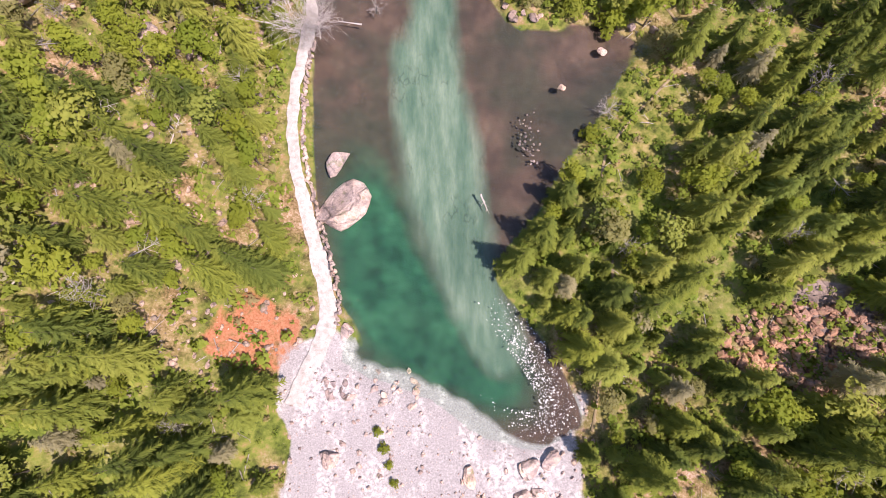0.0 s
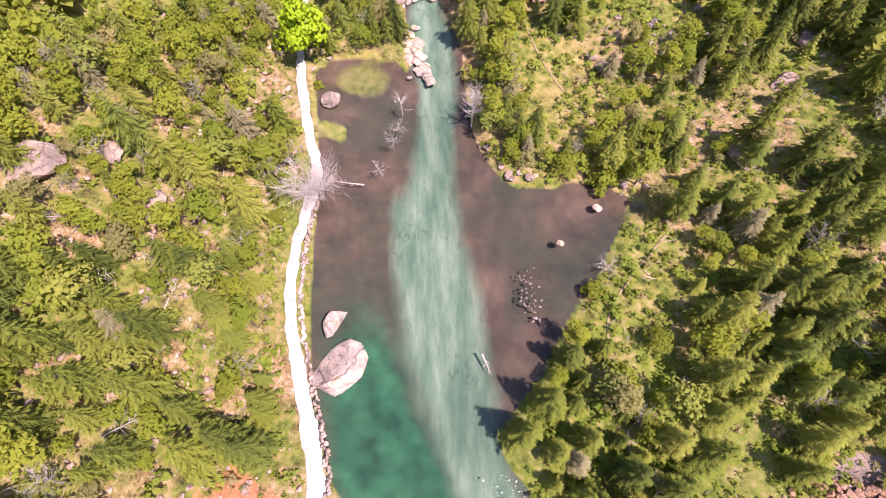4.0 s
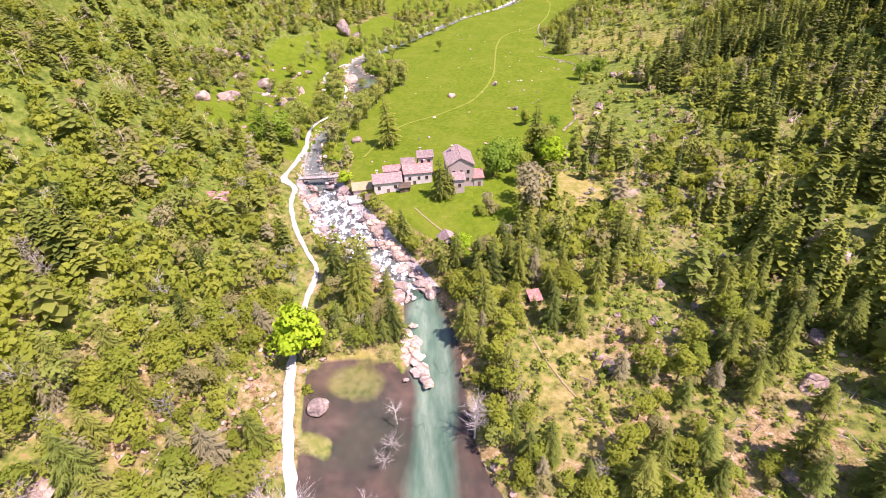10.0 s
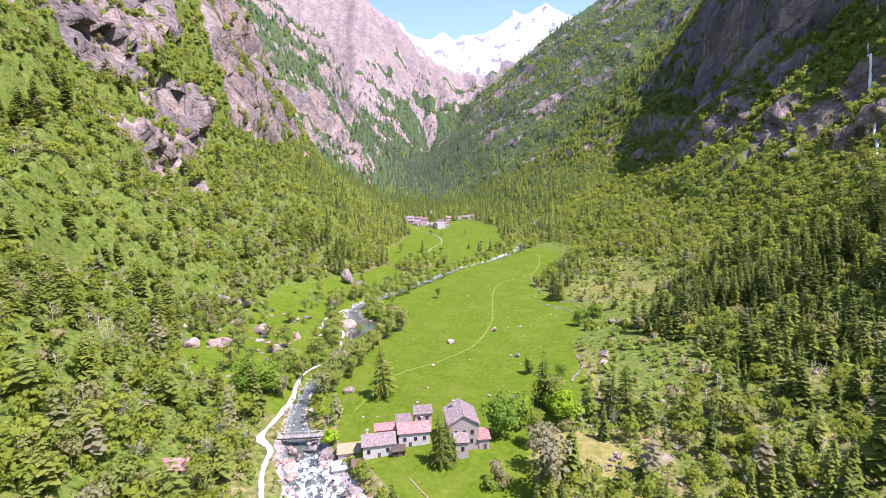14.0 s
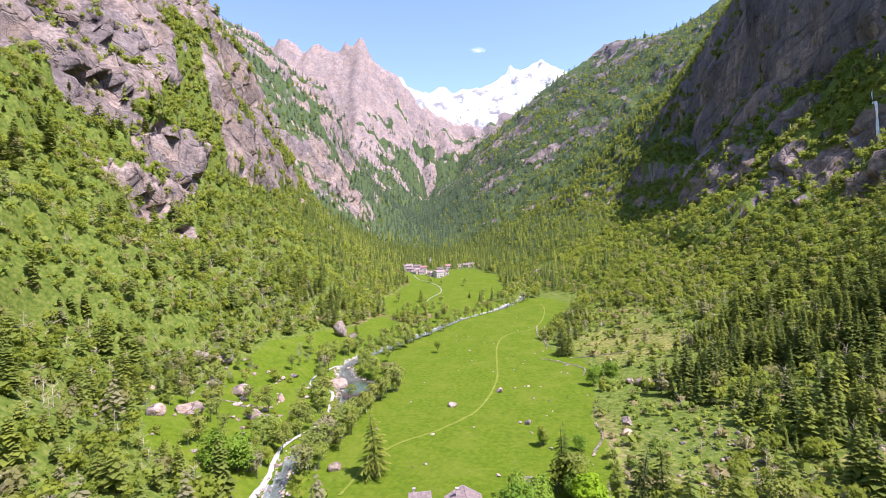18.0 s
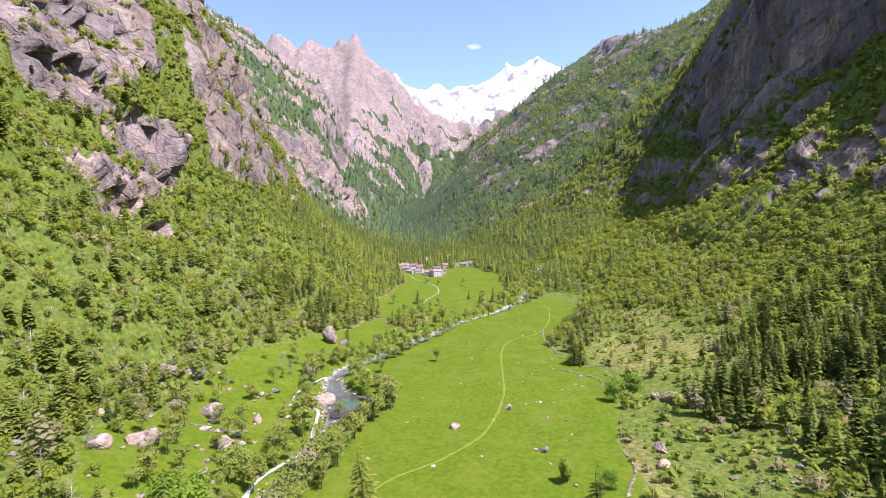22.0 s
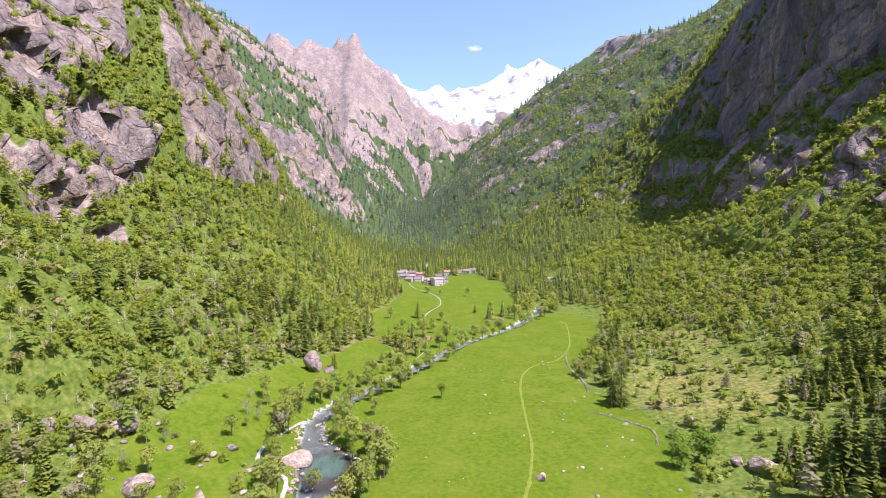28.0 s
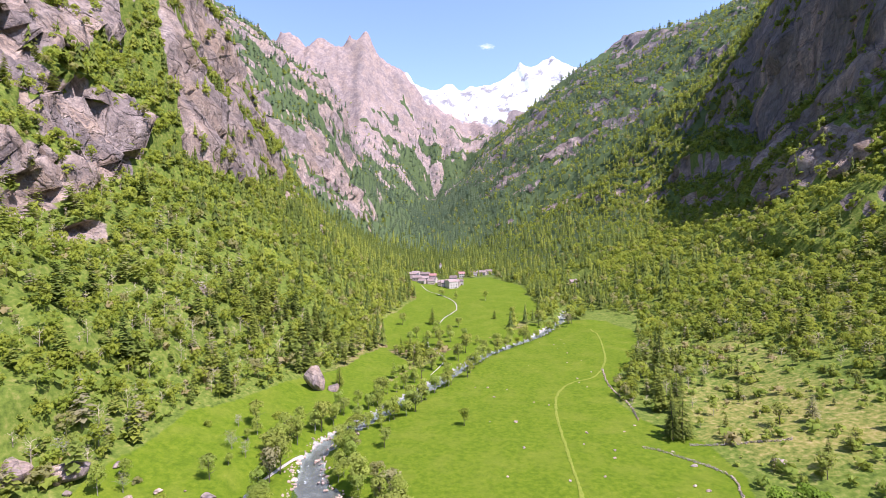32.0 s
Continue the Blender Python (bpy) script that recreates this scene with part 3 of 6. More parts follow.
TRACK_SMOOTH, RIVER_SMOOTH = smooth_line(TRACK_LINE, 6), smooth_line(RIVER_LINE, 4)


def base_height(x, y):
    ys = np.array([s[0] for s in SECTIONS], float)
    k = np.clip(np.searchsorted(ys, y) - 1, 0, len(ys) - 2)
    z = np.zeros(x.shape)
    for i in range(len(ys) - 1):
        m = k == i
        if m.any():
            t = (y[m] - ys[i]) / (ys[i + 1] - ys[i])
            z[m] = np.interp(x[m], SECTIONS[i][1], SECTIONS[i][2]) * (1 - t) + np.interp(x[m], SECTIONS[i + 1][1], SECTIONS[i + 1][2]) * t
    return z


def steepness(x, y):
    e = 6.0
    return np.hypot(base_height(x + e, y) - base_height(x - e, y), base_height(x, y + e) - base_height(x, y - e)) / (2 * e)


def crag(x, y, size, seed):
    """Ridged noise with sharp crests, about -0.5 to 0.5."""
    return 0.5 - np.abs(2 * vnoise(x, y, size, seed) - 1)


def blocks(u, v, size, seed):
    """A random value for each of many uneven blocks, 0 to 1."""
    u, v = u / size, v / size
    i, j = np.floor(u), np.floor(v)
    best, val = np.full(u.shape, 9.0), np.zeros(u.shape)
    for a in (-1, 0, 1):
        for b in (-1, 0, 1):
            pu, pv = i + a + lattice(i + a, j + b, seed), j + b + lattice(i + a, j + b, seed + 1)
            d = (u - pu) ** 2 + (v - pv) ** 2
            near = d < best
            best, val = np.where(near, d, best), np.where(near, lattice(i + a, j + b, seed + 2), val)
    return val


def height(x, y):
    x, y = np.asarray(x, float), np.asarray(y, float)
    shape = x.shape
    x, y = np.atleast_1d(x), np.atleast_1d(y)
    wx = x + 14 * (fbm(x, y, 90, 5) - 0.5) * ramp01(np.abs(x), 90, 250)
    # ribs and gullies of the two walls
    wx = wx + ramp01(x, 330, 430) * ramp01(y, 420, 560) * (1 - ramp01(y, 1500, 1900)) * (1 - 0.6 * ramp01(y, 950, 1100)) * (30 * crag(y, 0.3 * x, 150, 16) + 20 * crag(y, 0.3 * x, 60, 17) + 8 * crag(y, 0.4 * x, 25, 18))
    wx = wx - ramp01(-x, 190, 260) * ramp01(y, 500, 600) * (1 - ramp01(y, 1500, 1900)) * (14 * crag(y, 0.5 * x, 110, 26) + 12 * crag(y, 0.5 * x, 45, 27))
    z = base_height(wx, y)
    st = ramp01(steepness(wx, y), 0.45, 1.1)
    far = ramp01(y, 2300, 3200)
    near = 1 - far
    z = z + st * (30 * crag(x, y, 130, 11) + 22 * crag(x, y * 0.6, 55, 12) + 13 * crag(x, y, 24, 13) + 6.5 * crag(x, y, 11, 14) + 2.5 * crag(x, y, 5.5, 15)) * (0.35 + 0.65 * near)
    # ledges
    q = 46 + 24 * vnoise(x, y, 150, 21)
    tilt = (z + 0.55 * y + 40 * fbm(x, y, 120, 22)) / q
    step = tilt - np.floor(tilt)
    z = z + st * 0.35 * q * (ramp01(step, 0.3, 0.8) - step) * near
    z = z + far * (40 * crag(x, y, 620, 31) + 60 * crag(x, y, 250, 32) + 60 * crag(x, y, 110, 33) + 34 * crag(x, y, 50, 34) + 16 * crag(x, y, 24, 35)) * (1 - 0.55 * ramp01(y, 3700, 4100))
    rough = ramp01(np.abs(x - 10), 60, 130) * (1 - st) * near
    z = z + rough * (5.0 * (fbm(x, y, 45, 41) - 0.5) + 1.6 * (fbm(x, y, 9, 42) - 0.5)) + 0.5 * (fbm(x, y, 14, 43) - 0.5)
    # a sunlit fan of debris at the right wall's foot
    fan = 292 - 0.95 * np.hypot(0.8 * (x - 512), y - 985) + 10 * (fbm(x, y, 20, 44) - 0.5)
    z = np.where((fan > z) & (np.hypot(x - 512, y - 985) < 95), np.minimum(fan, z + 60), z)
    # the stream's bed, the lake's basin, the level track
    zone = (np.abs(x) < 260) & (y > -140) & (y < 900)
    if zone.any():
        a, b, c = x[zone], y[zone], z[zone]
        d, _ = line_distance(a, b, TRACK_LINE)
        lvl = np.interp(b, (-40, 120, 150, 188, 206, 300, 410), (0.9, 1.1, 3.4, 7.2, 7.6, 7.0, 7.2))
        c = c + (lvl - c) * (1 - ramp01(d, 2.0, 8.0))
        d, (w, lv) = line_distance(a, b, RIVER_LINE, 2)
        d = d + 2.2 * (fbm(a, b, 9, 51) - 0.5)
        bed = lv - 0.7 * ramp01(w / 2 - d, -0.5, 2.5) + 0.55 * np.maximum(d - w / 2, 0)
        c = np.where(d < w / 2 + 7, np.minimum(c, bed), c)
        d = edge_distance(a, b, LAKE_LINE) + 1.6 * (fbm(a, b, 7, 52) - 0.5)
        c = np.where(d > 0, -0.22 * d - 0.05, np.minimum(c, 0.02 - 0.45 * d))
        c = np.where(d > 0, np.maximum(c, -3.2), c)
        z[zone] = c
    return z.reshape(shape)


def floor_at(x, y):
    return float(height(np.array([x]), np.array([y]))[0])


def grid_mesh(name, verts, faces, material, smooth=True):
    """A mesh from numpy arrays; the faces all have as many corners."""
    me = bpy.data.meshes.new(name)
    n, k = faces.shape
    me.vertices.add(len(verts)), me.loops.add(n * k), me.polygons.add(n)
    me.vertices.foreach_set("co", np.ascontiguousarray(verts, np.float32).ravel())
    me.loops.foreach_set("vertex_index", np.ascontiguousarray(faces, np.int32).ravel())
    me.polygons.foreach_set("loop_start", np.arange(0, n * k, k, dtype=np.int32))
    me.polygons.foreach_set("use_smooth", np.full(n, smooth))
    me.update()
    me.materials.append(material)
    return me


def put_colour(me, name, *columns):
    at = me.attributes.new(name, "FLOAT_COLOR", "POINT")
    four = np.ones((len(columns[0]), 4), np.float32)
    for i, c in enumerate(columns):
        four[:, i] = c
    at.data.foreach_set("color", four.ravel())


def put_value(me, name, values):
    me.attributes.new(name, "FLOAT", "POINT").data.foreach_set("value", np.ascontiguousarray(values, np.float32))


# zones that ground and plants share
def zones(x, y):
    z = {}
    z["lake"] = edge_distance(x, y, LAKE_LINE)
    z["river"], (w, z["level"]) = line_distance(x, y, RIVER_LINE, 2)
    z["river"] = z["river"] - w / 2
    z["track"], _ = line_distance(x, y, TRACK_LINE)
    wob = 12 * (fbm(x, y, 30, 61) - 0.5)
    z["meadow"] = np.maximum(np.maximum(edge_distance(x, y, MEADOW_EDGE) + wob * 0.35, edge_distance(x, y, FAR_MEADOW) + wob), edge_distance(x, y, LEFT_MEADOW) + wob)
    east = x > np.interp(y, [p[1] for p in RIVER_LINE], [p[0] for p in RIVER_LINE])
    z["meadow"] = np.maximum(z["meadow"], np.where((y > 226) & (y < 640), np.where(east, 34, 19) - z["river"] + wob, -99))
    z["steep"] = steepness(x, y)
    bx = x + 9 * (fbm(x, y, 11, 62) - 0.5)
    z["bar"] = np.minimum(np.minimum(ramp01(bx, -36, -32), 1 - ramp01(bx, 20, 26)), 1 - ramp01(y + 9 * (fbm(x, y, 8, 63) - 0.5) + 0.25 * (x + 28), -5, 3)) * ramp01(-z["lake"], -9, -5)
    return z


BANDS = [[(600, 115), (640, 185), (700, 297), (740, 362), (850, 305)], [(835, 290), (880, 250), (950, 215)], [(560, 205), (610, 225), (650, 262)], [(860, 420), (905, 350), (960, 300)]]


def rockness(x, y, e=3.0):
    """Bare rock, 0 to 1: by slope, in patches, most on the two walls and the far heads."""
    g = np.hypot(height(x + e, y) - height(x - e, y), height(x, y + e) - height(x, y - e)) / (2 * e)
    bz = base_height(x, y)
    cliff = 1.0 * ramp01(-x, 195, 240) * ramp01(y, 440, 540) * (1 - ramp01(y, 950, 1050))
    cliff = cliff + 0.42 * ramp01(x, 450, 500) * ramp01(y, 420, 560) * (1 - ramp01(y, 1000, 1200)) * (1 - ramp01(bz, 520, 640)) - 0.12 * ramp01(y, 1000, 1250) * (x > 0)
    cliff = cliff + 0.42 * ramp01(y, 1050, 1250) * (1 - ramp01(y, 2300, 2600)) * ramp01(-x, 150, 240) + 0.3 * ramp01(y, 1250, 1500) * (1 - ramp01(y, 2300, 2600)) * ramp01(x, 60, 160) + 0.8 * ramp01(y, 2100, 2200) * (1 - ramp01(y, 2500, 2600)) * ramp01(x, 760, 840)
    patch = np.where(np.abs(x) > 150, fbm((0.8 * y - 0.6 * bz) * 0.42, 0.6 * y + 0.8 * bz + 0.3 * x, 50, 71, 5, 0.55), fbm(x, y, 70, 71, 5, 0.55))
    zz = bz + 16 * (fbm(x, y, 25, 78) - 0.5)
    for k, band in enumerate(BANDS):
        cliff = cliff - 1.5 * (x < 0) * (1 - ramp01(line_distance(y + 18 * (fbm(x, y, 30, 79) - 0.5), zz, band)[0], (18, 9, 9, 9)[k], (30, 17, 16, 17)[k]))
    rock = ramp01(0.55 * np.minimum(g, 2.0) + cliff + 3.4 * (patch - 0.5), 0.98, 1.2) * ramp01(np.abs(x - 10), 110, 190) * ramp01(y, 400, 490)
    return np.maximum(rock, ramp01(y, 2500, 2900) * ramp01(bz + 1700 * (patch - 0.5), 430, 640))


def jutted(x, y, z):
    """Where the ground at x, y comes to lie once the cliffs' blocks stand out or back."""
    rk = ramp01(rockness(x, y), 0.45, 0.95) * ramp01(y, 300, 450) * (1 - ramp01(y, 2300, 2600))
    zz = z + 10 * (fbm(y, z, 30, 165) - 0.5)
    jut = rk * (22 * (blocks(0.32 * (y - zz), 0.7 * (y + zz), 40, 161) - 0.5) + 11 * (blocks(0.4 * (y - zz), 0.7 * (y + zz), 17, 171) - 0.5) + 3.5 * (blocks(0.5 * (y - zz), zz, 8, 181) - 0.5))
    return x - np.sign(x) * jut, y - rk * 3.0 * crag(x, z * 0.6, 20, 164)


def make_ground_sheet():
    cx, cy = 0.0, -200.0
    r = [12.0]
    while r[-1] < 5350:
        r.append(r[-1] + (9.0 if r[-1] < 125 else max(1.6, 0.0075 * r[-1])))
    r = np.array(r)
    ang = np.radians(np.concatenate([np.linspace(-70, 70, 600), np.linspace(75, 285, 80)]))
    R, A = np.meshgrid(r, ang, indexing="ij")
    x, y = (cx + R * np.sin(A)).ravel(), (cy + R * np.cos(A)).ravel()
    z = height(x, y)
    n, m = len(r), len(ang)
    i, j = np.meshgrid(np.arange(n - 1), np.arange(m), indexing="ij")
    j2 = (j + 1) % m
    faces = np.stack([i * m + j, i * m + j2, (i + 1) * m + j2, (i + 1) * m + j], -1).reshape(-1, 4)[:, ::-1]
    jx, jy = jutted(x, y, z)
    verts = np.stack([jx, jy, z], 1)
    verts = np.vstack([verts, [[cx, cy, floor_at(cx, cy)]]])
    me = grid_mesh("ground", verts, faces, GROUND)
    ob = new("ground", me)
    X, Y = verts[:, 0], verts[:, 1]
    zn = zones(X, Y)
    patch = fbm(X, Y, 60, 71)
    rock = np.append(rockness(x, y), 0.0)
    snow = ramp01(Y, 3380, 3560) * ramp01(X, -260, 20) * ramp01(verts[:, 2] + 420 * (patch - 0.5), 830, 960)
    meadow = np.maximum(ramp01(zn["meadow"], -3, 3), 0)
    gravel = np.maximum(zn["bar"], (zn["river"] < np.where(Y < 212, 2.2, -0.6) + 5 * (patch - 0.5)) * (zn["lake"] < 0) * (Y < 720))
    talus = ramp01(-np.hypot((X - 66) / 16, (Y + 2) / 10), -1.2, -0.8) + ramp01(-np.hypot((X - 75) / 30, (Y - 170) / 35), -1.3, -0.6) * 0.5
    rock = np.maximum(rock, talus * 0.8 * ramp01(fbm(X, Y, 12, 72), 0.4, 0.6))
    dry = np.maximum.reduce([ramp01(-np.hypot((X - 48) / 16, (Y - 184) / 14), -1.3, -0.8), ramp01(-np.hypot((X - 150) / 52, (Y - 405) / 70), -1.3, -0.4) * 0.58, ramp01(-np.hypot((X - 178) / 34, (Y - 500) / 60), -1.3, -0.4) * 0.5,
                             ramp01(-np.hypot((X - 30) / 14, (Y - 100) / 22), -1.2, -0.6) * 0.6, ramp01(-np.hypot((X - 120) / 60, (Y - 190) / 50), -1.2, -0.5) * 0.5, ramp01(-np.hypot((X - 42) / 8, (Y - 50) / 22), -1.2, -0.6) * 0.5, ramp01(-np.hypot((X + 24) / 12, (Y - 100) / 16), -1.2, -0.8) * 0.9])
    red = ramp01(-np.hypot((X + 40 + 7 * (fbm(X, Y, 6, 75) - 0.5)) / 8.5, (Y - 0 + 8 * (fbm(X, Y, 7, 76) - 0.5)) / 9.5), -1.2, -0.6) * 0.8
    tongue, (w,) = line_distance(X, Y, [(-4, 138, 5), (-4, 120, 7), (-2, 104, 6), (-3, 80, 6), (-5, 62, 9), (-5, 48, 10.5), (-3, 32, 10.5), (0, 18, 9), (3, 6, 7), (7, -4, 5)], 1)
    tongue = tongue + 4.0 * (fbm(X, Y, 16, 73) - 0.5) + 2.0 * (fbm(X, Y, 5, 74) - 0.5)
    pale = 1 - ramp01(tongue, w * 0.35, w * 1.35)
    pale = np.maximum(pale, ((zn["river"] < 0) & (zn["lake"] < 0)) * np.where(Y < 215, 0.35, 0.9 * ramp01(-np.hypot((X + 42) / 11, (Y - 350) / 13), -1.2, -0.5)))
    deep = ramp01(-np.hypot((X + 13.5 + 0.16 * Y) / 13, (Y - 14) / 30), -1.3, -0.3) + ramp01(-np.hypot((X - 0 + 0.5 * Y) / 13, (Y + 4) / 16), -1.3, -0.3)
    shoal = (1 - ramp01(Y + 0.25 * X, -8, 2)) * (1 - ramp01(X, 4, 16))
    bed = np.maximum(ramp01(zn["lake"] + 3 * (fbm(X, Y, 5, 77) - 0.5) * shoal, -0.3 + 0.4 * shoal, 1.2 + 5.5 * shoal), ramp01(-zn["river"], 0.2, 1.5) * (zn["lake"] < 0.5) * np.where(Y > 212, 0.43 - 0.2 * ramp01(Y, 400, 450) + 0.2 * ramp01(-np.hypot((X + 40) / 14, (Y - 346) / 18), -1.2, -0.7), 0.5))
    bed = bed * (1 - 0.6 * ramp01(-np.hypot((X + 22 + 8 * (patch - 0.5)) / 10, (Y - 106 + 6 * (fbm(X, Y, 6, 64) - 0.5)) / 7), -1.3, -0.5)) * (1 - 0.8 * ramp01(-np.hypot((X + 29.5 + 3 * (fbm(X, Y, 4, 65) - 0.5)) / 4.2, (Y - 88 + 4 * (fbm(X, Y, 5, 66) - 0.5)) / 4), -1.3, -0.7)) * (1 - 0.6 * ramp01(-np.hypot((X - 44) / 5, (Y - 61) / 4), -1.3, -0.5))
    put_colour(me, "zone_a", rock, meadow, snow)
    put_colour(me, "zone_b", pale, np.clip(deep, 0, 1) * (1 - 0.72 * pale), dry)
    put_colour(me, "zone_c", gravel, bed, red)
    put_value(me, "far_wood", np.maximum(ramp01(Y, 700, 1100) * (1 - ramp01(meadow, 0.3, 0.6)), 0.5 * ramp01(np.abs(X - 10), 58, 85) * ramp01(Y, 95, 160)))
    return tagged(ob, "valley floor of meadow, forest soil and granite, rising to snowy peaks", "ground", kind="structure")


make_ground_sheet()


def ribbon(name, line, width, lift, material, label, category, across=5, level=None, ragged=0.25, seed=3):
    """A strip laid along a line over the ground, with an uneven edge."""
    p = np.array(line, float)[:, :2]
    seg = np.hypot(*np.diff(p, axis=0).T)
    s = np.concatenate([[0], np.cumsum(seg)])
    t = np.arange(0, s[-1], 1.0)
    q = np.stack([np.interp(t, s, p[:, 0]), np.interp(t, s, p[:, 1])], 1)
    d = np.gradient(q, axis=0)
    d /= np.hypot(d[:, 0], d[:, 1])[:, None]
    side = np.stack([d[:, 1], -d[:, 0]], 1)
    w = np.interp(t, s, width) if np.ndim(width) else np.full(len(t), float(width))
    rows = []
    for k, u in enumerate(np.linspace(-0.5, 0.5, across)):
        wob = 1 + ragged * (vnoise(t, t * 0 + 7.7 * np.sign(u), 5, seed) + vnoise(t, t * 0 + 3.1 * np.sign(u), 1.7, seed + 1) - 1) * (abs(u) > 0.3)
        rows.append(q + side * (u * w * wob)[:, None])
    xy = np.stack(rows, 1)
    z = height(xy[..., 0], xy[..., 1]) if level is None else np.repeat(np.interp(t, s, level)[:, None], across, 1)
    edge = np.abs(np.linspace(-1, 1, across)) ** 4
    z = z + lift - (edge * 0.25 * lift)[None, :]
    verts = np.concatenate([xy, z[..., None]], -1).reshape(-1, 3)
    n = len(t)
    i, j = np.meshgrid(np.arange(n - 1), np.arange(across - 1), indexing="ij")
    a = i * across + j
    faces = np.stack([a, a + 1, a + across + 1, a + across], -1).reshape(-1, 4)
    me = grid_mesh(name, verts, faces, material)
    return tagged(new(name, me), label, category, kind="structure"), t


ribbon("track", TRACK_SMOOTH[6:-5], np.interp(TRACK_SMOOTH[6:-5, 1], (0, 30, 100, 150, 196, 205, 215), (3.4, 2.3, 2.4, 1.5, 1.7, 3.0, 1.7)), 0.4, TRACK, "sunlit white gravel track beside the water", "track", ragged=0.5)
ribbon("track", smooth_line([(-6, 496), (0, 512), (4, 528), (1, 546), (-6, 563), (-7, 580)], 6), 0.55, 0.25, TRACK, "narrow pale footpath above the stream", "track", ragged=0.9)
ribbon("track", smooth_line([(4, 640), (9, 662), (18, 684), (24, 705), (23, 745), (10, 785), (-7, 815), (-14, 850)], 6), 1.05, 0.3, TRACK, "narrow pale track through the upper meadow", "track", ragged=0.6)
ribbon("track", smooth_line([(60, 1010), (76, 985), (98, 960), (118, 930), (132, 912), (120, 900)], 6), 1.8, 0.3, TRACK, "pale track beyond the village houses", "track", ragged=0.6)
ribbon("trail", smooth_line([(-31, 226), (-27, 239), (-24, 249), (-13, 265), (5, 277), (23, 298), (32, 318), (38, 335), (44, 358), (48, 386), (55, 430), (63, 458), (76, 476), (94, 487), (110, 514), (121, 546), (131, 584), (133, 610)], 6), 1.25, 0.2, TRAIL, "trodden grass path across the meadow", "trail", ragged=0.8)
ribbon("trail", smooth_line([(24, -19), (27, -8), (30, -2), (31, 14), (31, 33), (37, 43), (44, 50), (52, 60), (49, 72), (38, 84), (27, 106), (23, 122), (21, 142), (10, 152), (0, 165), (-8, 178)], 6), 0.5, 0.2, EARTH, "narrow earth footpath through the grass", "trail", ragged=0.7)

# water
lk = new("lake", bpy.data.meshes.new("lake"))
bm = bmesh.new()
shore = [bm.verts.new((x * 1.0, y, 0.0)) for x, y in [(-40, -8), (-8, -26), (26, -26), (34, 20), (52, 56), (48, 74), (18, 80), (10, 140), (-16, 140), (-12, 118), (-40, 118), (-38, 60)]]
bm.faces.new(shore)
bm.to_mesh(lk.data), bm.free()
lk.data.materials.append(LAKE)
tagged(lk, "clear turquoise lake with brown silty shallows", "lake", kind="structure")
rp = RIVER_SMOOTH
stream, tt = ribbon("stream", rp, rp[:, 2] + 4.0, 0.0, RIVER, "white-foamed mountain stream among boulders", "stream", across=9, level=rp[:, 3], ragged=0.0)
co = np.empty(len(stream.data.vertices) * 3, np.float32)
stream.data.vertices.foreach_get("co", co)
sy = co.reshape(-1, 3)[:, 1]
put_value(stream.data, "foam", 1.25 - 0.7 * ramp01(sy, 192, 204) - 0.4 * ramp01(-np.abs(sy - 350), -26, -12) - 0.1 - 1.3 * ramp01(sy, 380, 440) - (sy < 140) * 0.6)

# ---- trees ----
rng = np.random.default_rng(7)


def tube(points, radii, sides=5):
    """A tapering tube along points: vertices and triangles."""
    p, V, F = np.array(points, float), [], []
    for i, (c, r) in enumerate(zip(p, radii)):
        d = p[min(i + 1, len(p) - 1)] - p[max(i - 1, 0)]
        d /= np.linalg.norm(d) + 1e-9
        a = np.cross(d, (0.31, 0.95, 0.05))
        a /= np.linalg.norm(a) + 1e-9
        b = np.cross(d, a)
        for s in range(sides):
            t = 2 * math.pi * s / sides
            V.append(c + r * (math.cos(t) * a + math.sin(t) * b))
    for i in range(len(p) - 1):
        for s in range(sides):
            a, b = i * sides + s, i * sides + (s + 1) % sides
            F += [(a, b, b + sides), (a, b + sides, a + sides)]
    return np.array(V), np.array(F)


def weld(pieces):
    V, F, n = [], [], 0
    for v, f in pieces:
        V.append(v), F.append(np.asarray(f) + n)
        n += len(v)
    return np.vstack(V), np.vstack(F)


def outward(v, f, up=0.4):
    """Turns every triangle's face away from the trunk."""
    v, f = np.asarray(v, float), np.asarray(f)
    n = np.cross(v[f[:, 1]] - v[f[:, 0]], v[f[:, 2]] - v[f[:, 0]])
    c = v[f].mean(1)
    d = c * [1, 1, 0]
    d /= np.linalg.norm(d, axis=1)[:, None] + 1e-6
    d[:, 2] = up
    bad = (n * d).sum(1) < 0
    f[bad] = f[bad][:, ::-1]
    return v, f


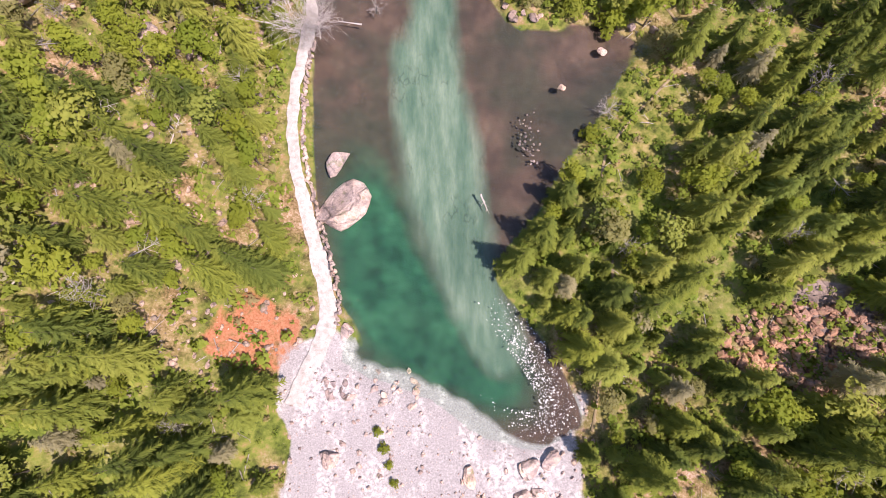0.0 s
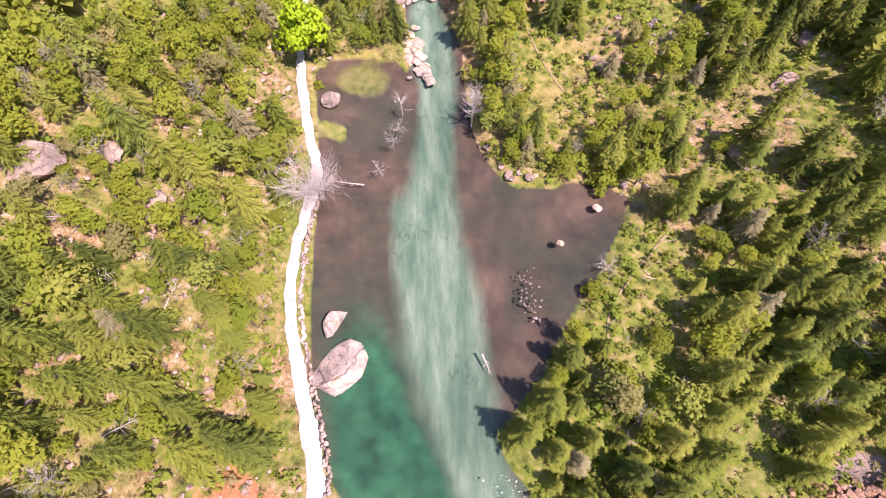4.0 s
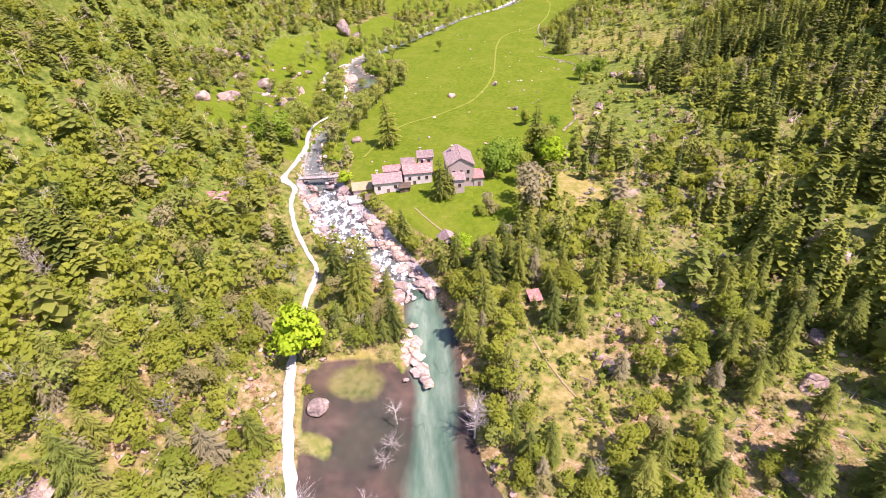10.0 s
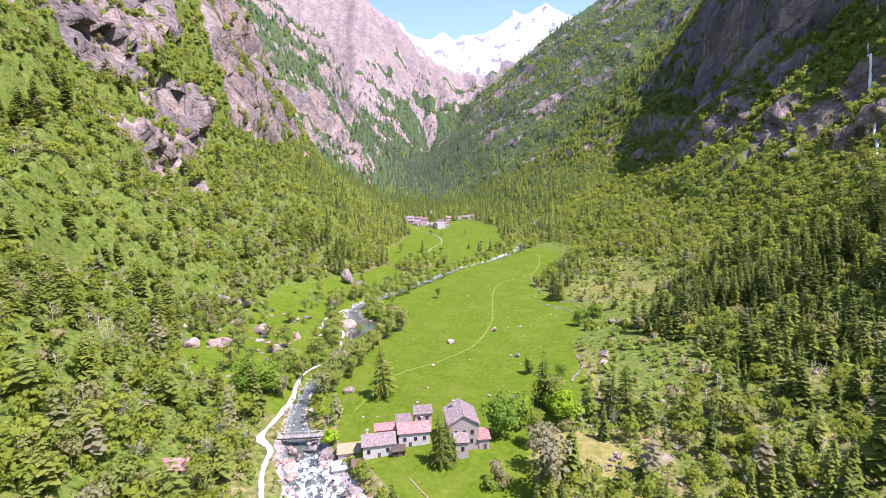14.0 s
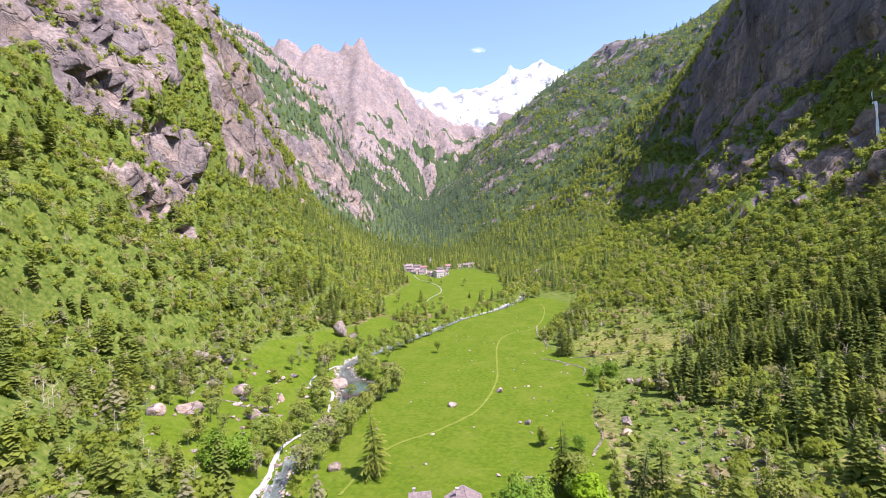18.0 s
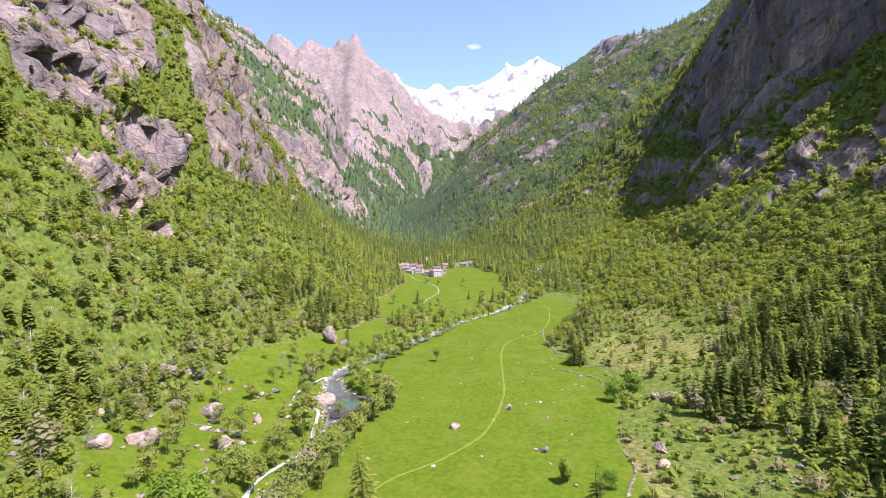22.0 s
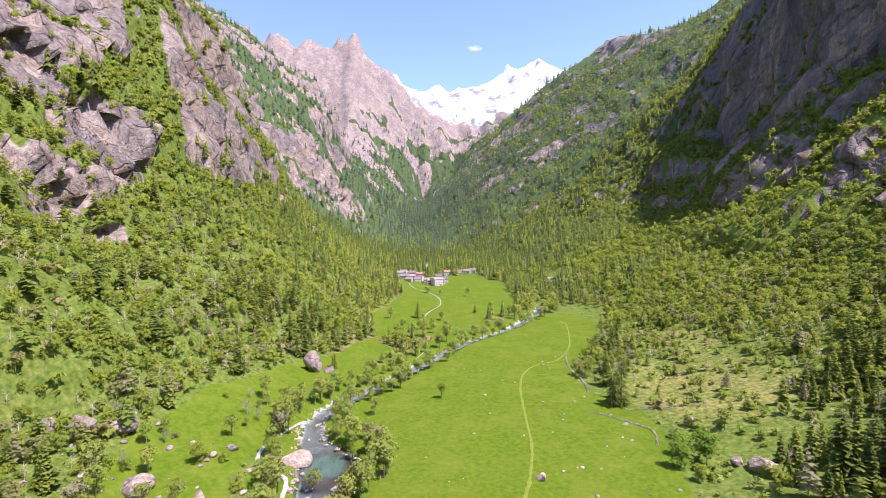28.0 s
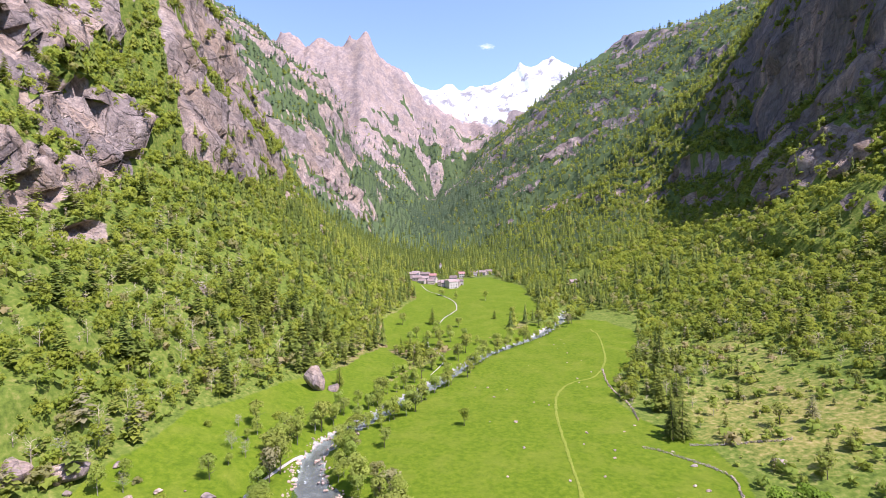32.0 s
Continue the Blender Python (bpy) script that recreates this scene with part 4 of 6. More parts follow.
def spruce_crown(r, tall, wide, whorls, arms, fine, bare=0.10):
    """Whorls of drooping sprays that shorten to the tip."""
    V, F = [], []
    for w in range(whorls):
        u = (w + r.uniform(-0.25, 0.25)) / whorls
        z = tall * (bare + (0.97 - bare) * u)
        reach = wide * (1 - u) ** 0.82 * r.uniform(0.82, 1.12) + 0.25
        turn = r.uniform(0, 6.3)
        for a in range(arms if u < 0.75 else max(4, arms - 2)):
            t = turn + 6.283 * (a + r.uniform(-0.3, 0.3)) / arms
            L = reach * r.uniform(0.7, 1.12)
            d = np.array([math.cos(t), math.sin(t), 0])
            s = np.array([-d[1], d[0], 0])
            drop = -L * r.uniform(0.18, 0.45)
            root = np.array([0, 0, z + tall * (0.02 + r.uniform(-0.55, 0.55) * (1 - bare) / whorls)])
            tip = root + d * L + [0, 0, drop]
            mid = root + d * L * 0.55 + [0, 0, drop * 0.35 + 0.08 * L]
            half = L * r.uniform(0.24, 0.34)
            n = len(V)
            if fine:
                for q in range(8):
                    g = 0.14 + 0.11 * q + r.uniform(-0.04, 0.04)
                    at = root * (1 - g) ** 2 + 2 * g * (1 - g) * mid + g * g * tip
                    for sg in (-1, 1):
                        m = len(V)
                        far = L * (0.50 - 0.34 * g) * r.uniform(0.7, 1.2) + 0.12
                        end = at + (d * r.uniform(0.45, 0.85) + s * sg * r.uniform(0.55, 0.95)) * far + [0, 0, -far * r.uniform(0.15, 0.5)]
                        V += [at - d * 0.05 * L, at + d * 0.07 * L + [0, 0, 0.03 * L], end]
                        F += [(m, m + 1, m + 2)]
                m = len(V)
                V += [mid + s * 0.07 * L, mid - s * 0.07 * L, tip]
                F += [(m, m + 1, m + 2)]
            else:
                V += [root, mid + s * half * 1.25 - [0, 0, 0.1 * L], tip, mid - s * half * 1.25 - [0, 0, 0.1 * L]]
                F += [(n, n + 1, n + 2), (n, n + 2, n + 3)]
    n = len(V)
    V += [np.array(v, float) for v in ((0.16, 0, tall * 0.93), (-0.08, 0.14, tall * 0.93), (-0.08, -0.14, tall * 0.93), (0, 0, tall))]
    F += [(n, n + 1, n + 3), (n + 1, n + 2, n + 3), (n + 2, n, n + 3)]
    return outward(np.array(V), np.array(F), 1.6)


def leafy_crown(r, tall, wide, leaves, size, lobes=7, low=0.28):
    """Leaf clumps round several uneven lobes, with gaps between them."""
    cs = []
    for k in range(lobes):
        a, u = r.uniform(0, 6.283), r.uniform(0, 1)
        rad = wide * (0.62 * math.sqrt(r.uniform(0.05, 1)))
        cs.append((rad * math.cos(a), rad * math.sin(a), tall * (low + 0.17 + (0.80 - low) * u * (1 - 0.35 * rad / wide)), wide * r.uniform(0.32, 0.55)))
    cs.append((0, 0, tall * 0.84, wide * 0.42))
    cs = np.array(cs)
    pick = r.integers(0, len(cs), leaves)
    d = r.normal(size=(leaves, 3))
    d /= np.linalg.norm(d, axis=1)[:, None]
    d[:, 2] = np.abs(d[:, 2]) * np.where(r.uniform(size=leaves) < 0.72, 1, -1)
    rad = cs[pick, 3] * r.uniform(0.72, 1.12, leaves)
    c = cs[pick, :3] + d * rad[:, None] * [1, 1, 0.82]
    c[:, 2] = np.clip(c[:, 2], tall * low * 0.7, tall)
    nor = d * 0.8 + r.normal(size=(leaves, 3)) * 0.55 + [0, 0, 0.25]
    nor /= np.linalg.norm(nor, axis=1)[:, None]
    a = np.cross(nor, r.normal(size=(leaves, 3)))
    a /= np.linalg.norm(a, axis=1)[:, None]
    b = np.cross(nor, a)
    s = size * r.uniform(0.6, 1.35, leaves)[:, None]
    bend = nor * s * 0.3
    V = np.stack([c - a * s * 0.9 - bend, c - b * s * r.uniform(0.45, 0.8, (leaves, 1)), c + a * s * 0.9 - bend, c + b * s * r.uniform(0.45, 0.8, (leaves, 1))], 1).reshape(-1, 3)
    k = np.arange(leaves)[:, None] * 4
    F = np.concatenate([k + [0, 1, 3], k + [1, 2, 3]])
    return outward(V, F, 1.0)


def limbs(r, tall, wide, count, thick, twigs=0):
    """A tapering trunk with bent limbs, and twigs where the tree is bare."""
    lean = r.uniform(-0.04, 0.04, 2) * tall
    ps = [np.array([lean[0] * u * u, lean[1] * u * u, tall * 0.9 * u]) for u in (0, 0.15, 0.4, 0.7, 1)]
    out = [tube(ps, [thick * 1.35, thick, thick * 0.75, thick * 0.45, thick * 0.1], 6)]
    for k in range(count):
        u = r.uniform(0.25, 0.85)
        a, L = r.uniform(0, 6.283), wide * r.uniform(0.5, 0.95) * (1.15 - 0.6 * u)
        p0 = np.array([lean[0] * u * u, lean[1] * u * u, tall * 0.9 * u])
        d = np.array([math.cos(a), math.sin(a), r.uniform(0.35, 0.9)])
        p1, p2 = p0 + d * L * 0.5, p0 + d * L + [0, 0, 0.12 * L]
        out.append(tube([p0, p1, p2], [thick * 0.38, thick * 0.24, thick * 0.06], 4))
        for j in range(twigs):
            q = p0 + (p2 - p0) * r.uniform(0.3, 1)
            e = r.normal(size=3) * 0.6 + d * 0.6
            out.append(tube([q, q + e * L * 0.28, q + e * L * 0.5 + r.normal(size=3) * 0.1], [thick * 0.2, thick * 0.14, thick * 0.06], 3))
    return weld(out)


def star_spruce(r, tall, wide, tiers=3, points=6):
    """A far spruce: star-shaped skirts, one above the other."""
    V, F = [], []
    for t in range(tiers):
        u = t / tiers
        z0, z1, rad = tall * (0.06 + 0.85 * u), tall * min(1.0, 0.42 + 0.85 * u * 0.8), wide * (1 - u) ** 0.9
        n, turn = len(V), r.uniform(0, 6)
        V.append((0, 0, z1))
        for p in range(points):
            a, b = turn + 6.283 * p / points, turn + 6.283 * (p + 0.5) / points
            q = rad * r.uniform(0.8, 1.15)
            V += [(q * math.cos(a), q * math.sin(a), z0), (0.6 * rad * math.cos(b), 0.6 * rad * math.sin(b), z0 + 0.09 * tall)]
        F += [(n, n + 1 + i, n + 1 + (i + 1) % (2 * points)) for i in range(2 * points)]
    return outward(np.array(V, float), np.array(F), 0.5)


def soft_normals(v, f, cone):
    """Normals that follow the crown's bulk, so that leaves shade as one mass with some unevenness."""
    g = np.zeros_like(v)
    n = np.cross(v[f[:, 1]] - v[f[:, 0]], v[f[:, 2]] - v[f[:, 0]])
    for c in range(3):
        np.add.at(g, f[:, c], n)
    g /= np.linalg.norm(g, axis=1)[:, None] + 1e-9
    tall = v[:, 2].max()
    out = v.copy()
    if cone:
        out[:, 2] = 0.35 * np.hypot(v[:, 0], v[:, 1]) + 0.25
    else:
        out[:, 2] = 0.85 * (v[:, 2] - 0.5 * tall) + 0.08 * tall
    out /= np.linalg.norm(out, axis=1)[:, None] + 1e-9
    m = out * 0.42 + g * 0.58 + [0, 0, 0.2] if cone else out * 0.42 + g * 0.58 + [0, 0, 0.4]
    return m / (np.linalg.norm(m, axis=1)[:, None] + 1e-9)


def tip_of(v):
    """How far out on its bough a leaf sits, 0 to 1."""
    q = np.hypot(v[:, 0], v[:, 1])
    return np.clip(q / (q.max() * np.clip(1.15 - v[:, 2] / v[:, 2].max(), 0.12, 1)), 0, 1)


# where plants may stand
def scatter(x0, x1, y0, y1, gap, seed):
    r = np.random.default_rng(seed)
    gx, gy = np.meshgrid(np.arange(x0, x1, gap), np.arange(y0, y1, gap))
    x, y = gx.ravel() + r.uniform(-0.48, 0.48, gx.size) * gap, gy.ravel() + r.uniform(-0.48, 0.48, gx.size) * gap
    return x, y, r


HOUSE_SPOTS = [(-29, 192, 9), (-18, 195, 10), (-6, 199, 10), (10, 192, 13), (3, 155, 7), (-76, 177, 8), (-62, 205, 8), (27, 128, 5), (-20, 880, 20), (0, 880, 20), (26, 850, 18), (-12, 840, 20), (10, 825, 20), (-25, 905, 14), (47, 940, 8), (86, 963, 14), (190, 820, 14)]


def wooded(x, y, r, clearing=0.38):
    """Which of the places bear trees, by water, meadow, track, slope and chance."""
    zn = zones(x, y)
    ok = (zn["lake"] < -1.5) & (zn["river"] > 3.5) & (zn["track"] > 4.0) & (zn["meadow"] < -1.5) & (zn["bar"] < 0.3)
    ok &= (zn["river"] > 15) | (y < 222) | (y > 560) | (r.uniform(size=len(x)) < 0.3)
    for hx, hy, hr in HOUSE_SPOTS:
        ok &= np.hypot(x - hx, y - hy) > hr
    for hx, hy, a, b in CLEARINGS:
        ok &= np.hypot((x - hx) / a, (y - hy) / b) > r.uniform(0.62, 1.25, len(x))
    open_ = 0.5 * fbm(x, y, 40, 81) + 0.5 * fbm(x, y, 15, 82) - 0.13 * ramp01(x, 55, 70) * ramp01(y, 115, 145) * (1 - ramp01(x, 120, 150)) * (1 - ramp01(y, 235, 270)) + 0.05 * ramp01(-x, 100, 130) + 0.06 * ramp01(x, 170, 200) - 0.13 * ramp01(x, 8, 30) * (1 - ramp01(y, 90, 120)) * (fbm(x, y, 17, 88) < 0.56) - 0.11 * ramp01(x, 20, 40) * ramp01(y, 85, 130) * (1 - ramp01(y, 420, 500)) * (1 - ramp01(x, 120, 190)) + 0.05 * ramp01(-x, 40, 60)
    ok &= r.uniform(size=len(x)) < ramp01(open_, clearing - 0.12, clearing + 0.1)
    return ok, zn


CLEARINGS = [(42, 48, 7, 20), (70, 62, 10, 7), (88, 88, 8, 7), (52, 12, 7, 6), (48, 184, 19, 16), (66, -2, 15, 9), (33, 50, 6, 26), (30, 100, 13, 24), (-40, 0, 11, 11), (-50, 30, 5, 12), (80, 150, 18, 14), (132, 385, 48, 60), (-96, 60, 10, 8), (60, 120, 14, 12), (162, 430, 46, 48), (178, 500, 30, 52), (118, 345, 22, 26), (160, 640, 26, 55), (205, 860, 22, 34), (-44, 100, 5, 8), (100, 300, 20, 32), (92, 258, 20, 24), (86, 228, 18, 16)]


def dark_share(x, y):
    """How many of a hundred trees are spruces."""
    s = 0.17 + 0.42 * ramp01(x, 105, 130) * ramp01(y, 190, 225) * (1 - ramp01(y, 310, 350)) + 0.12 * (1 - ramp01(y, -10, 90)) * (x < 0) + 0.25 * (1 - ramp01(y, -12, 8)) * (x < -40) + 0.32 * ramp01(x, 66, 80) * ramp01(y, 40, 60) * (1 - ramp01(y, 140, 170))
    s = s - 0.26 * ramp01(x, 150, 220) * ramp01(y, 340, 440) - 0.10 * ramp01(-x, 55, 75) * ramp01(y, 120, 160) * (1 - ramp01(y, 330, 400)) + 0.42 * ramp01(y, 560, 900) * (1 - ramp01(np.abs(x - 20), 200, 420)) + 0.75 * (fbm(x, y, 26, 83, 3) - 0.5) + 1.0 * (fbm(x, y, 90, 84, 2) - 0.5)
    return np.clip(s, 0.03, 0.92)


def plant_templates():
    T = {}
    T["spruce"] = [(spruce_crown(rng, h, 0.235 * h, 16, 7, True), limbs(rng, h, 0.6, 0, 0.017 * h)) for h in (16.0, 19.0, 14.0)]
    T["leafy"] = [(leafy_crown(rng, h, w, 820, 0.42), limbs(rng, h, w, 8, 0.19)) for h, w in ((9.5, 4.0), (11.0, 4.0), (8.0, 4.2), (10.0, 3.5))]
    T["larch"] = [(spruce_crown(rng, h, 0.25 * h, 14, 7, True, 0.2), limbs(rng, h, 2.2, 7, 0.17)) for h in (13.0, 15.0)]
    return T


def as_object(name, vf, material, parent=None, soft=None):
    me = grid_mesh(name, vf[0], np.asarray(vf[1]), material, soft is not None)
    if soft is not None:
        me.normals_split_custom_set_from_vertices(soft_normals(vf[0], np.asarray(vf[1]), soft).tolist())
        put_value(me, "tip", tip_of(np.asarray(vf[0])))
    ob = new(name, me)
    if parent:
        ob.parent = parent
    return ob


def tree_thing(name, crown, trunk, leaf, label, category, group, bark=None):
    root = tagged(new(name), label, category, group)
    as_object("trunk", trunk, bark or BARK, root)
    as_object("crown", crown, leaf, root, leaf in (SPRUCE, OLIVE_LEAF) and name != "thin_tree")
    return root


T = plant_templates()
KINDS = {
    "spruce": [tree_thing("spruce", c, t, SPRUCE, "tall dark green spruce with drooping boughs", "conifer", "spruces by the lake") for c, t in T["spruce"]],
    "leafy": [tree_thing("broadleaf_tree", c, t, LEAF, "light green broadleaf tree in fresh spring leaf", "tree", "broadleaf trees by the lake") for c, t in T["leafy"]],
    "larch": [tree_thing("larch", c, t, OLIVE_LEAF, "soft olive green larch with feathery boughs", "conifer", "larches by the lake") for c, t in T["larch"]],
}
used = {id(o): False for ks in KINDS.values() for o in ks}


def plant(kind, x, y, scale, r, k=None, turn=None):
    protos = KINDS[kind]
    ob = protos[int(r.integers(len(protos))) if k is None else k]
    m = pose(x, y, floor_at(x, y) - 0.1, r.uniform(-3, 3), r.uniform(-3, 3), r.uniform(0, 360) if turn is None else turn) @ Matrix.Diagonal((scale * r.uniform(0.9, 1.12), scale * r.uniform(0.9, 1.12), scale, 1))
    if not used[id(ob)]:
        used[id(ob)] = True
        ob.matrix_basis = m
        return ob
    c = copy_thing(ob, pose(0, 0, 0))
    c.matrix_basis = m
    return c


# near trees, one by one: the stretch beside and above the lake
x, y, r = scatter(-100, 112, -62, 205, 4.9, 101)
ok, zn = wooded(x, y, r, 0.30)
x, y = x[ok], y[ok]
near_c = np.hypot((x - 5) / 105, (y - 45) / 110)
order = np.argsort(near_c)
share, dice = dark_share(x, y), r.uniform(size=len(x))
kinds = np.where(dice < share, "spruce", np.where(dice < share + 0.20 + 0.16 * ramp01(x, 10, 40) * (1 - ramp01(y, 60, 140)), "larch", "leafy"))
count = {"spruce": 0, "leafy": 0, "larch": 0}
LIMIT = {"spruce": 295, "leafy": 290, "larch": 200}
MID = {"spruce": [], "leafy": [], "larch": []}
for i in order:
    kd = str(kinds[i])
    s = float(r.uniform(0.5, 1.15)) * (0.7 if kd == "leafy" and r.uniform() < 0.4 else 1.0)
    if count[kd] < LIMIT[kd]:
        count[kd] += 1
        plant(kd, float(x[i]), float(y[i]), s, r)
    else:
        MID[kd].append((x[i], y[i], s))


def grove(name, templates, x, y, scale, material, label, category, r):
    """Many trees in one mesh: each is a turned and scaled copy of a template."""
    z = height(x, y) - 0.15
    jx, jy = jutted(x, y, z)
    x, y = np.where(y > 300, jx, x), np.where(y > 300, jy, y)
    pick = r.integers(0, len(templates), len(x))
    V, F, N, tint, tip, base = [], [], [], [], [], 0
    for k, (tv, tf) in enumerate(templates):
        m = np.flatnonzero(pick == k)
        if not len(m):
            continue
        a = r.uniform(0, 6.283, len(m))
        ca, sa = np.cos(a)[:, None], np.sin(a)[:, None]
        w = scale[m] * r.uniform(0.85, 1.2, len(m))
        vx = (tv[None, :, 0] * ca - tv[None, :, 1] * sa) * w[:, None] + x[m][:, None]
        vy = (tv[None, :, 0] * sa + tv[None, :, 1] * ca) * w[:, None] + y[m][:, None]
        tn = soft_normals(tv, tf, material in (SPRUCE, OLIVE_LEAF, HAZY_FIR))
        N.append(np.stack([tn[None, :, 0] * ca - tn[None, :, 1] * sa, tn[None, :, 0] * sa + tn[None, :, 1] * ca, np.repeat(tn[None, :, 2], len(m), 0)], -1).reshape(-1, 3))
        vz = tv[None, :, 2] * scale[m][:, None] + z[m][:, None]
        V.append(np.stack([vx, vy, vz], -1).reshape(-1, 3))
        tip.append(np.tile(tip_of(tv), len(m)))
        F.append((tf[None] + (np.arange(len(m)) * len(tv))[:, None, None]).reshape(-1, 3) + base)
        tint.append(np.repeat(np.clip(0.5 * r.uniform(0, 1, len(m)) + 1.3 * fbm(x[m], y[m], 70, 87, 3) - 0.42, 0.0, 0.999), len(tv)))
        base += len(m) * len(tv)
    me = grid_mesh(name, np.vstack(V), np.vstack(F), material, True)
    me.normals_split_custom_set_from_vertices(np.vstack(N).tolist())
    put_value(me, "tint", np.concatenate(tint))
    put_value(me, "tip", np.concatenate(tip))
    return tagged(new(name, me), label, category, kind="stuff")


def with_trunk(crown, h, thick):
    return weld([crown, tube([(0, 0, 0), (0, 0, h * 0.5)], [thick, thick * 0.6], 3)])


MID_SPRUCE = [spruce_crown(rng, h, 0.19 * h, 23, 6, False) for h in (20.0, 24.0, 17.0)]
MID_LARCH = [with_trunk(spruce_crown(rng, h, 0.23 * h, 9, 6, False, 0.2), h, 0.2) for h in (15.0, 18.0)]
MID_LEAF = [with_trunk(leafy_crown(rng, h, w, 100, 0.95, 8), h, 0.2) for h, w in ((7.4, 4.5), (9.2, 4.5), (6.4, 4.8), (10.6, 4.2))]
FAR_SPRUCE = [star_spruce(rng, h, 0.20 * h, 4) for h in (16.0, 19.0, 22.0)]
FAR_LEAF = [leafy_crown(rng, h, 4.5, 30, 1.7, 6, 0.1) for h in (8.0, 9.5, 10.5, 9.0, 12.0)]

# the middle distance, joined into woods
x1, y1, r = scatter(-300, 400, -110, 560, 5.5, 102)
ok, zn = wooded(x1, y1, r, 0.30)
inner = (x1 > -100) & (x1 < 112) & (y1 > -62) & (y1 < 205)
ok &= ~inner & (rockness(x1, y1) < r.uniform(0.35, 1.15, len(x1)))
ok &= np.abs(x1 - 5) < 120 + 0.72 * np.maximum(y1, 0)
x1, y1 = x1[ok], y1[ok]
dice, share = r.uniform(size=len(x1)), dark_share(x1, y1)
for kd, sel in (("spruce", dice < share), ("larch", (dice >= share) & (dice < share + 0.14)), ("leafy", (dice >= share + 0.14) & (dice < 0.80 + 0.2 * ramp01(np.abs(x1), 190, 260)))):
    extra = np.array(MID[kd], float).reshape(-1, 3)
    X, Y = np.concatenate([x1[sel], extra[:, 0]]), np.concatenate([y1[sel], extra[:, 1]])
    S = np.concatenate([(0.38 + 0.74 * r.uniform(0, 1, sel.sum()) ** 1.5) * (1.0 if kd == "leafy" else 1.12), extra[:, 2]])
    tpl, mat, lab, cat = {"spruce": (MID_SPRUCE, SPRUCE, "dark spruces standing close together on the slopes", "conifers"),
                          "larch": (MID_LARCH, OLIVE_LEAF, "olive green larches scattered through the woods", "conifers"),
                          "leafy": (MID_LEAF, LEAF, "light green broadleaf woodland on the valley sides", "woodland")}[kd]
    grove({"spruce": "spruce_wood", "larch": "larch_wood", "leafy": "broadleaf_wood"}[kd], tpl, X, Y, S, mat, lab, cat, r)

MID_BARE = [limbs(rng, h, 0.36 * h, 16, 0.13, 2) for h in (8.0, 9.5, 7.0)]
sel = dice >= np.maximum(share + 0.14, 0.80 + 0.2 * ramp01(np.abs(x1), 190, 260))
grove("bare_wood", MID_BARE, x1[sel], y1[sel], r.uniform(0.6, 1.15, sel.sum()), TWIGS, "leafless brownish grey trees among the green woods", "woodland", r)

# the far woods on the valley walls
FX, FY = [], []
for y0, y1_, gap, half in ((200, 560, 6.8, 520), (560, 900, 7.0, 540), (900, 1350, 9.0, 820), (1350, 2100, 12.5, 1150), (2100, 3350, 16.5, 1000)):
    x2, y2, r = scatter(-half, half, y0, y1_, gap, 103 + y0)
    ok, zn = wooded(x2, y2, r, 0.30)
    if y0 < 560:
        ok &= ((x2 < -300) | (x2 > 400) | (np.abs(x2 - 5) >= 120 + 0.72 * y2)) & (np.abs(x2) < 60 + 1.05 * y2)
    z2 = height(x2, y2)
    ok &= (rockness(x2, y2) < r.uniform(0.35, 1.15, len(x2))) & (z2 < 860 + r.uniform(-200, 60, len(x2)))
    FX.append(x2[ok]), FY.append(y2[ok])
FX, FY = np.concatenate(FX), np.concatenate(FY)
far_r = np.random.default_rng(160)
dice, share = far_r.uniform(size=len(FX)), dark_share(FX, FY)
share = np.clip(share + 0.5 * ramp01(FY, 850, 1250) - 0.15 * ramp01(FX, 100, 250), 0, 0.9)
sel = dice < share
S = far_r.uniform(0.5, 1.2, len(FX)) * (1 + 0.5 * ramp01(FY, 1200, 2400))
near_half = sel & (FY < 1400 + 150 * far_r.uniform(-1, 1, len(FY)))
grove("far_spruce_wood", FAR_SPRUCE, FX[near_half], FY[near_half], S[near_half], SPRUCE, "distant green spruce forest on the mountain sides", "forest", far_r)
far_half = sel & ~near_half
grove("far_fir_wood", [star_spruce(rng, h, 0.2 * h, 3, 5) for h in (17.0, 20.0, 23.0)], FX[far_half], FY[far_half], S[far_half], HAZY_FIR, "distant fir forest at the valley's head, its green tinted for haze", "forest", far_r)
grove("far_broadleaf_wood", FAR_LEAF, FX[~sel], FY[~sel], S[~sel], LEAF, "distant light green broadleaf forest on the slopes", "forest", far_r)


# trees that cling to the ledges and gullies of the walls
def on_wall(side, y, z):
    """The x at which the wall on that side reaches the height z."""
    xs = np.arange(180, 760, 6.0)
    out = np.full(len(y), np.nan)
    for i in range(0, len(y), 400):
        yy, zz = y[i:i + 400], z[i:i + 400]
        h = base_height((side * np.tile(xs, len(yy))), np.repeat(yy, len(xs))).reshape(len(yy), -1)
        up = h > zz[:, None]
        first = up.argmax(1)
        out[i:i + 400] = np.where(up.any(1), side * xs[first], np.nan)
    return out


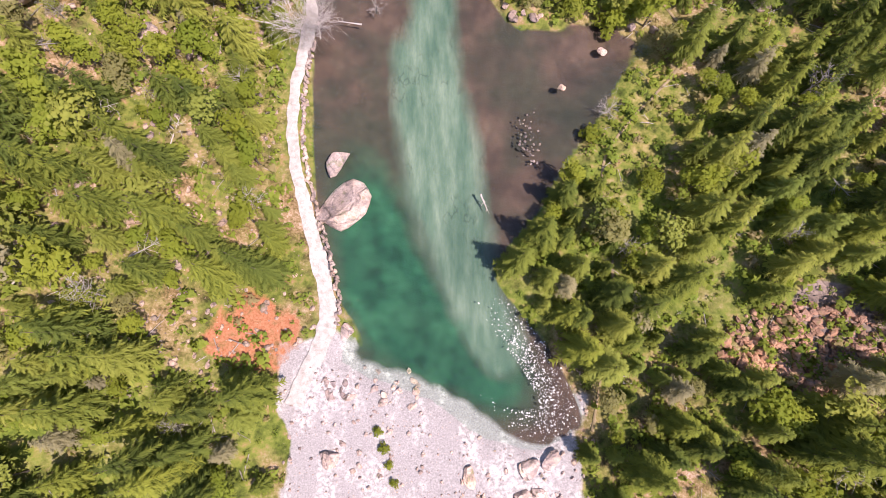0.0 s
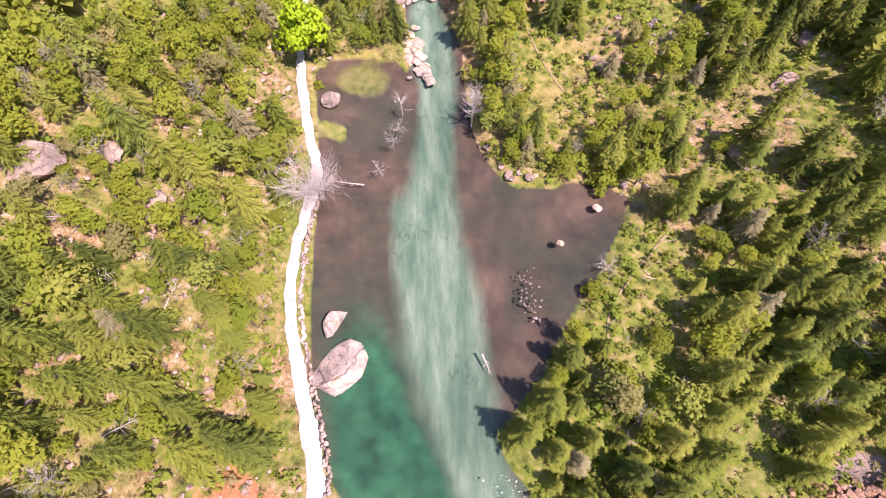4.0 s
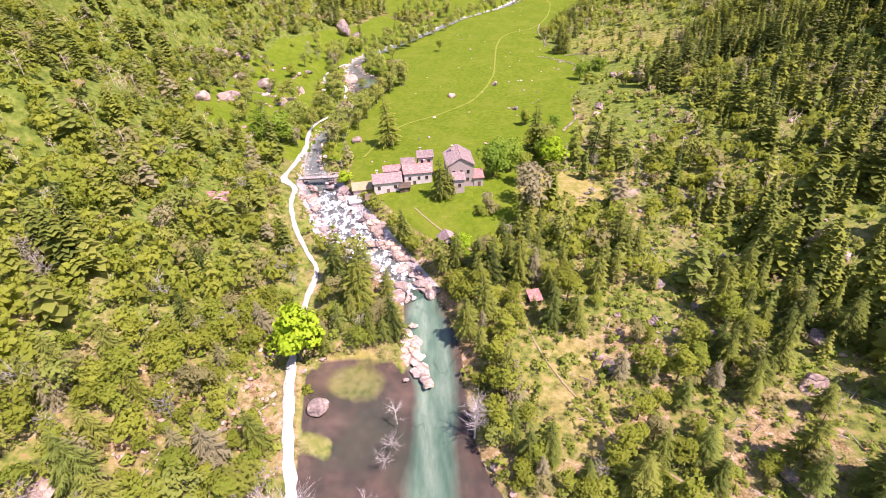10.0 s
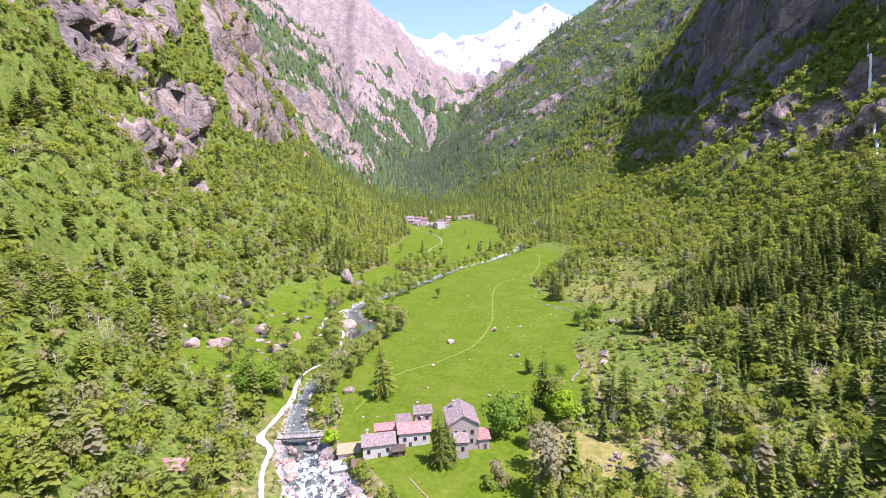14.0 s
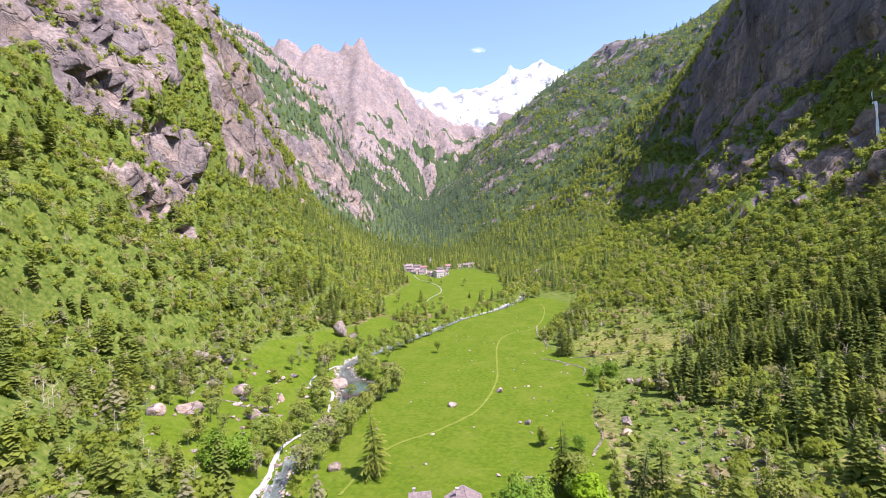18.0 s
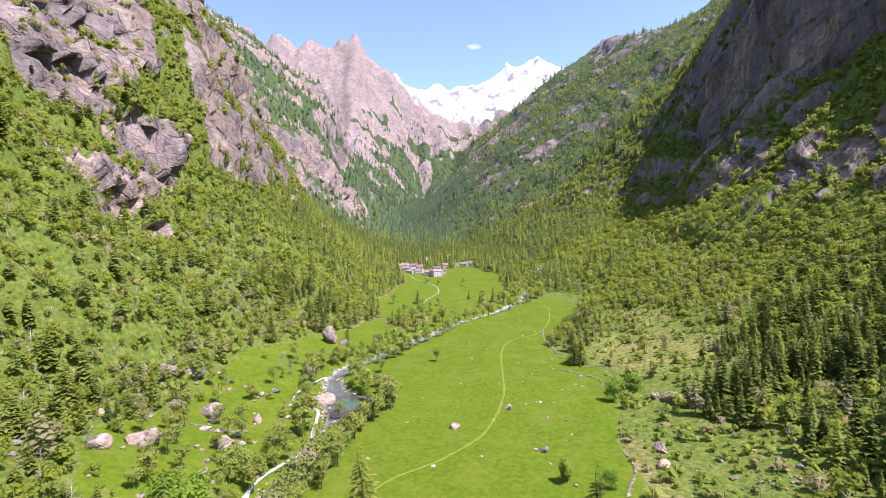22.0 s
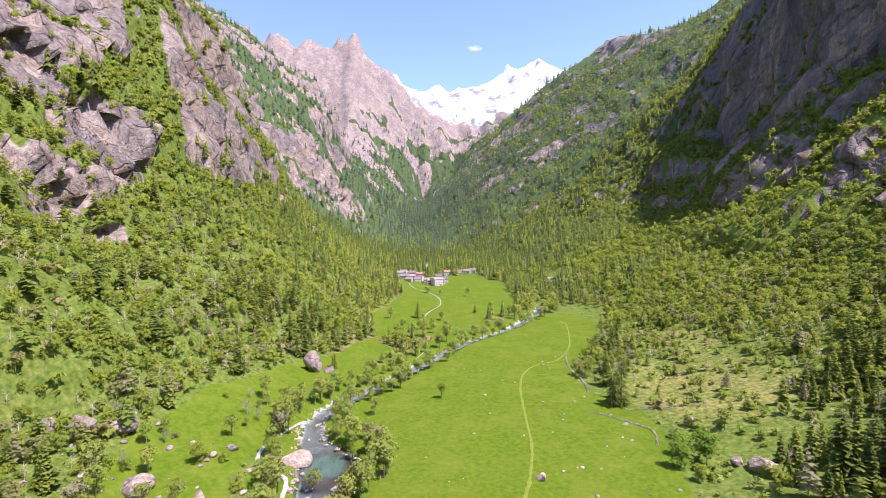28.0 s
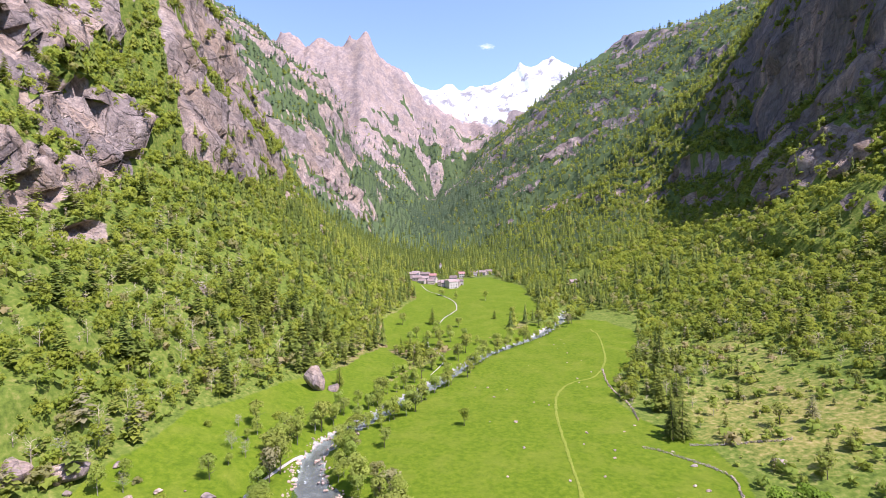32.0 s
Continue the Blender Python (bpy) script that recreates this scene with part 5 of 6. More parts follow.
wr = np.random.default_rng(119)
CX, CY = [], []
for side, m, y0, y1_, z0, z1 in ((1, 9000, 470, 1300, 130, 620), (-1, 6500, 500, 1020, 110, 520)):
    yw, zw = wr.uniform(y0, y1_, m), wr.uniform(z0, z1, m)
    xw = on_wall(side, yw, zw)
    good = np.isfinite(xw)
    xw, yw, zw = xw[good], yw[good], zw[good]
    gully = fbm(yw + 0.35 * zw, zw * 0.35, 46, 121, 4, 0.6)
    bare = rockness(xw, yw)
    keep = (bare < 0.45) | (gully > (0.56 if side > 0 else 0.63))
    CX.append(xw[keep]), CY.append(yw[keep])
CX, CY = np.concatenate(CX), np.concatenate(CY)
pick = wr.uniform(size=len(CX)) < 0.25
grove("cliff_spruces", FAR_SPRUCE, CX[pick], CY[pick], wr.uniform(0.45, 0.95, pick.sum()), SPRUCE, "dark spruces clinging to ledges of the cliffs", "conifers", wr)
grove("cliff_trees", FAR_LEAF, CX[~pick], CY[~pick], wr.uniform(0.5, 1.1, (~pick).sum()), LEAF, "green broadleaf trees in the gullies of the cliffs", "woodland", wr)
# undergrowth and scrub
def open_ground(x, y):
    zn = zones(x, y)
    return (zn["lake"] < -0.8) & (zn["river"] > 2.0) & (zn["track"] > 2.6) & (zn["meadow"] < -1) & (zn["bar"] < 0.3)


BUSH = [leafy_crown(rng, 1.6, 1.5, 30, 0.42, 3, 0.05) for _ in range(4)]
x4, y4, r = scatter(-105, 118, -64, 215, 2.4, 171)
ok2 = open_ground(x4, y4) & (r.uniform(size=len(x4)) < 0.5 + 0.45 * ramp01(fbm(x4, y4, 14, 85), 0.4, 0.6))
ok2 &= np.hypot((x4 - 48) / 16, (y4 - 184) / 13) > 1
grove("undergrowth", BUSH, x4[ok2], y4[ok2], 0.5 + 1.3 * r.uniform(0, 1, ok2.sum()) ** 2, SHRUB, "low green shrubs and saplings between the trees", "shrubs", r)
SCRUB = [leafy_crown(rng, 2.6, 2.4, 14, 1.1, 3, 0.05) for _ in range(4)]
x4, y4, r = scatter(-300, 330, -64, 560, 5.2, 172)
ok2 = open_ground(x4, y4) & ~((x4 > -105) & (x4 < 118) & (y4 < 215)) & (rockness(x4, y4) < 0.4) & (r.uniform(size=len(x4)) < 0.2 + 0.7 * ramp01(fbm(x4, y4, 24, 86), 0.35, 0.6) + 0.4 * ramp01(x4, 105, 120) * ramp01(-np.abs(y4 - 220), -60, -40))
ok2 &= np.abs(x4 - 5) < 120 + 0.7 * np.maximum(y4, 0)
ok2 &= (np.hypot((x4 - 132) / 48, (y4 - 385) / 60) > 1) | (r.uniform(size=len(x4)) < 0.6)
grove("scrub", SCRUB, x4[ok2], y4[ok2], 0.3 + 1.4 * r.uniform(0, 1, ok2.sum()) ** 1.6, SHRUB, "light green scrub covering the valley sides", "scrub", r)

# ---- stones ----
def rock_shape(r, rough=0.32, cuts=5, fine=2, lo=0.26, hi=0.42):
    """A boulder about one metre across: a ball cut by flat faces and roughened."""
    bm = bmesh.new()
    bmesh.ops.create_icosphere(bm, subdivisions=fine, radius=0.5)
    planes = [(Vector(r.normal(size=3)).normalized(), r.uniform(lo, hi)) for _ in range(cuts)]
    off = Vector(r.uniform(-50, 50, 3))
    for v in bm.verts:
        for n, d in planes:
            over = v.co.dot(n) - d
            if over > 0:
                v.co -= n * over * 0.92
        v.co *= 1 + rough * (noise.noise(v.co * 2.2 + off) + 0.45 * noise.noise(v.co * 6 + off))
    me = bpy.data.meshes.new("boulder")
    bm.to_mesh(me), bm.free()
    return me


rock_rng = np.random.default_rng(21)
ROCKS = [rock_shape(rock_rng, 0.22, 6, 3) for _ in range(6)]
ROCKS += [rock_shape(rock_rng, 0.05, 12, 3, 0.2, 0.34) for _ in range(5)]
SMALL_ROCKS = [rock_shape(rock_rng, 0.3, 4, 1) for _ in range(6)]
for me in ROCKS + SMALL_ROCKS:
    me.materials.append(ROCK)
WHITE_ROCKS = [m.copy() for m in ROCKS]
for me in WHITE_ROCKS:
    me.materials.clear(), me.materials.append(PALE_ROCK)


def boulder(x, y, sx, sy, sz, label, group="", turn=None, pale=False, sink=0.3, k=None, z=None, name="boulder"):
    r = rock_rng
    i = int(r.integers(len(ROCKS))) if k is None else k
    ob = new(name, (WHITE_ROCKS if pale else ROCKS)[i])
    z = floor_at(x, y) if z is None else z
    ob.matrix_basis = pose(x, y, z + sz * (0.5 - sink), r.uniform(-8, 8), r.uniform(-8, 8), r.uniform(0, 360) if turn is None else turn) @ Matrix.Diagonal((sx, sy, sz, 1))
    return tagged(ob, label, name, group)


def rubble(name, x, y, size, label, category, material, r, lift=None, templates=None):
    """Many stones in one mesh."""
    tv = []
    for me in templates or SMALL_ROCKS:
        co = np.empty(len(me.vertices) * 3, np.float32)
        me.vertices.foreach_get("co", co)
        tv.append((co.reshape(-1, 3).astype(float), np.array([p.vertices[:] for p in me.polygons])))
    z = (height(x, y) if lift is None else lift) + 0.0
    pick = r.integers(0, len(tv), len(x))
    V, F, base = [], [], 0
    for k, (v, f) in enumerate(tv):
        m = np.flatnonzero(pick == k)
        a = r.uniform(0, 6.283, len(m))
        ca, sa, s = np.cos(a)[:, None], np.sin(a)[:, None], size[m][:, None]
        sx, sy, sz = s * r.uniform(0.7, 1.35, s.shape), s * r.uniform(0.7, 1.35, s.shape), s * r.uniform(0.5, 0.95, s.shape)
        px_, py_, pz_ = v[None, :, 0] * sx, v[None, :, 1] * sy, v[None, :, 2] * sz
        V.append(np.stack([px_ * ca - py_ * sa + x[m][:, None], px_ * sa + py_ * ca + y[m][:, None], pz_ + z[m][:, None] + 0.18 * s], -1).reshape(-1, 3))
        F.append((f[None] + (np.arange(len(m)) * len(v))[:, None, None]).reshape(-1, 3) + base)
        base += len(m) * len(v)
    me = grid_mesh(name, np.vstack(V), np.vstack(F), material, False)
    return tagged(new(name, me), label, category, kind="stuff")


# boulders by the lake
boulder(-22.9, 25.8, 17.0, 12.0, 6.6, "huge pale granite boulder standing in the lake", pale=True, turn=47, k=7, sink=0.35, z=-0.4)
boulder(-25.2, 36.8, 9.6, 6.4, 4.4, "long pale granite boulder in the lake shallows", pale=True, turn=46, k=8, sink=0.3, z=-0.2)
boulder(24.2, 53.0, 1.9, 1.7, 1.6, "small white boulder in brown shallow water", pale=True, z=-0.2)
boulder(33.9, 61.8, 2.4, 2.2, 1.8, "small white boulder near the bay's shore", pale=True, z=-0.2)
boulder(-22.4, 1.0, 4.4, 5.2, 2.4, "rounded pale boulder at the lake's corner", pale=True, turn=20)
boulder(-25.2, -22.3, 5.6, 4.2, 2.6, "angular white boulder on the gravel bar", pale=True, turn=10)
boulder(-30.2, 97.5, 5.4, 5.0, 3.4, "pinkish boulder in the brown lagoon", turn=15, z=-0.2, k=1)
for bx, by, sx, sy, sz in ((-10.0, 119.5, 4.5, 6.0, 2.6), (-8.6, 115.6, 4.6, 6.4, 2.4), (-7.0, 112.4, 4.4, 6.0, 2.0), (-9.6, 112.0, 3.2, 4.2, 1.6), (-5.6, 108.6, 3.8, 6.4, 1.7), (-6.9, 106.8, 3.0, 4.0, 1.2), (-4.4, 105.0, 2.6, 4.4, 1.1), (-7.2, 118.2, 2.6, 3.4, 1.5)):
    boulder(bx, by, sx * 1.35, sy * 1.35, sz * 1.2, "bleached white granite slab at the lake's inlet", "slabs at the inlet", pale=True, turn=20, z=-0.25)
for bx, by, bs in ((-9.4, 121, 3.0), (-8.0, 124.5, 2.2), (-10.6, 117, 2.0), (-4.8, 102.5, 1.6), (-9.6, 105, 1.5)):
    boulder(bx, by, bs * 1.3, bs, bs * 0.6, "bleached white stone beside the inlet's ledge", "stones at the inlet", pale=True, z=-0.2)
for bx, by, bs in ((14.5, 71, 2.6), (16.5, 71.6, 1.8), (18.8, 70.2, 2.2), (12.8, 74, 1.5), (20.5, 70.6, 1.3), (9.5, 80, 2.0), (40.8, 67.4, 2.0), (46, 66, 2.6)):
    boulder(bx, by, bs * 1.2, bs, bs * 0.8, "pinkish boulder on the lake shore", "boulders on the lake shore")
for bx, by, sx, sy, sz in ((69, 73, 13, 9, 5), (95, 107, 10, 8, 5), (86, 94, 8, 10, 5), (115, 131, 8, 6, 5), (42, 104, 5, 4, 3), (39.5, 108, 4, 5, 3), (43.5, 21, 3.4, 3, 2), (88, 173, 9, 6, 6), (97, 174, 6, 5, 4), (103, 170, 6, 5, 4),
                           (110, 172, 7, 5, 4), (92, 168, 5, 4, 3), (64, 131, 5, 4, 3), (105, 160, 4, 4, 3), (78, 141, 4, 3, 2.5), (98, 118, 5, 4, 3), (52, 112, 4, 3, 2), (58, 118, 5, 4, 3)):
    boulder(bx, by, sx, sy, sz, "large pink-grey granite boulder among the trees", "boulders on the wooded bank")
for bx, by, sx, sy, sz in ((-57, 31, 9, 7, 4), (-82, 64, 18, 12, 7), (-62, 60, 6, 5, 3), (-49, 16, 4, 3, 2), (-60, 22, 5, 4, 3), (-47, 45, 4, 4, 2.5), (-66, 84, 5, 4, 3), (-71, 70, 6, 5, 3), (-44, 93, 4, 3, 2)):
    boulder(bx, by, sx, sy, sz, "grey granite boulder on the wooded slope", "boulders on the slope above the track")

# boulders of the meadows
for bx, by, sx, sy, sz, lab in ((-58, 463, 9, 8, 7, "large granite block beside a taller boulder"), (119.5, 321, 13, 10, 9, "large pink granite boulder at the forest edge"),
                                (115, 329, 6, 5, 4, "flat granite boulder at the forest edge"), (-53.0, 352, 13, 10, 8, "pink granite boulder beside the stream pool"), (-97.5, 321, 11, 10, 8, "rounded granite boulder in the pasture"),
                                (-77, 319, 6, 5.5, 7, "upright granite boulder in the pasture"), (13, 309, 4.6, 4.0, 4.0, "small boulder in the mown meadow"), (41, 330, 6.0, 5.0, 4.0, "pale boulder beside the meadow path"),
                                (46, 281, 5.6, 4.4, 3.4, "low grey boulder in the meadow"), (-101, 272, 11, 9, 8, "angular granite boulder on the pasture slope"), (-110, 262, 9, 7, 6, "granite boulder half sunk in the pasture"),
                                (-80, 288, 8, 6.5, 5.5, "granite boulder in the lower pasture"), (-127, 340, 11, 9, 8, "granite boulder below the wooded slope"), (-136, 335, 12, 9, 8, "granite boulder below the wooded slope"),
                                (-118, 347, 13, 10, 7, "broad granite boulder at the wood's foot"), (120, 368, 6, 5, 4, "pink granite boulder by a bushy tree"), (-40, 412, 5, 4, 3, "granite boulder on the stream bank"),
                                (-34, 332, 6, 9, 2.0, "bleached stones beside the stream pool"), (-36, 246, 6, 5, 3.4, "granite boulder beside the stream"), (84, 262, 6, 5, 4, "granite boulder under the spruces"), (90, 275, 7, 5, 4, "granite boulder under the spruces")):
    boulder(bx, by, sx, sy, sz, lab, pale=(by < 335 and 0 < bx < 60))
boulder(-68, 461, 17, 14, 19, "house-high granite boulder at the meadow's edge", k=7, turn=70, sink=0.25)
r = np.random.default_rng(31)
n = 0
while n < 70:
    bx, by = r.uniform(-30, 100), r.uniform(215, 600)
    if edge_distance(np.array([bx]), np.array([by]), MEADOW_EDGE)[0] > 3:
        s = r.uniform(0.6, 1.9)
        boulder(bx, by, s * r.uniform(0.8, 1.7), s, s * 0.6, "small pale stone in the green meadow", "stones in the meadow", pale=True, name="stone")
        n += 1
n = 0
while n < 80:
    bx, by = r.uniform(-125, -58), r.uniform(235, 360)
    s = r.uniform(0.8, 3.8)
    boulder(bx, by, s * r.uniform(0.8, 1.6), s, s * 0.7, "grey granite stone in the rough pasture", "stones in the pasture", pale=r.uniform() < 0.5, name="stone")
    n += 1

# the boulder-choked rapids
n = 0
while n < 170:
    k = r.integers(0, 5)
    a, b = RIVER_LINE[k], RIVER_LINE[k + 1]
    t, u = r.uniform(), r.choice([-1, 1]) * 0.66 * r.uniform(0, 1) ** 0.6
    dx, dy = b[0] - a[0], b[1] - a[1]
    L = math.hypot(dx, dy)
    w = a[2] + t * (b[2] - a[2])
    s = (1.0 + 3.4 * r.uniform() ** 1.6) * (1.15 if abs(u) > 0.3 else 0.85)
    boulder(a[0] + t * dx + u * w * dy / L, a[1] + t * dy - u * w * dx / L, s * r.uniform(0.9, 1.5), s, s * 0.75, "water-worn granite boulder in the rapids", "boulders in the rapids", pale=r.uniform() < 0.35, z=a[3] + t * (b[3] - a[3]) - 0.2)
    n += 1
for k in range(40):
    t = r.uniform()
    i = int(r.integers(6, 14))
    a, b = RIVER_LINE[i], RIVER_LINE[i + 1]
    dx, dy = b[0] - a[0], b[1] - a[1]
    L, u, s = math.hypot(dx, dy), r.choice([-1, 1]) * r.uniform(0.4, 0.75), r.uniform(0.8, 2.4)
    boulder(a[0] + t * dx + u * a[2] * dy / L, a[1] + t * dy - u * a[2] * dx / L, s * 1.3, s, s * 0.7, "rounded stone along the stream bank", "stones along the stream", pale=r.uniform() < 0.4, name="stone")

# loose stones
q9 = np.random.default_rng(201)
i9 = q9.integers(0, len(RIVER_SMOOTH), 2600)
rv = RIVER_SMOOTH[i9]
x9, y9 = rv[:, 0] + q9.choice([-1, 1], 2600) * (rv[:, 2] / 2 + q9.normal(0.4, 1.0, 2600)), rv[:, 1] + q9.uniform(-3, 3, 2600)
keep = (y9 > 150) & (y9 < 420)
rubble("bank_stones", x9[keep], y9[keep], 0.3 + 1.4 * q9.uniform(0, 1, keep.sum()) ** 3, "bleached stones along the stream's banks", "stones", PALE_ROCK, q9, lift=np.maximum(rv[keep, 3], height(x9[keep], y9[keep])) - 0.1)
r = np.random.default_rng(41)
m = 620
a, q = r.uniform(0, 6.283, m), np.sqrt(r.uniform(0, 1, m))
rubble("scree", 64 + 15 * q * np.cos(a), -5 + 9 * q * np.sin(a), 0.4 + 1.9 * r.uniform(0, 1, m) ** 2, "scree of broken brown granite blocks on the bank", "scree", BROWN_ROCK, r)
m = 2600
x5, y5 = r.uniform(-34, 24, m), r.uniform(-62, -6, m)
keep = edge_distance(x5, y5, LAKE_LINE) < -0.3
rubble("gravel_stones", x5[keep], y5[keep], 0.16 + 0.9 * r.uniform(0, 1, keep.sum()) ** 5, "white cobbles and boulders on the gravel bar", "cobbles", PALE_ROCK, r)
m = 2200
x5, y5 = r.uniform(44, 190, m), r.uniform(100, 265, m)
keep = (fbm(x5, y5, 22, 91) > 0.5) & open_ground(x5, y5)
rubble("field_stones", x5[keep], y5[keep], 0.4 + 2.2 * r.uniform(0, 1, keep.sum()) ** 3, "field of pale granite stones in dry grass", "stones", ROCK, r)
m = 1900
x5, y5 = -52 + r.normal(0, 13, m), r.uniform(-12, 120, m)
keep = line_distance(x5, y5, TRACK_LINE)[0] > 2.2
keep &= edge_distance(x5, y5, LAKE_LINE) < -0.5
rubble("slope_stones", x5[keep], y5[keep], 0.25 + 1.7 * r.uniform(0, 1, keep.sum()) ** 4, "pinkish stones and blocks on the slope above the track", "stones", ROCK, r)
for k in range(48):
    bx, by, bs = (r.uniform(0, 24), r.uniform(-38, -23), r.uniform(1.4, 3.6)) if k < 22 else (r.uniform(-27, -8), -7.5 - 0.25 * k % 3 + r.uniform(-5, 2), r.uniform(0.7, 1.7))
    boulder(bx, by, bs * r.uniform(1.1, 1.7), bs, bs * 0.5, "angular white granite slab on the gravel bar", "slabs on the gravel bar", pale=True, name="boulder")
# bright pebbles scattered where the sun glints on the riffle
m = 2400
x5, y5 = 13 + r.normal(0, 3.4, m), r.triangular(-22, -12, 7, m)
x5 = x5 - 0.25 * (y5 + 8)
keep = (edge_distance(x5, y5, LAKE_LINE) > 0.2) & (edge_distance(x5, y5, LAKE_LINE) < 7)
rubble("shallow_stones", x5[keep], y5[keep], 0.10 + 0.34 * r.uniform(0, 1, keep.sum()) ** 4, "white pebbles put in as sun glints on the shallow water", "stones", GLINT_STONE, r, lift=np.full(keep.sum(), -0.01))
m = 60
rubble("shoal_stones", 16 + r.normal(0, 1.2, m) + 0.0, 41 + r.normal(0, 3.5, m), r.uniform(0.2, 0.7, m), "line of small pinkish stones in the brown shallows", "stones", ROCK, r, lift=np.full(m, -0.16))


def stone_wall(line, tall, label):
    """A dry-stone wall: three uneven courses of stones along a line."""
    p = smooth_line(line, 6)
    s = np.concatenate([[0], np.cumsum(np.hypot(*np.diff(p[:, :2], axis=0).T))])
    r = np.random.default_rng(int(abs(line[0][0] * 7 + line[0][1])))
    xs, ys, zs, ss = [], [], [], []
    for c in range(3):
        t = np.arange(0, s[-1], 0.75) + r.uniform(-0.2, 0.2, len(np.arange(0, s[-1], 0.75)))
        x_, y_ = np.interp(t, s, p[:, 0]) + r.normal(0, 0.25, len(t)), np.interp(t, s, p[:, 1]) + r.normal(0, 0.25, len(t))
        xs.append(x_), ys.append(y_), zs.append(height(x_, y_) + tall * c / 3), ss.append(r.uniform(0.4, 0.95, len(t)) * (1 - 0.15 * c))
    return rubble("dry_stone_wall", np.concatenate(xs), np.concatenate(ys), np.concatenate(ss), label, "stone wall", PALE_ROCK, r, lift=np.concatenate(zs))


stone_wall([(63, 244), (70, 255), (74, 263), (76, 277)], 0.9, "tumbled dry-stone wall along the meadow's edge")
stone_wall([(96, 352), (101, 367), (93, 380), (85, 389), (80, 392)], 0.9, "curved dry-stone wall in the meadow")
stone_wall([(100, 392), (112, 388), (124, 386), (138, 384)], 0.9, "straight dry-stone wall by the spruces")
stone_wall([(38, 170), (46, 174), (53, 178), (60, 176)], 0.9, "broken dry-stone wall on the dry pasture")
stone_wall([(40, 200), (50, 199), (60, 203), (68, 204)], 0.9, "low stone wall below the trees")
stone_wall([(91, 420), (95, 440), (96, 470), (103, 500)], 0.8, "low stone wall beside the meadow path")
stone_wall([(-110, 300), (-96, 305), (-88, 300), (-80, 306)], 0.7, "ruined stone wall in the pasture")

# the track's lakeside kerb of single blocks
kerb = tagged(new("retaining_wall"), "row of pale granite blocks between track and lake", "stone wall")
p = smooth_line([(-24.3, 2), (-24.2, 8), (-26.0, 15), (-29.0, 25), (-31.9, 36), (-33.0, 46), (-32.6, 56), (-31.2, 66)], 8)
s = np.concatenate([[0], np.cumsum(np.hypot(*np.diff(p, axis=0).T))])
BLOCKS = []
for k in range(4):
    me = rock_shape(rock_rng, 0.12, 6, 1)
    me.materials.append(PALE_ROCK)
    BLOCKS.append(me)
t = 0.0
while t < s[-1]:
    L = rock_rng.uniform(0.6, 1.5)
    bx, by = np.interp(t, s, p[:, 0]), np.interp(t, s, p[:, 1])
    ob = new("block", BLOCKS[int(rock_rng.integers(4))])
    ob.parent = kerb
    ob.matrix_basis = pose(bx + rock_rng.uniform(-0.35, 0.5), by, 0.85, 0, 0, rock_rng.uniform(60, 130)) @ Matrix.Diagonal((L, rock_rng.uniform(0.6, 1.3), 1.3, 1))
    t += L * 0.42

# ---- houses ----
def part(name, bm, material, parent, label=""):
    me = bpy.data.meshes.new(name)
    bmesh.ops.recalc_face_normals(bm, faces=bm.faces)
    bm.to_mesh(me), bm.free()
    me.materials.append(material)
    ob = new(name, me)
    ob.parent = parent
    if label:
        ob["label"] = label
    return ob


def box(x0, x1, y0, y1, z0, z1, bm=None):
    bm = bm or bmesh.new()
    v = [bm.verts.new((x, y, z)) for z in (z0, z1) for x, y in ((x0, y0), (x1, y0), (x1, y1), (x0, y1))]
    for f in ((0, 3, 2, 1), (4, 5, 6, 7), (0, 1, 5, 4), (1, 2, 6, 5), (2, 3, 7, 6), (3, 0, 4, 7)):
        bm.faces.new([v[i] for i in f])
    return bm


def slab(a, b, c, d, thick):
    """A roof slope: four corners, thickened along its normal, with an uneven stone surface."""
    bm = bmesh.new()
    a, b, c, d = map(Vector, (a, b, c, d))
    n = (b - a).cross(d - a).normalized()
    nx, ny = max(2, int((b - a).length / 0.7)), max(2, int((d - a).length / 0.6))
    rr = random.Random(int((a.x + 3 * b.x + 5 * d.y) * 10))
    top = {}
    for i in range(nx + 1):
        for j in range(ny + 1):
            p_ = (a * (1 - i / nx) + b * (i / nx)) * (1 - j / ny) + (d * (1 - i / nx) + c * (i / nx)) * (j / ny)
            top[i, j] = bm.verts.new(p_ + n * (thick + rr.uniform(-0.05, 0.05) + 0.05 * ((j % 2))))
    low = [bm.verts.new(p_) for p_ in (a, b, c, d)]
    for i in range(nx):
        for j in range(ny):
            bm.faces.new((top[i, j], top[i + 1, j], top[i + 1, j + 1], top[i, j + 1]))
    bm.faces.new(low[::-1])
    for edge, (p_, q_) in (([top[i, 0] for i in range(nx + 1)], (0, 1)), ([top[nx, j] for j in range(ny + 1)], (1, 2)), ([top[nx - i, ny] for i in range(nx + 1)], (2, 3)), ([top[0, ny - j] for j in range(ny + 1)], (3, 0))):
        bm.faces.new([low[p_], low[q_]] + edge[::-1])
    return bm


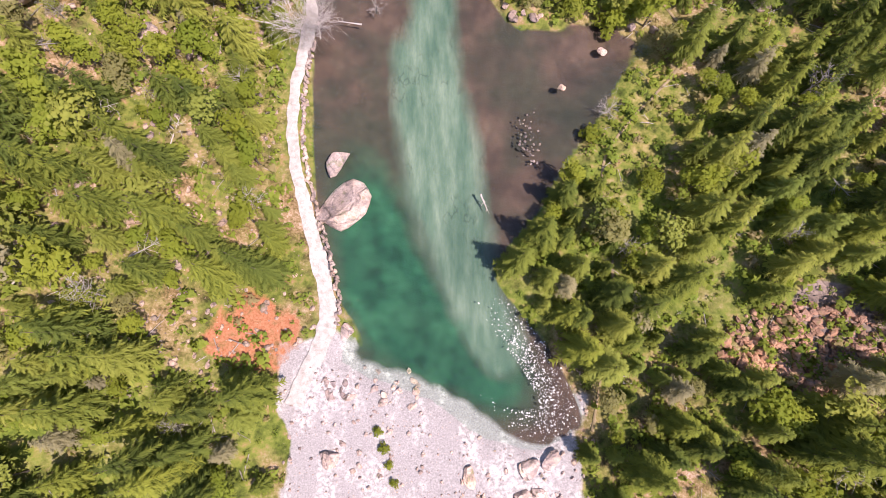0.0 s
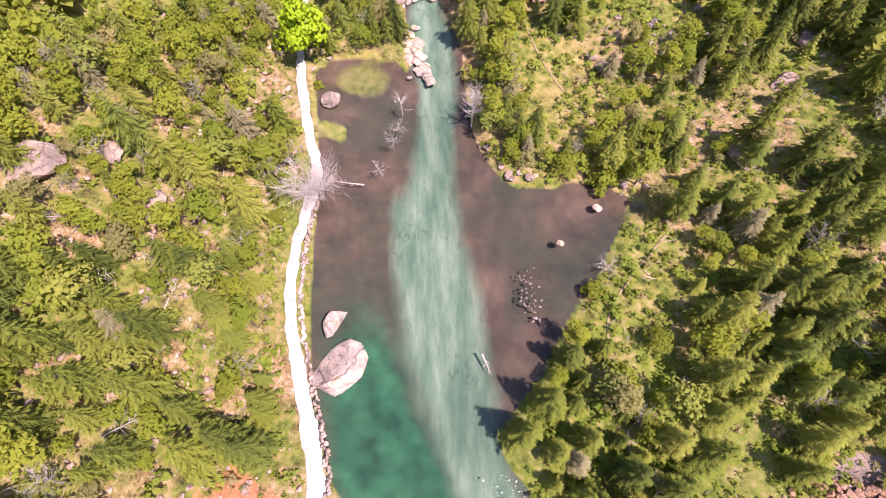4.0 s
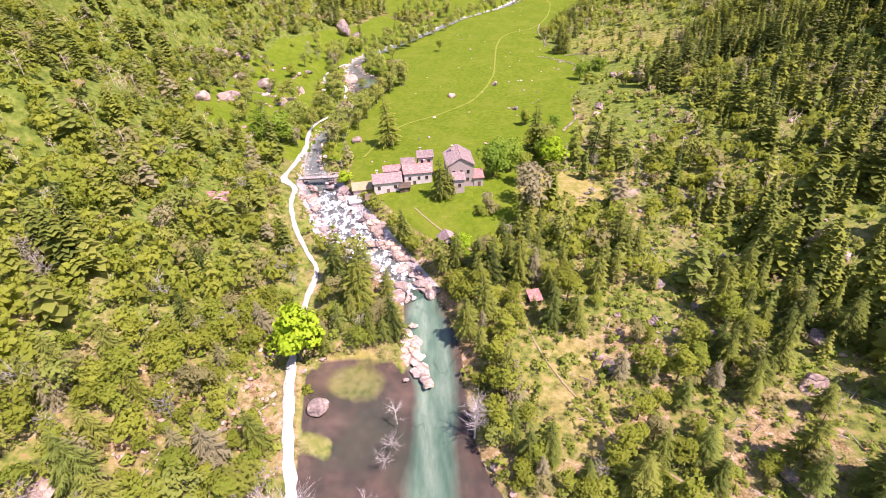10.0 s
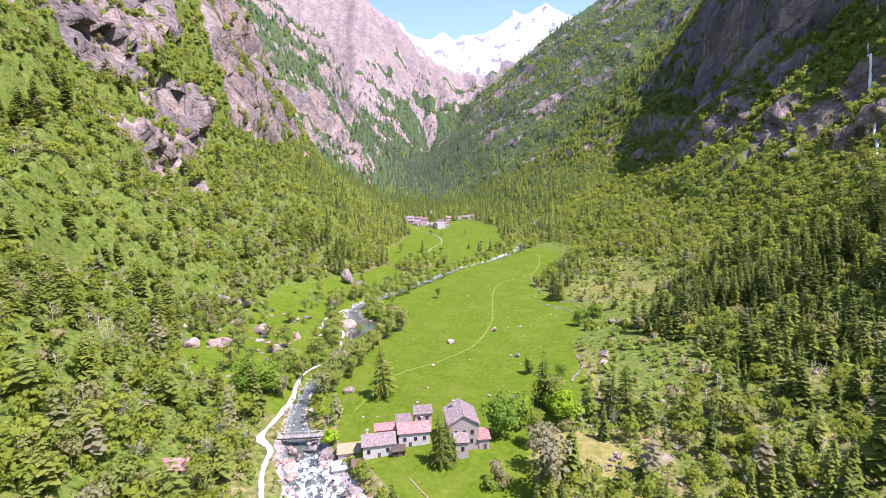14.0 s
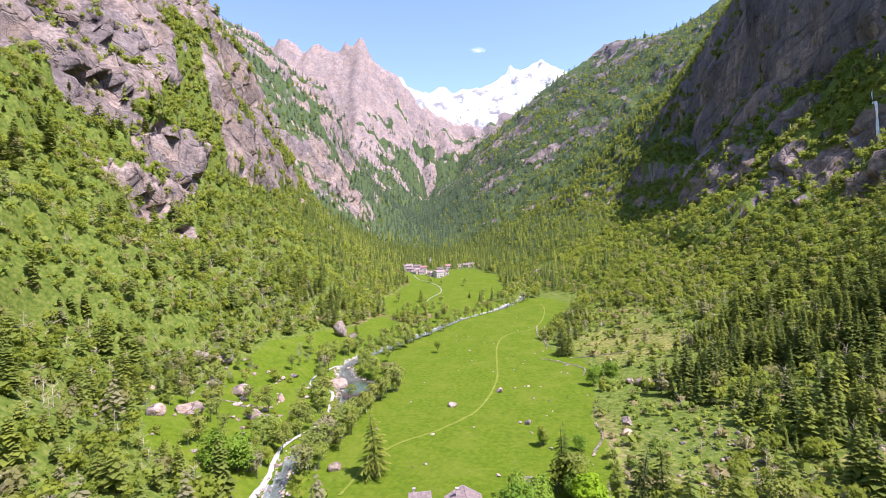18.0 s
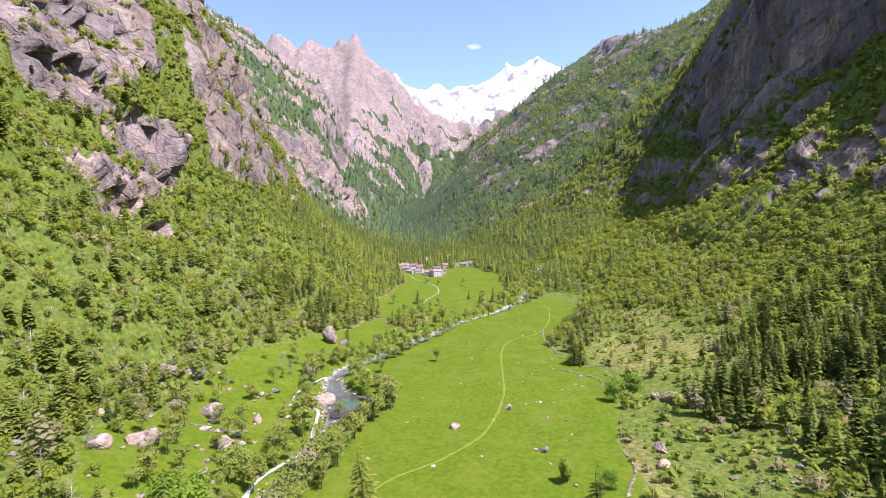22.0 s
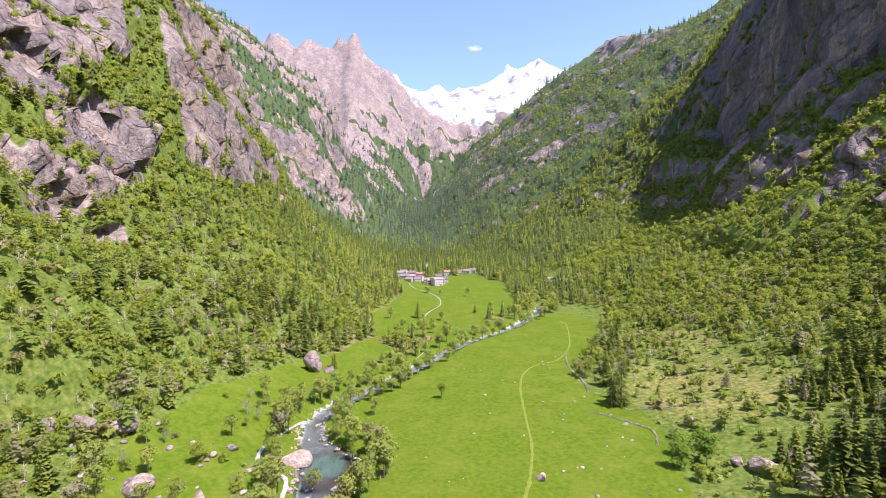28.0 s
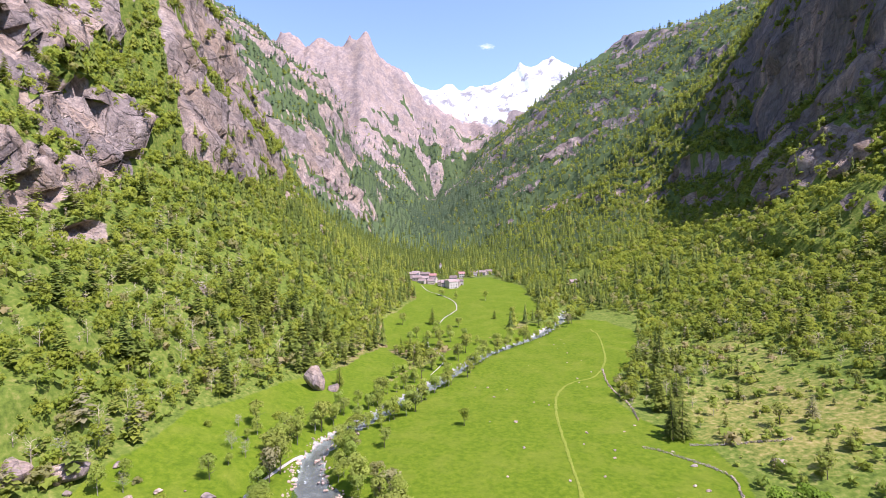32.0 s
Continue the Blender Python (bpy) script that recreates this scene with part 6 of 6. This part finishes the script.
def window(house, x, z, y, w=0.9, h=1.1, side="front", pane_mat=None):
    """A window in the wall that faces -y (front) or +x (side): frame, sill and pane, the pane set back."""
    m = Matrix.Translation((x, y, z)) if side == "front" else Matrix.Translation((y, x, z)) @ Matrix.Rotation(radians(90), 4, "Z")
    fr = box(-w / 2 - 0.1, -w / 2, -0.06, 0.05, -0.1, h + 0.1)
    for q in ((w / 2, w / 2 + 0.1, -0.06, 0.05, -0.1, h + 0.1), (-w / 2, w / 2, -0.06, 0.05, h, h + 0.1), (-w / 2 - 0.1, w / 2 + 0.1, -0.14, 0.05, -0.16, -0.1), (-0.03, 0.03, -0.04, 0.03, -0.1, h)):
        box(*q, fr)
    fr.transform(m)
    wob = part("window", fr, DARK_WOOD, house)
    pn = box(-w / 2, w / 2, -0.02, 0.02, -0.1, h)
    pn.transform(m)
    part("pane", pn, PANE, wob)


def house(name, x, y, turn, w, d, eave, rise, roof, wall, label, category="house", group="", ridge="x", windows=(), door=None, chimney=None, z=None, over=0.45, shed=False):
    """A house: w along its x, d along its y; its front faces -y. ridge: the axis along which the ridge runs; shed: one slope falling to the front."""
    base = min(floor_at(x + a, y + b) for a in (-w / 2, w / 2) for b in (-d / 2, d / 2)) if z is None else z
    root = tagged(new(name), label, category, group)
    root.matrix_basis = pose(x, y, base, 0, 0, turn)
    bm = box(-w / 2, w / 2, -d / 2, d / 2, -1.0, eave)
    hi = eave + rise
    def tri(pts):
        bm.faces.new([bm.verts.new(p_) for p_ in pts])
    if shed:
        tri([(-w / 2, d / 2, eave), (w / 2, d / 2, eave), (w / 2, d / 2, hi), (-w / 2, d / 2, hi)])
        tri([(-w / 2, -d / 2, eave), (-w / 2, d / 2, eave), (-w / 2, d / 2, hi)])
        tri([(w / 2, -d / 2, eave), (w / 2, d / 2, eave), (w / 2, d / 2, hi)])
    elif ridge == "x":
        tri([(-w / 2, -d / 2, eave), (-w / 2, d / 2, eave), (-w / 2, 0, hi)])
        tri([(w / 2, -d / 2, eave), (w / 2, d / 2, eave), (w / 2, 0, hi)])
    else:
        tri([(-w / 2, -d / 2, eave), (w / 2, -d / 2, eave), (0, -d / 2, hi)])
        tri([(-w / 2, d / 2, eave), (w / 2, d / 2, eave), (0, d / 2, hi)])
    part("wall", bm, wall, root)
    o = over
    if shed:
        k = rise / d * o
        part("roof", slab((-w / 2 - o, -d / 2 - o, eave - k), (w / 2 + o, -d / 2 - o, eave - k), (w / 2 + o, d / 2 + o, hi + k), (-w / 2 - o, d / 2 + o, hi + k), 0.2), roof, root)
    elif ridge == "x":
        k = rise / (d / 2) * o
        part("roof", slab((-w / 2 - o, -d / 2 - o, eave - k), (w / 2 + o, -d / 2 - o, eave - k), (w / 2 + o, 0, hi), (-w / 2 - o, 0, hi), 0.2), roof, root)
        part("roof", slab((w / 2 + o, d / 2 + o, eave - k), (-w / 2 - o, d / 2 + o, eave - k), (-w / 2 - o, 0, hi), (w / 2 + o, 0, hi), 0.2), roof, root)
    else:
        k = rise / (w / 2) * o
        part("roof", slab((-w / 2 - o, d / 2 + o, eave - k), (-w / 2 - o, -d / 2 - o, eave - k), (0, -d / 2 - o, hi), (0, d / 2 + o, hi), 0.2), roof, root)
        part("roof", slab((w / 2 + o, -d / 2 - o, eave - k), (w / 2 + o, d / 2 + o, eave - k), (0, d / 2 + o, hi), (0, -d / 2 - o, hi), 0.2), roof, root)
    for q in windows:
        window(root, q[0], q[1], -d / 2 if len(q) < 3 else w / 2, side="front" if len(q) < 3 else "side")
    if door is not None:
        dm = box(door - 0.55, door + 0.55, -d / 2 - 0.06, -d / 2 + 0.05, 0, 2.0)
        part("door", dm, DARK_WOOD, root)
    if chimney:
        cx, cy = chimney
        cb = box(cx - 0.35, cx + 0.35, cy - 0.35, cy + 0.35, eave, hi + 0.9)
        box(cx - 0.48, cx + 0.48, cy - 0.48, cy + 0.48, hi + 0.9, hi + 1.05, cb)
        part("chimney", cb, MASONRY, root)
    return root


house("farmhouse", 9.6, 194, 4, 9.8, 12.5, 9.6, 2.9, SLATE, MASONRY, "tall old stone farmhouse with a slab roof", ridge="y", windows=((-2.6, 6.3), (0.2, 6.3), (2.8, 6.3), (-2.4, 3.2), (2.6, 3.2), (-3, 6.0, 1), (2, 6.0, 1)), door=0.4, chimney=(-2.0, 3.5))
house("outbuilding", 9.0, 186.0, 4, 4.0, 4.2, 5.8, 1.3, SLATE, MASONRY, "narrow stone porch before the farmhouse", "building", shed=True, windows=((0.2, 3.0),))
house("lean_to", 16.6, 190.5, 4, 3.6, 5.0, 3.6, 1.0, RED_ROOF, MASONRY, "stone lean-to with a faded red tiled roof", "shed", shed=True, door=0.3)
house("stone_house", -6.6, 197.5, 6, 10.6, 7.2, 5.4, 1.9, RED_ROOF, PLASTER, "plastered house with a faded red tiled roof", windows=((-3.2, 2.6), (0.4, 2.6), (3.4, 2.6)), door=-1.4, chimney=(3.2, 1.2))
house("stone_house", -3.4, 204.5, 6, 6.0, 5.6, 8.0, 1.6, SLATE, MASONRY, "narrow three-storey stone house with a slab roof", windows=((-1.4, 5.6), (1.3, 5.6)), chimney=(-1.6, 0.8))
house("stone_house", -10.2, 203.0, 6, 5.0, 5.6, 6.4, 1.4, SLATE, MASONRY, "small stone house with a pinkish slab roof", windows=((0.4, 4.2),))
house("barn", -18.2, 193.0, 8, 10.6, 7.6, 4.8, 2.0, SLATE, PLASTER, "whitewashed barn with a broad slab roof", "barn", windows=((-3.4, 2.2), (2.8, 2.2)), door=0.0, chimney=(-3.6, 1.4))
house("stone_house", -16.6, 200.0, 8, 6.6, 4.6, 5.4, 1.2, RED_ROOF, MASONRY, "low stone house with a red tiled roof", windows=((-1.2, 3.0),))
house("shed", -28.6, 195.5, 8, 7.2, 4.4, 2.8, 0.9, EARTH, MASONRY, "long low shed with a brown roof", "shed", shed=True, door=1.0)
house("shed", -29.8, 189.8, 10, 6.4, 4.0, 2.3, 0.5, PLASTER, PLASTER, "flat pale annex with a light roof", "shed", shed=True)
house("shed", -24.6, 187.2, 8, 3.4, 2.6, 2.2, 0.5, DARK_WOOD, DARK_WOOD, "small dark timber shed", "shed", shed=True, door=0.0)
house("shed", -11.4, 189.6, 6, 4.0, 2.4, 2.1, 0.5, DARK_WOOD, DARK_WOOD, "dark timber lean-to against a house", "shed", shed=True, door=0.4)
house("hut", 3.2, 155.5, 14, 4.6, 4.4, 2.9, 1.6, SLATE, MASONRY, "small stone hut with a grey slab roof", "hut", ridge="y", door=0.3, windows=((-1.3, 1.2),))
house("hut", -75.8, 176.5, -4, 7.4, 5.2, 2.8, 1.8, RED_ROOF, MASONRY, "lone stone hut with a faded brownish red roof", "hut", windows=((-2.0, 1.0), (2.0, 1.0)), door=0.0)
house("shed", 27.0, 128.0, 10, 3.0, 3.2, 2.2, 0.8, RED_ROOF, DARK_WOOD, "little shed with a pink-red roof by the footpath", "shed", shed=True)
house("shed", 32.0, 222.0, 0, 5.0, 4.0, 2.6, 1.0, SLATE, MASONRY, "small stone shed behind leafy trees", "shed", door=0.5)

vr = random.Random(9)
for vx, vy, vw, vd, ve, mat, rf in ((-20, 878, 13, 10, 7, MASONRY, SLATE), (-10, 890, 12, 9, 6, MASONRY, SLATE), (-16, 905, 11, 9, 8, PLASTER, SLATE), (-2, 872, 10, 8, 5, MASONRY, SLATE), (3, 885, 9, 8, 6, PLASTER, SLATE), (12, 862, 8, 8, 5, MASONRY, SLATE),
                                    (24, 846, 12, 9, 8, PLASTER, SLATE), (33, 852, 10, 8, 6, MASONRY, SLATE), (22, 858, 9, 8, 6, MASONRY, SLATE), (47, 940, 10, 8, 6, PLASTER, RED_ROOF), (80, 960, 14, 8, 5, MASONRY, SLATE), (92, 968, 10, 8, 5, MASONRY, SLATE),
                                    (185, 825, 12, 8, 5, MASONRY, SLATE), (196, 812, 9, 7, 4, MASONRY, SLATE),
                                    (-28, 892, 12, 9, 8, MASONRY, SLATE), (-22, 902, 11, 9, 9, PLASTER, SLATE), (-8, 902, 11, 9, 10, MASONRY, SLATE), (-13, 866, 9, 8, 5, MASONRY, SLATE), (2, 898, 10, 8, 9, MASONRY, RED_ROOF), (27, 838, 13, 9, 9, PLASTER, SLATE), (16, 850, 8, 7, 6, MASONRY, SLATE),
                                    (38, 862, 9, 7, 6, PLASTER, SLATE), (30, 866, 10, 8, 10, PLASTER, SLATE), (66, 950, 9, 7, 5, PLASTER, SLATE), (178, 790, 9, 7, 4, MASONRY, SLATE)):
    house("village_house", vx, vy, vr.uniform(-25, 25), vw, vd, ve, 2.6, rf, mat, "village house of pale stone under a low roof" if mat is MASONRY else "plastered village house under a low roof", "house", "houses of the village",
          windows=tuple((q, zz) for q in (-vw * 0.3, 0, vw * 0.3) for zz in ((1.0, 4.0) if ve > 5.5 else (1.2,))), door=vw * 0.15, chimney=(vw * 0.25, 0.8))
tower = tagged(new("chapel_tower"), "slender white chapel tower above the village", "tower")
tower.matrix_basis = pose(16, 985, floor_at(16, 985), 0, 0, 12)
part("shaft", box(-2, 2, -2, 2, -1, 15), PLASTER, tower)
bm = bmesh.new()
bmesh.ops.create_cone(bm, segments=4, radius1=3.2, radius2=0.05, depth=4.0, matrix=Matrix.Translation((0, 0, 17)) @ Matrix.Rotation(radians(45), 4, "Z"))
part("roof", bm, SLATE, tower)

# the footbridge
bridge = tagged(new("bridge"), "short plank bridge with stone piers over the stream", "bridge")
bridge.matrix_basis = pose(-47.5, 206.5, 0, 0, 0, 2)
for i in range(34):
    bx = -8.2 + i * 0.49
    part("plank", box(bx, bx + 0.44, -1.2, 1.2, 8.05, 8.2), GREY_WOOD, bridge)
for sy_ in (-0.9, 0.9):
    part("beam", box(-8.2, 8.4, sy_ - 0.2, sy_ + 0.2, 7.55, 8.05), DARK_WOOD, bridge)
for sx_ in (-7.6, 7.2):
    part("pier", box(sx_ - 0.9, sx_ + 0.9, -1.8, 1.8, 3.0, 7.55), MASONRY, bridge)
for sy_ in (-1.15, 1.15):
    part("rail", box(-8.2, 8.4, sy_ - 0.06, sy_ + 0.06, 9.1, 9.25), GREY_WOOD, bridge)
    for i in range(8):
        bx = -8.0 + i * 2.33
        part("post", box(bx - 0.08, bx + 0.08, sy_ - 0.08, sy_ + 0.08, 8.2, 9.1), GREY_WOOD, bridge)

# ---- single trees ----
tr = np.random.default_rng(51)
KINDS["maple"] = [tree_thing("maple", leafy_crown(tr, 13.0, 5.9, 1500, 0.62, 12, 0.1), limbs(tr, 13.0, 5.5, 10, 0.3), BRIGHT_LEAF, "round bright yellow-green maple beside the track", "tree", "")]
KINDS["bush"] = [tree_thing("bush", leafy_crown(tr, 4.2, 3.2, 420, 0.5, 7, 0.06), limbs(tr, 3.4, 2.4, 7, 0.09), LEAF, "dense rounded green bush on the bank", "bush", "bushes on the banks")]
KINDS["thin"] = [tree_thing("thin_tree", leafy_crown(tr, 13.0, 4.2, 420, 0.55, 10, 0.2), limbs(tr, 13.0, 4.2, 14, 0.2, 3), OLIVE_LEAF, "open-crowned tree just coming into leaf", "tree", "trees just coming into leaf")]
KINDS["alder"] = [tree_thing("alder", leafy_crown(tr, h, w, 620, 0.42, 9, 0.16), limbs(tr, h, w, 7, 0.11), ALDER_LEAF, "feathery light green alder beside the stream", "tree", "alders along the stream", GREY_WOOD) for h, w in ((10.0, 3.4), (12.0, 3.7), (8.5, 3.3))]
KINDS["round"] = [tree_thing("round_tree", leafy_crown(tr, 12.0, 5.2, 1700, 0.46, 14, 0.10), limbs(tr, 12.0, 5.0, 10, 0.28), FRESH_LEAF, "dense round-crowned green tree at the meadow", "tree", "round trees at the meadow") for _ in range(2)]
KINDS["bare"] = [tree_thing("thin_tree", leafy_crown(tr, 9.0, 3.4, 110, 0.34, 8, 0.25), limbs(tr, 9.5, 3.6, 26, 0.13, 6), OLIVE_LEAF, "nearly leafless grey tree with fine twigs", "tree", "trees just coming into leaf", GREY_WOOD) for _ in range(2)]
for ks in ("maple", "bush", "thin", "bare", "alder", "round"):
    for o in KINDS[ks]:
        used[id(o)] = False
x6, y6, r6 = scatter(-98, 108, -58, 200, 11.5, 181)
ok6, _ = wooded(x6, y6, r6, 0.34)
for i in np.flatnonzero(ok6):
    if r6.uniform() < (0.62 if x6[i] < 0 else 0.42):
        plant("bare" if r6.uniform() < 0.6 else "thin", float(x6[i]), float(y6[i]), float(r6.uniform(0.6, 1.1)), r6)
plant("maple", -37.2, 112.6, 1.36, tr)
for bx, by, s in ((7.5, 151, 0.55), (-36, 202, 0.5), (49, 204, 1.0)):
    mp = plant("maple", bx, by, s, tr)
    mp["label"] = "bright yellow-green broadleaf tree in fresh leaf"
for bx, by, s in ((-19.5, 238, 1.4), (2.4, 182, 1.12), (5.2, 184, 0.85), (101, 400, 1.45), (96, 398, 1.0), (30.7, 119, 1.05), (36, 117, 0.9), (13.8, 86, 0.95), (17, 80, 0.7), (72, 207, 1.15), (66, 209, 1.1), (44, 219, 1.25), (58, 143, 0.9), (12, 141, 0.8), (-57, 470, 0.9), (150, 520, 1.0), (120, 440, 0.8), (128, 452, 0.7), (112, 430, 0.6)):
    plant("spruce", bx, by, s, tr)
for bx, by, s in ((34, 188, 1.3), (46, 213, 1.4), (97, 322, 0.6), (46, 255, 0.85), (9, 420, 0.8), (-22, 116, 0.9), (-18, 121, 0.8), (-30, 124, 0.8), (-80, 283, 0.65), (-63, 287, 0.7), (-90, 250, 0.7), (-70, 262, 0.6),
                   (42, 218, 1.1), (60, 213, 0.9), (-100, 300, 0.8), (-86, 340, 0.9), (-112, 290, 0.9), (-62, 250, 0.8), (-40, 270, 0.7), (-36, 290, 0.8), (-30, 318, 0.9), (-24, 338, 0.8), (-31, 355, 0.7), (-26, 372, 0.8), (-38, 395, 0.8), (-24, 430, 0.8), (60, 560, 0.7)):
    plant("leafy", bx, by, s, tr)
for bx, by, s in ((-105, 312, 0.9), (-99, 330, 0.8), (-112, 322, 0.9), (-90, 310, 0.7), (-84, 262, 0.7), (-96, 286, 0.8), (-106, 280, 0.7), (-60, 262, 0.8), (-60, 330, 0.7), (-46, 300, 0.8), (-63, 240, 0.8), (-34, 278, 0.8), (-22, 345, 0.8), (-19, 360, 0.7), (32, 164, 1.5), (34, 176, 1.3), (47, 214, 1.2), (-33, 300, 0.8), (-28, 325, 0.75), (-37, 262, 0.8), (-62, 300, 0.7), (-92, 270, 0.8), (18, 172, 0.6), (-26, 400, 0.7), (-14, 440, 0.8), (6, 478, 0.7), (-42, 330, 0.7), (20, 510, 0.7), (50, 552, 0.7)):
    plant("thin", bx, by, s, tr)
for k in np.repeat(np.arange(len(RIVER_SMOOTH)), 2):
    bx, by, bw = RIVER_SMOOTH[k][0], RIVER_SMOOTH[k][1], RIVER_SMOOTH[k][2]
    if 236 < by < 640:
        for sd in (-1, 1):
            if tr.uniform() < (0.95 if sd > 0 else 0.75):
                plant("thin" if tr.uniform() < 0.25 else "alder", float(bx + sd * (bw / 2 + tr.uniform(2.5, 9) + 2)), float(by + tr.uniform(-5, 5)), float(tr.uniform(0.6, 1.25)), tr)
for bx, by, s in ((23, 195, 1.25), (31, 201, 1.15), (27, 208, 0.95), (95, 333, 0.85), (106, 335, 0.95), (101, 342, 0.75), (46, 213, 0.9), (-69, 238, 1.2), (-76, 236, 1.15), (60, 250, 0.55), (47, 256, 0.5)):
    plant("round", bx, by, s, tr)
# single trees in the upper meadow and the pasture
for k in range(46):
    bx, by = tr.uniform(-30, 115), tr.uniform(565, 800)
    if min(edge_distance(np.array([bx]), np.array([by]), FAR_MEADOW)[0], line_distance(np.array([bx]), np.array([by]), RIVER_LINE)[0][0] - 9) > 0 and (by < 640 or k % 3 == 0):
        plant(str(tr.choice(["alder", "thin", "alder", "spruce"])), bx, by, float(tr.uniform(0.6, 1.1)), tr)
for k in range(60):
    bx, by = tr.uniform(-125, -62), tr.uniform(240, 420)
    if edge_distance(np.array([bx]), np.array([by]), LEFT_MEADOW)[0] > -14 and line_distance(np.array([bx]), np.array([by]), TRACK_LINE)[0][0] > 5:
        plant(str(tr.choice(["alder", "thin", "bush", "bare"])), bx, by, float(tr.uniform(0.5, 0.95)), tr)
# scattered growth on the dry pasture
for k in range(90):
    bx, by = tr.uniform(108, 200), tr.uniform(340, 560)
    if edge_distance(np.array([bx]), np.array([by]), MEADOW_EDGE)[0] < -4:
        plant(str(tr.choice(["spruce", "alder", "bush", "bush", "thin", "larch"])), bx, by, float(tr.uniform(0.35, 0.8)), tr)
for bx, by, s in ((36, 68, 1.2), (38.5, 71, 1.3), (31, 73, 1.0), (27.5, 72, 1.1), (15.5, 76, 1.0), (18.5, 75, 0.9), (-15, -21, 0.35), (-14, -24, 0.3), (-16, -18, 0.35), (-13, -27, 0.3), (-23, 30.5, 0.5), (16, 170, 0.9), (20, 172, 1.0), (-34, 103, 0.5), (29, 41, 0.8), (86, 177, 0.9), (95, 181, 1.2), (100, 179, 1.3), (83, 160, 1.2), (106, 177, 1.1), (76, 168, 1.1)):
    plant("bush", bx, by, s, tr)


def bare_tree(name, x, y, tall, wide, count, twigs, label, lean=(0, 0, 0), thick=0.16, z=None):
    root = tagged(new(name), label, "dead tree")
    v, f = limbs(tr, tall, wide, count, thick, twigs)
    as_object("trunk", (v, f), GREY_WOOD, root)
    root.matrix_basis = pose(x, y, floor_at(x, y) - 0.1 if z is None else z, *lean)
    return root


bare_tree("bare_tree", -33.0, 66.5, 9.5, 7.5, 46, 13, "leafless pinkish grey tree leaning over the track", (0, 8, 0), 0.14)
bare_tree("bare_tree", -30.0, 67.5, 8.0, 6.5, 36, 11, "leafless pinkish grey tree at the water's edge", (-6, 14, 40), 0.12)
bare_tree("dead_spruce", 6.2, 87.5, 15.0, 4.0, 60, 3, "tall dead spruce with bleached branches on the shore", (0, 2, 0), 0.18)
bare_tree("dead_spruce", 7.6, 92.0, 12.0, 3.4, 46, 3, "dead spruce with bare grey branches", (4, -3, 0), 0.15)
for sx_, sy_, h, l in ((-13.6, 82, 7.5, 6), (-11.4, 93, 7.0, -5), (-17.2, 74.5, 4.5, 12), (-12.6, 87, 5.0, 8)):
    bare_tree("snag", sx_, sy_, h, 3.2, 16, 4, "bleached dead snag standing in the water", (l, l / 2, 0), 0.13, z=-1.2)
bare_tree("fallen_snag", -20.5, 70.6, 8.0, 1.6, 6, 2, "bleached dead trunk lying in the shallow water", (0, 82, 175), 0.16, z=0.05)
bare_tree("drift_log", 5.2, 28.6, 5.0, 1.2, 8, 1, "drift log with stubs on the shoal", (88, 0, 18), 0.2, z=-0.05)
bare_tree("bare_tree", 33.5, 45.5, 5.0, 3.6, 22, 7, "grey leafless bush on the bay's shore", (0, -12, 0), 0.1)
for sx_, sy_, h, turn in ((-58, 33, 9, 20), (-56, 36, 8, 160), (-70, 40, 11, 95), (-78, 52, 10, 80), (-60, 14, 9, 110), (-52, -18, 8, 60), (-74, 8, 10, 130), (52, 24, 9, 60), (74, 30, 10, 20), (60, -20, 9, 140)):
    bare_tree("fallen_tree", sx_, sy_, h, 2.4, 12, 4, "fallen grey trunk with broken branches in the undergrowth", (78, 0, turn), 0.15, z=floor_at(sx_, sy_) + 0.9)

# broken branches on the forest floor
r7 = np.random.default_rng(191)
x7, y7 = np.concatenate([r7.uniform(-92, -38, 420), r7.uniform(30, 105, 300)]), r7.uniform(-45, 150, 720)
keep = open_ground(x7, y7)
z7, sticks = height(x7, y7), []
for i in np.flatnonzero(keep):
    a7, L7 = r7.uniform(0, 6.283), r7.uniform(1.0, 4.5)
    e7 = np.array([math.cos(a7), math.sin(a7), r7.uniform(0.0, 0.25)]) * L7
    o7 = np.array([x7[i], y7[i], z7[i] + 0.25])
    sticks.append(tube([o7, o7 + e7 * 0.5 + [0, 0, 0.12], o7 + e7], [0.09, 0.07, 0.03], 3))
    for q in range(4):
        p7 = o7 + e7 * r7.uniform(0.3, 0.9)
        sticks.append(tube([p7, p7 + r7.normal(0, 0.4, 3) * [1, 1, 0.4] + e7 * 0.12], [0.05, 0.02], 3))
tagged(new("brushwood", grid_mesh("brushwood", *weld(sticks), GREY_WOOD, False)), "bleached broken branches littering the forest floor", "brushwood", kind="stuff")

# the thin waterfall on the right-hand wall, and the one small cloud
ribbon("waterfall", smooth_line([(454, 536), (440, 515), (427, 498), (400, 462), (375, 432), (351, 408)], 6), 1.8, 2.6, FALLS, "thin white waterfall below the dark cliff", "waterfall", ragged=0.7)
cl = new("cloud", bpy.data.meshes.new("cloud"))
bm = bmesh.new()
bmesh.ops.create_grid(bm, x_segments=4, y_segments=2, size=1.0)
bm.to_mesh(cl.data), bm.free()
cl.data.materials.append(CLOUD)
cl.matrix_basis = pose(536, 4400, 1710, 66, 0, -7) @ Matrix.Diagonal((130, 75, 1, 1))
tagged(cl, "small thin white cloud in the blue sky", "cloud", kind="structure")
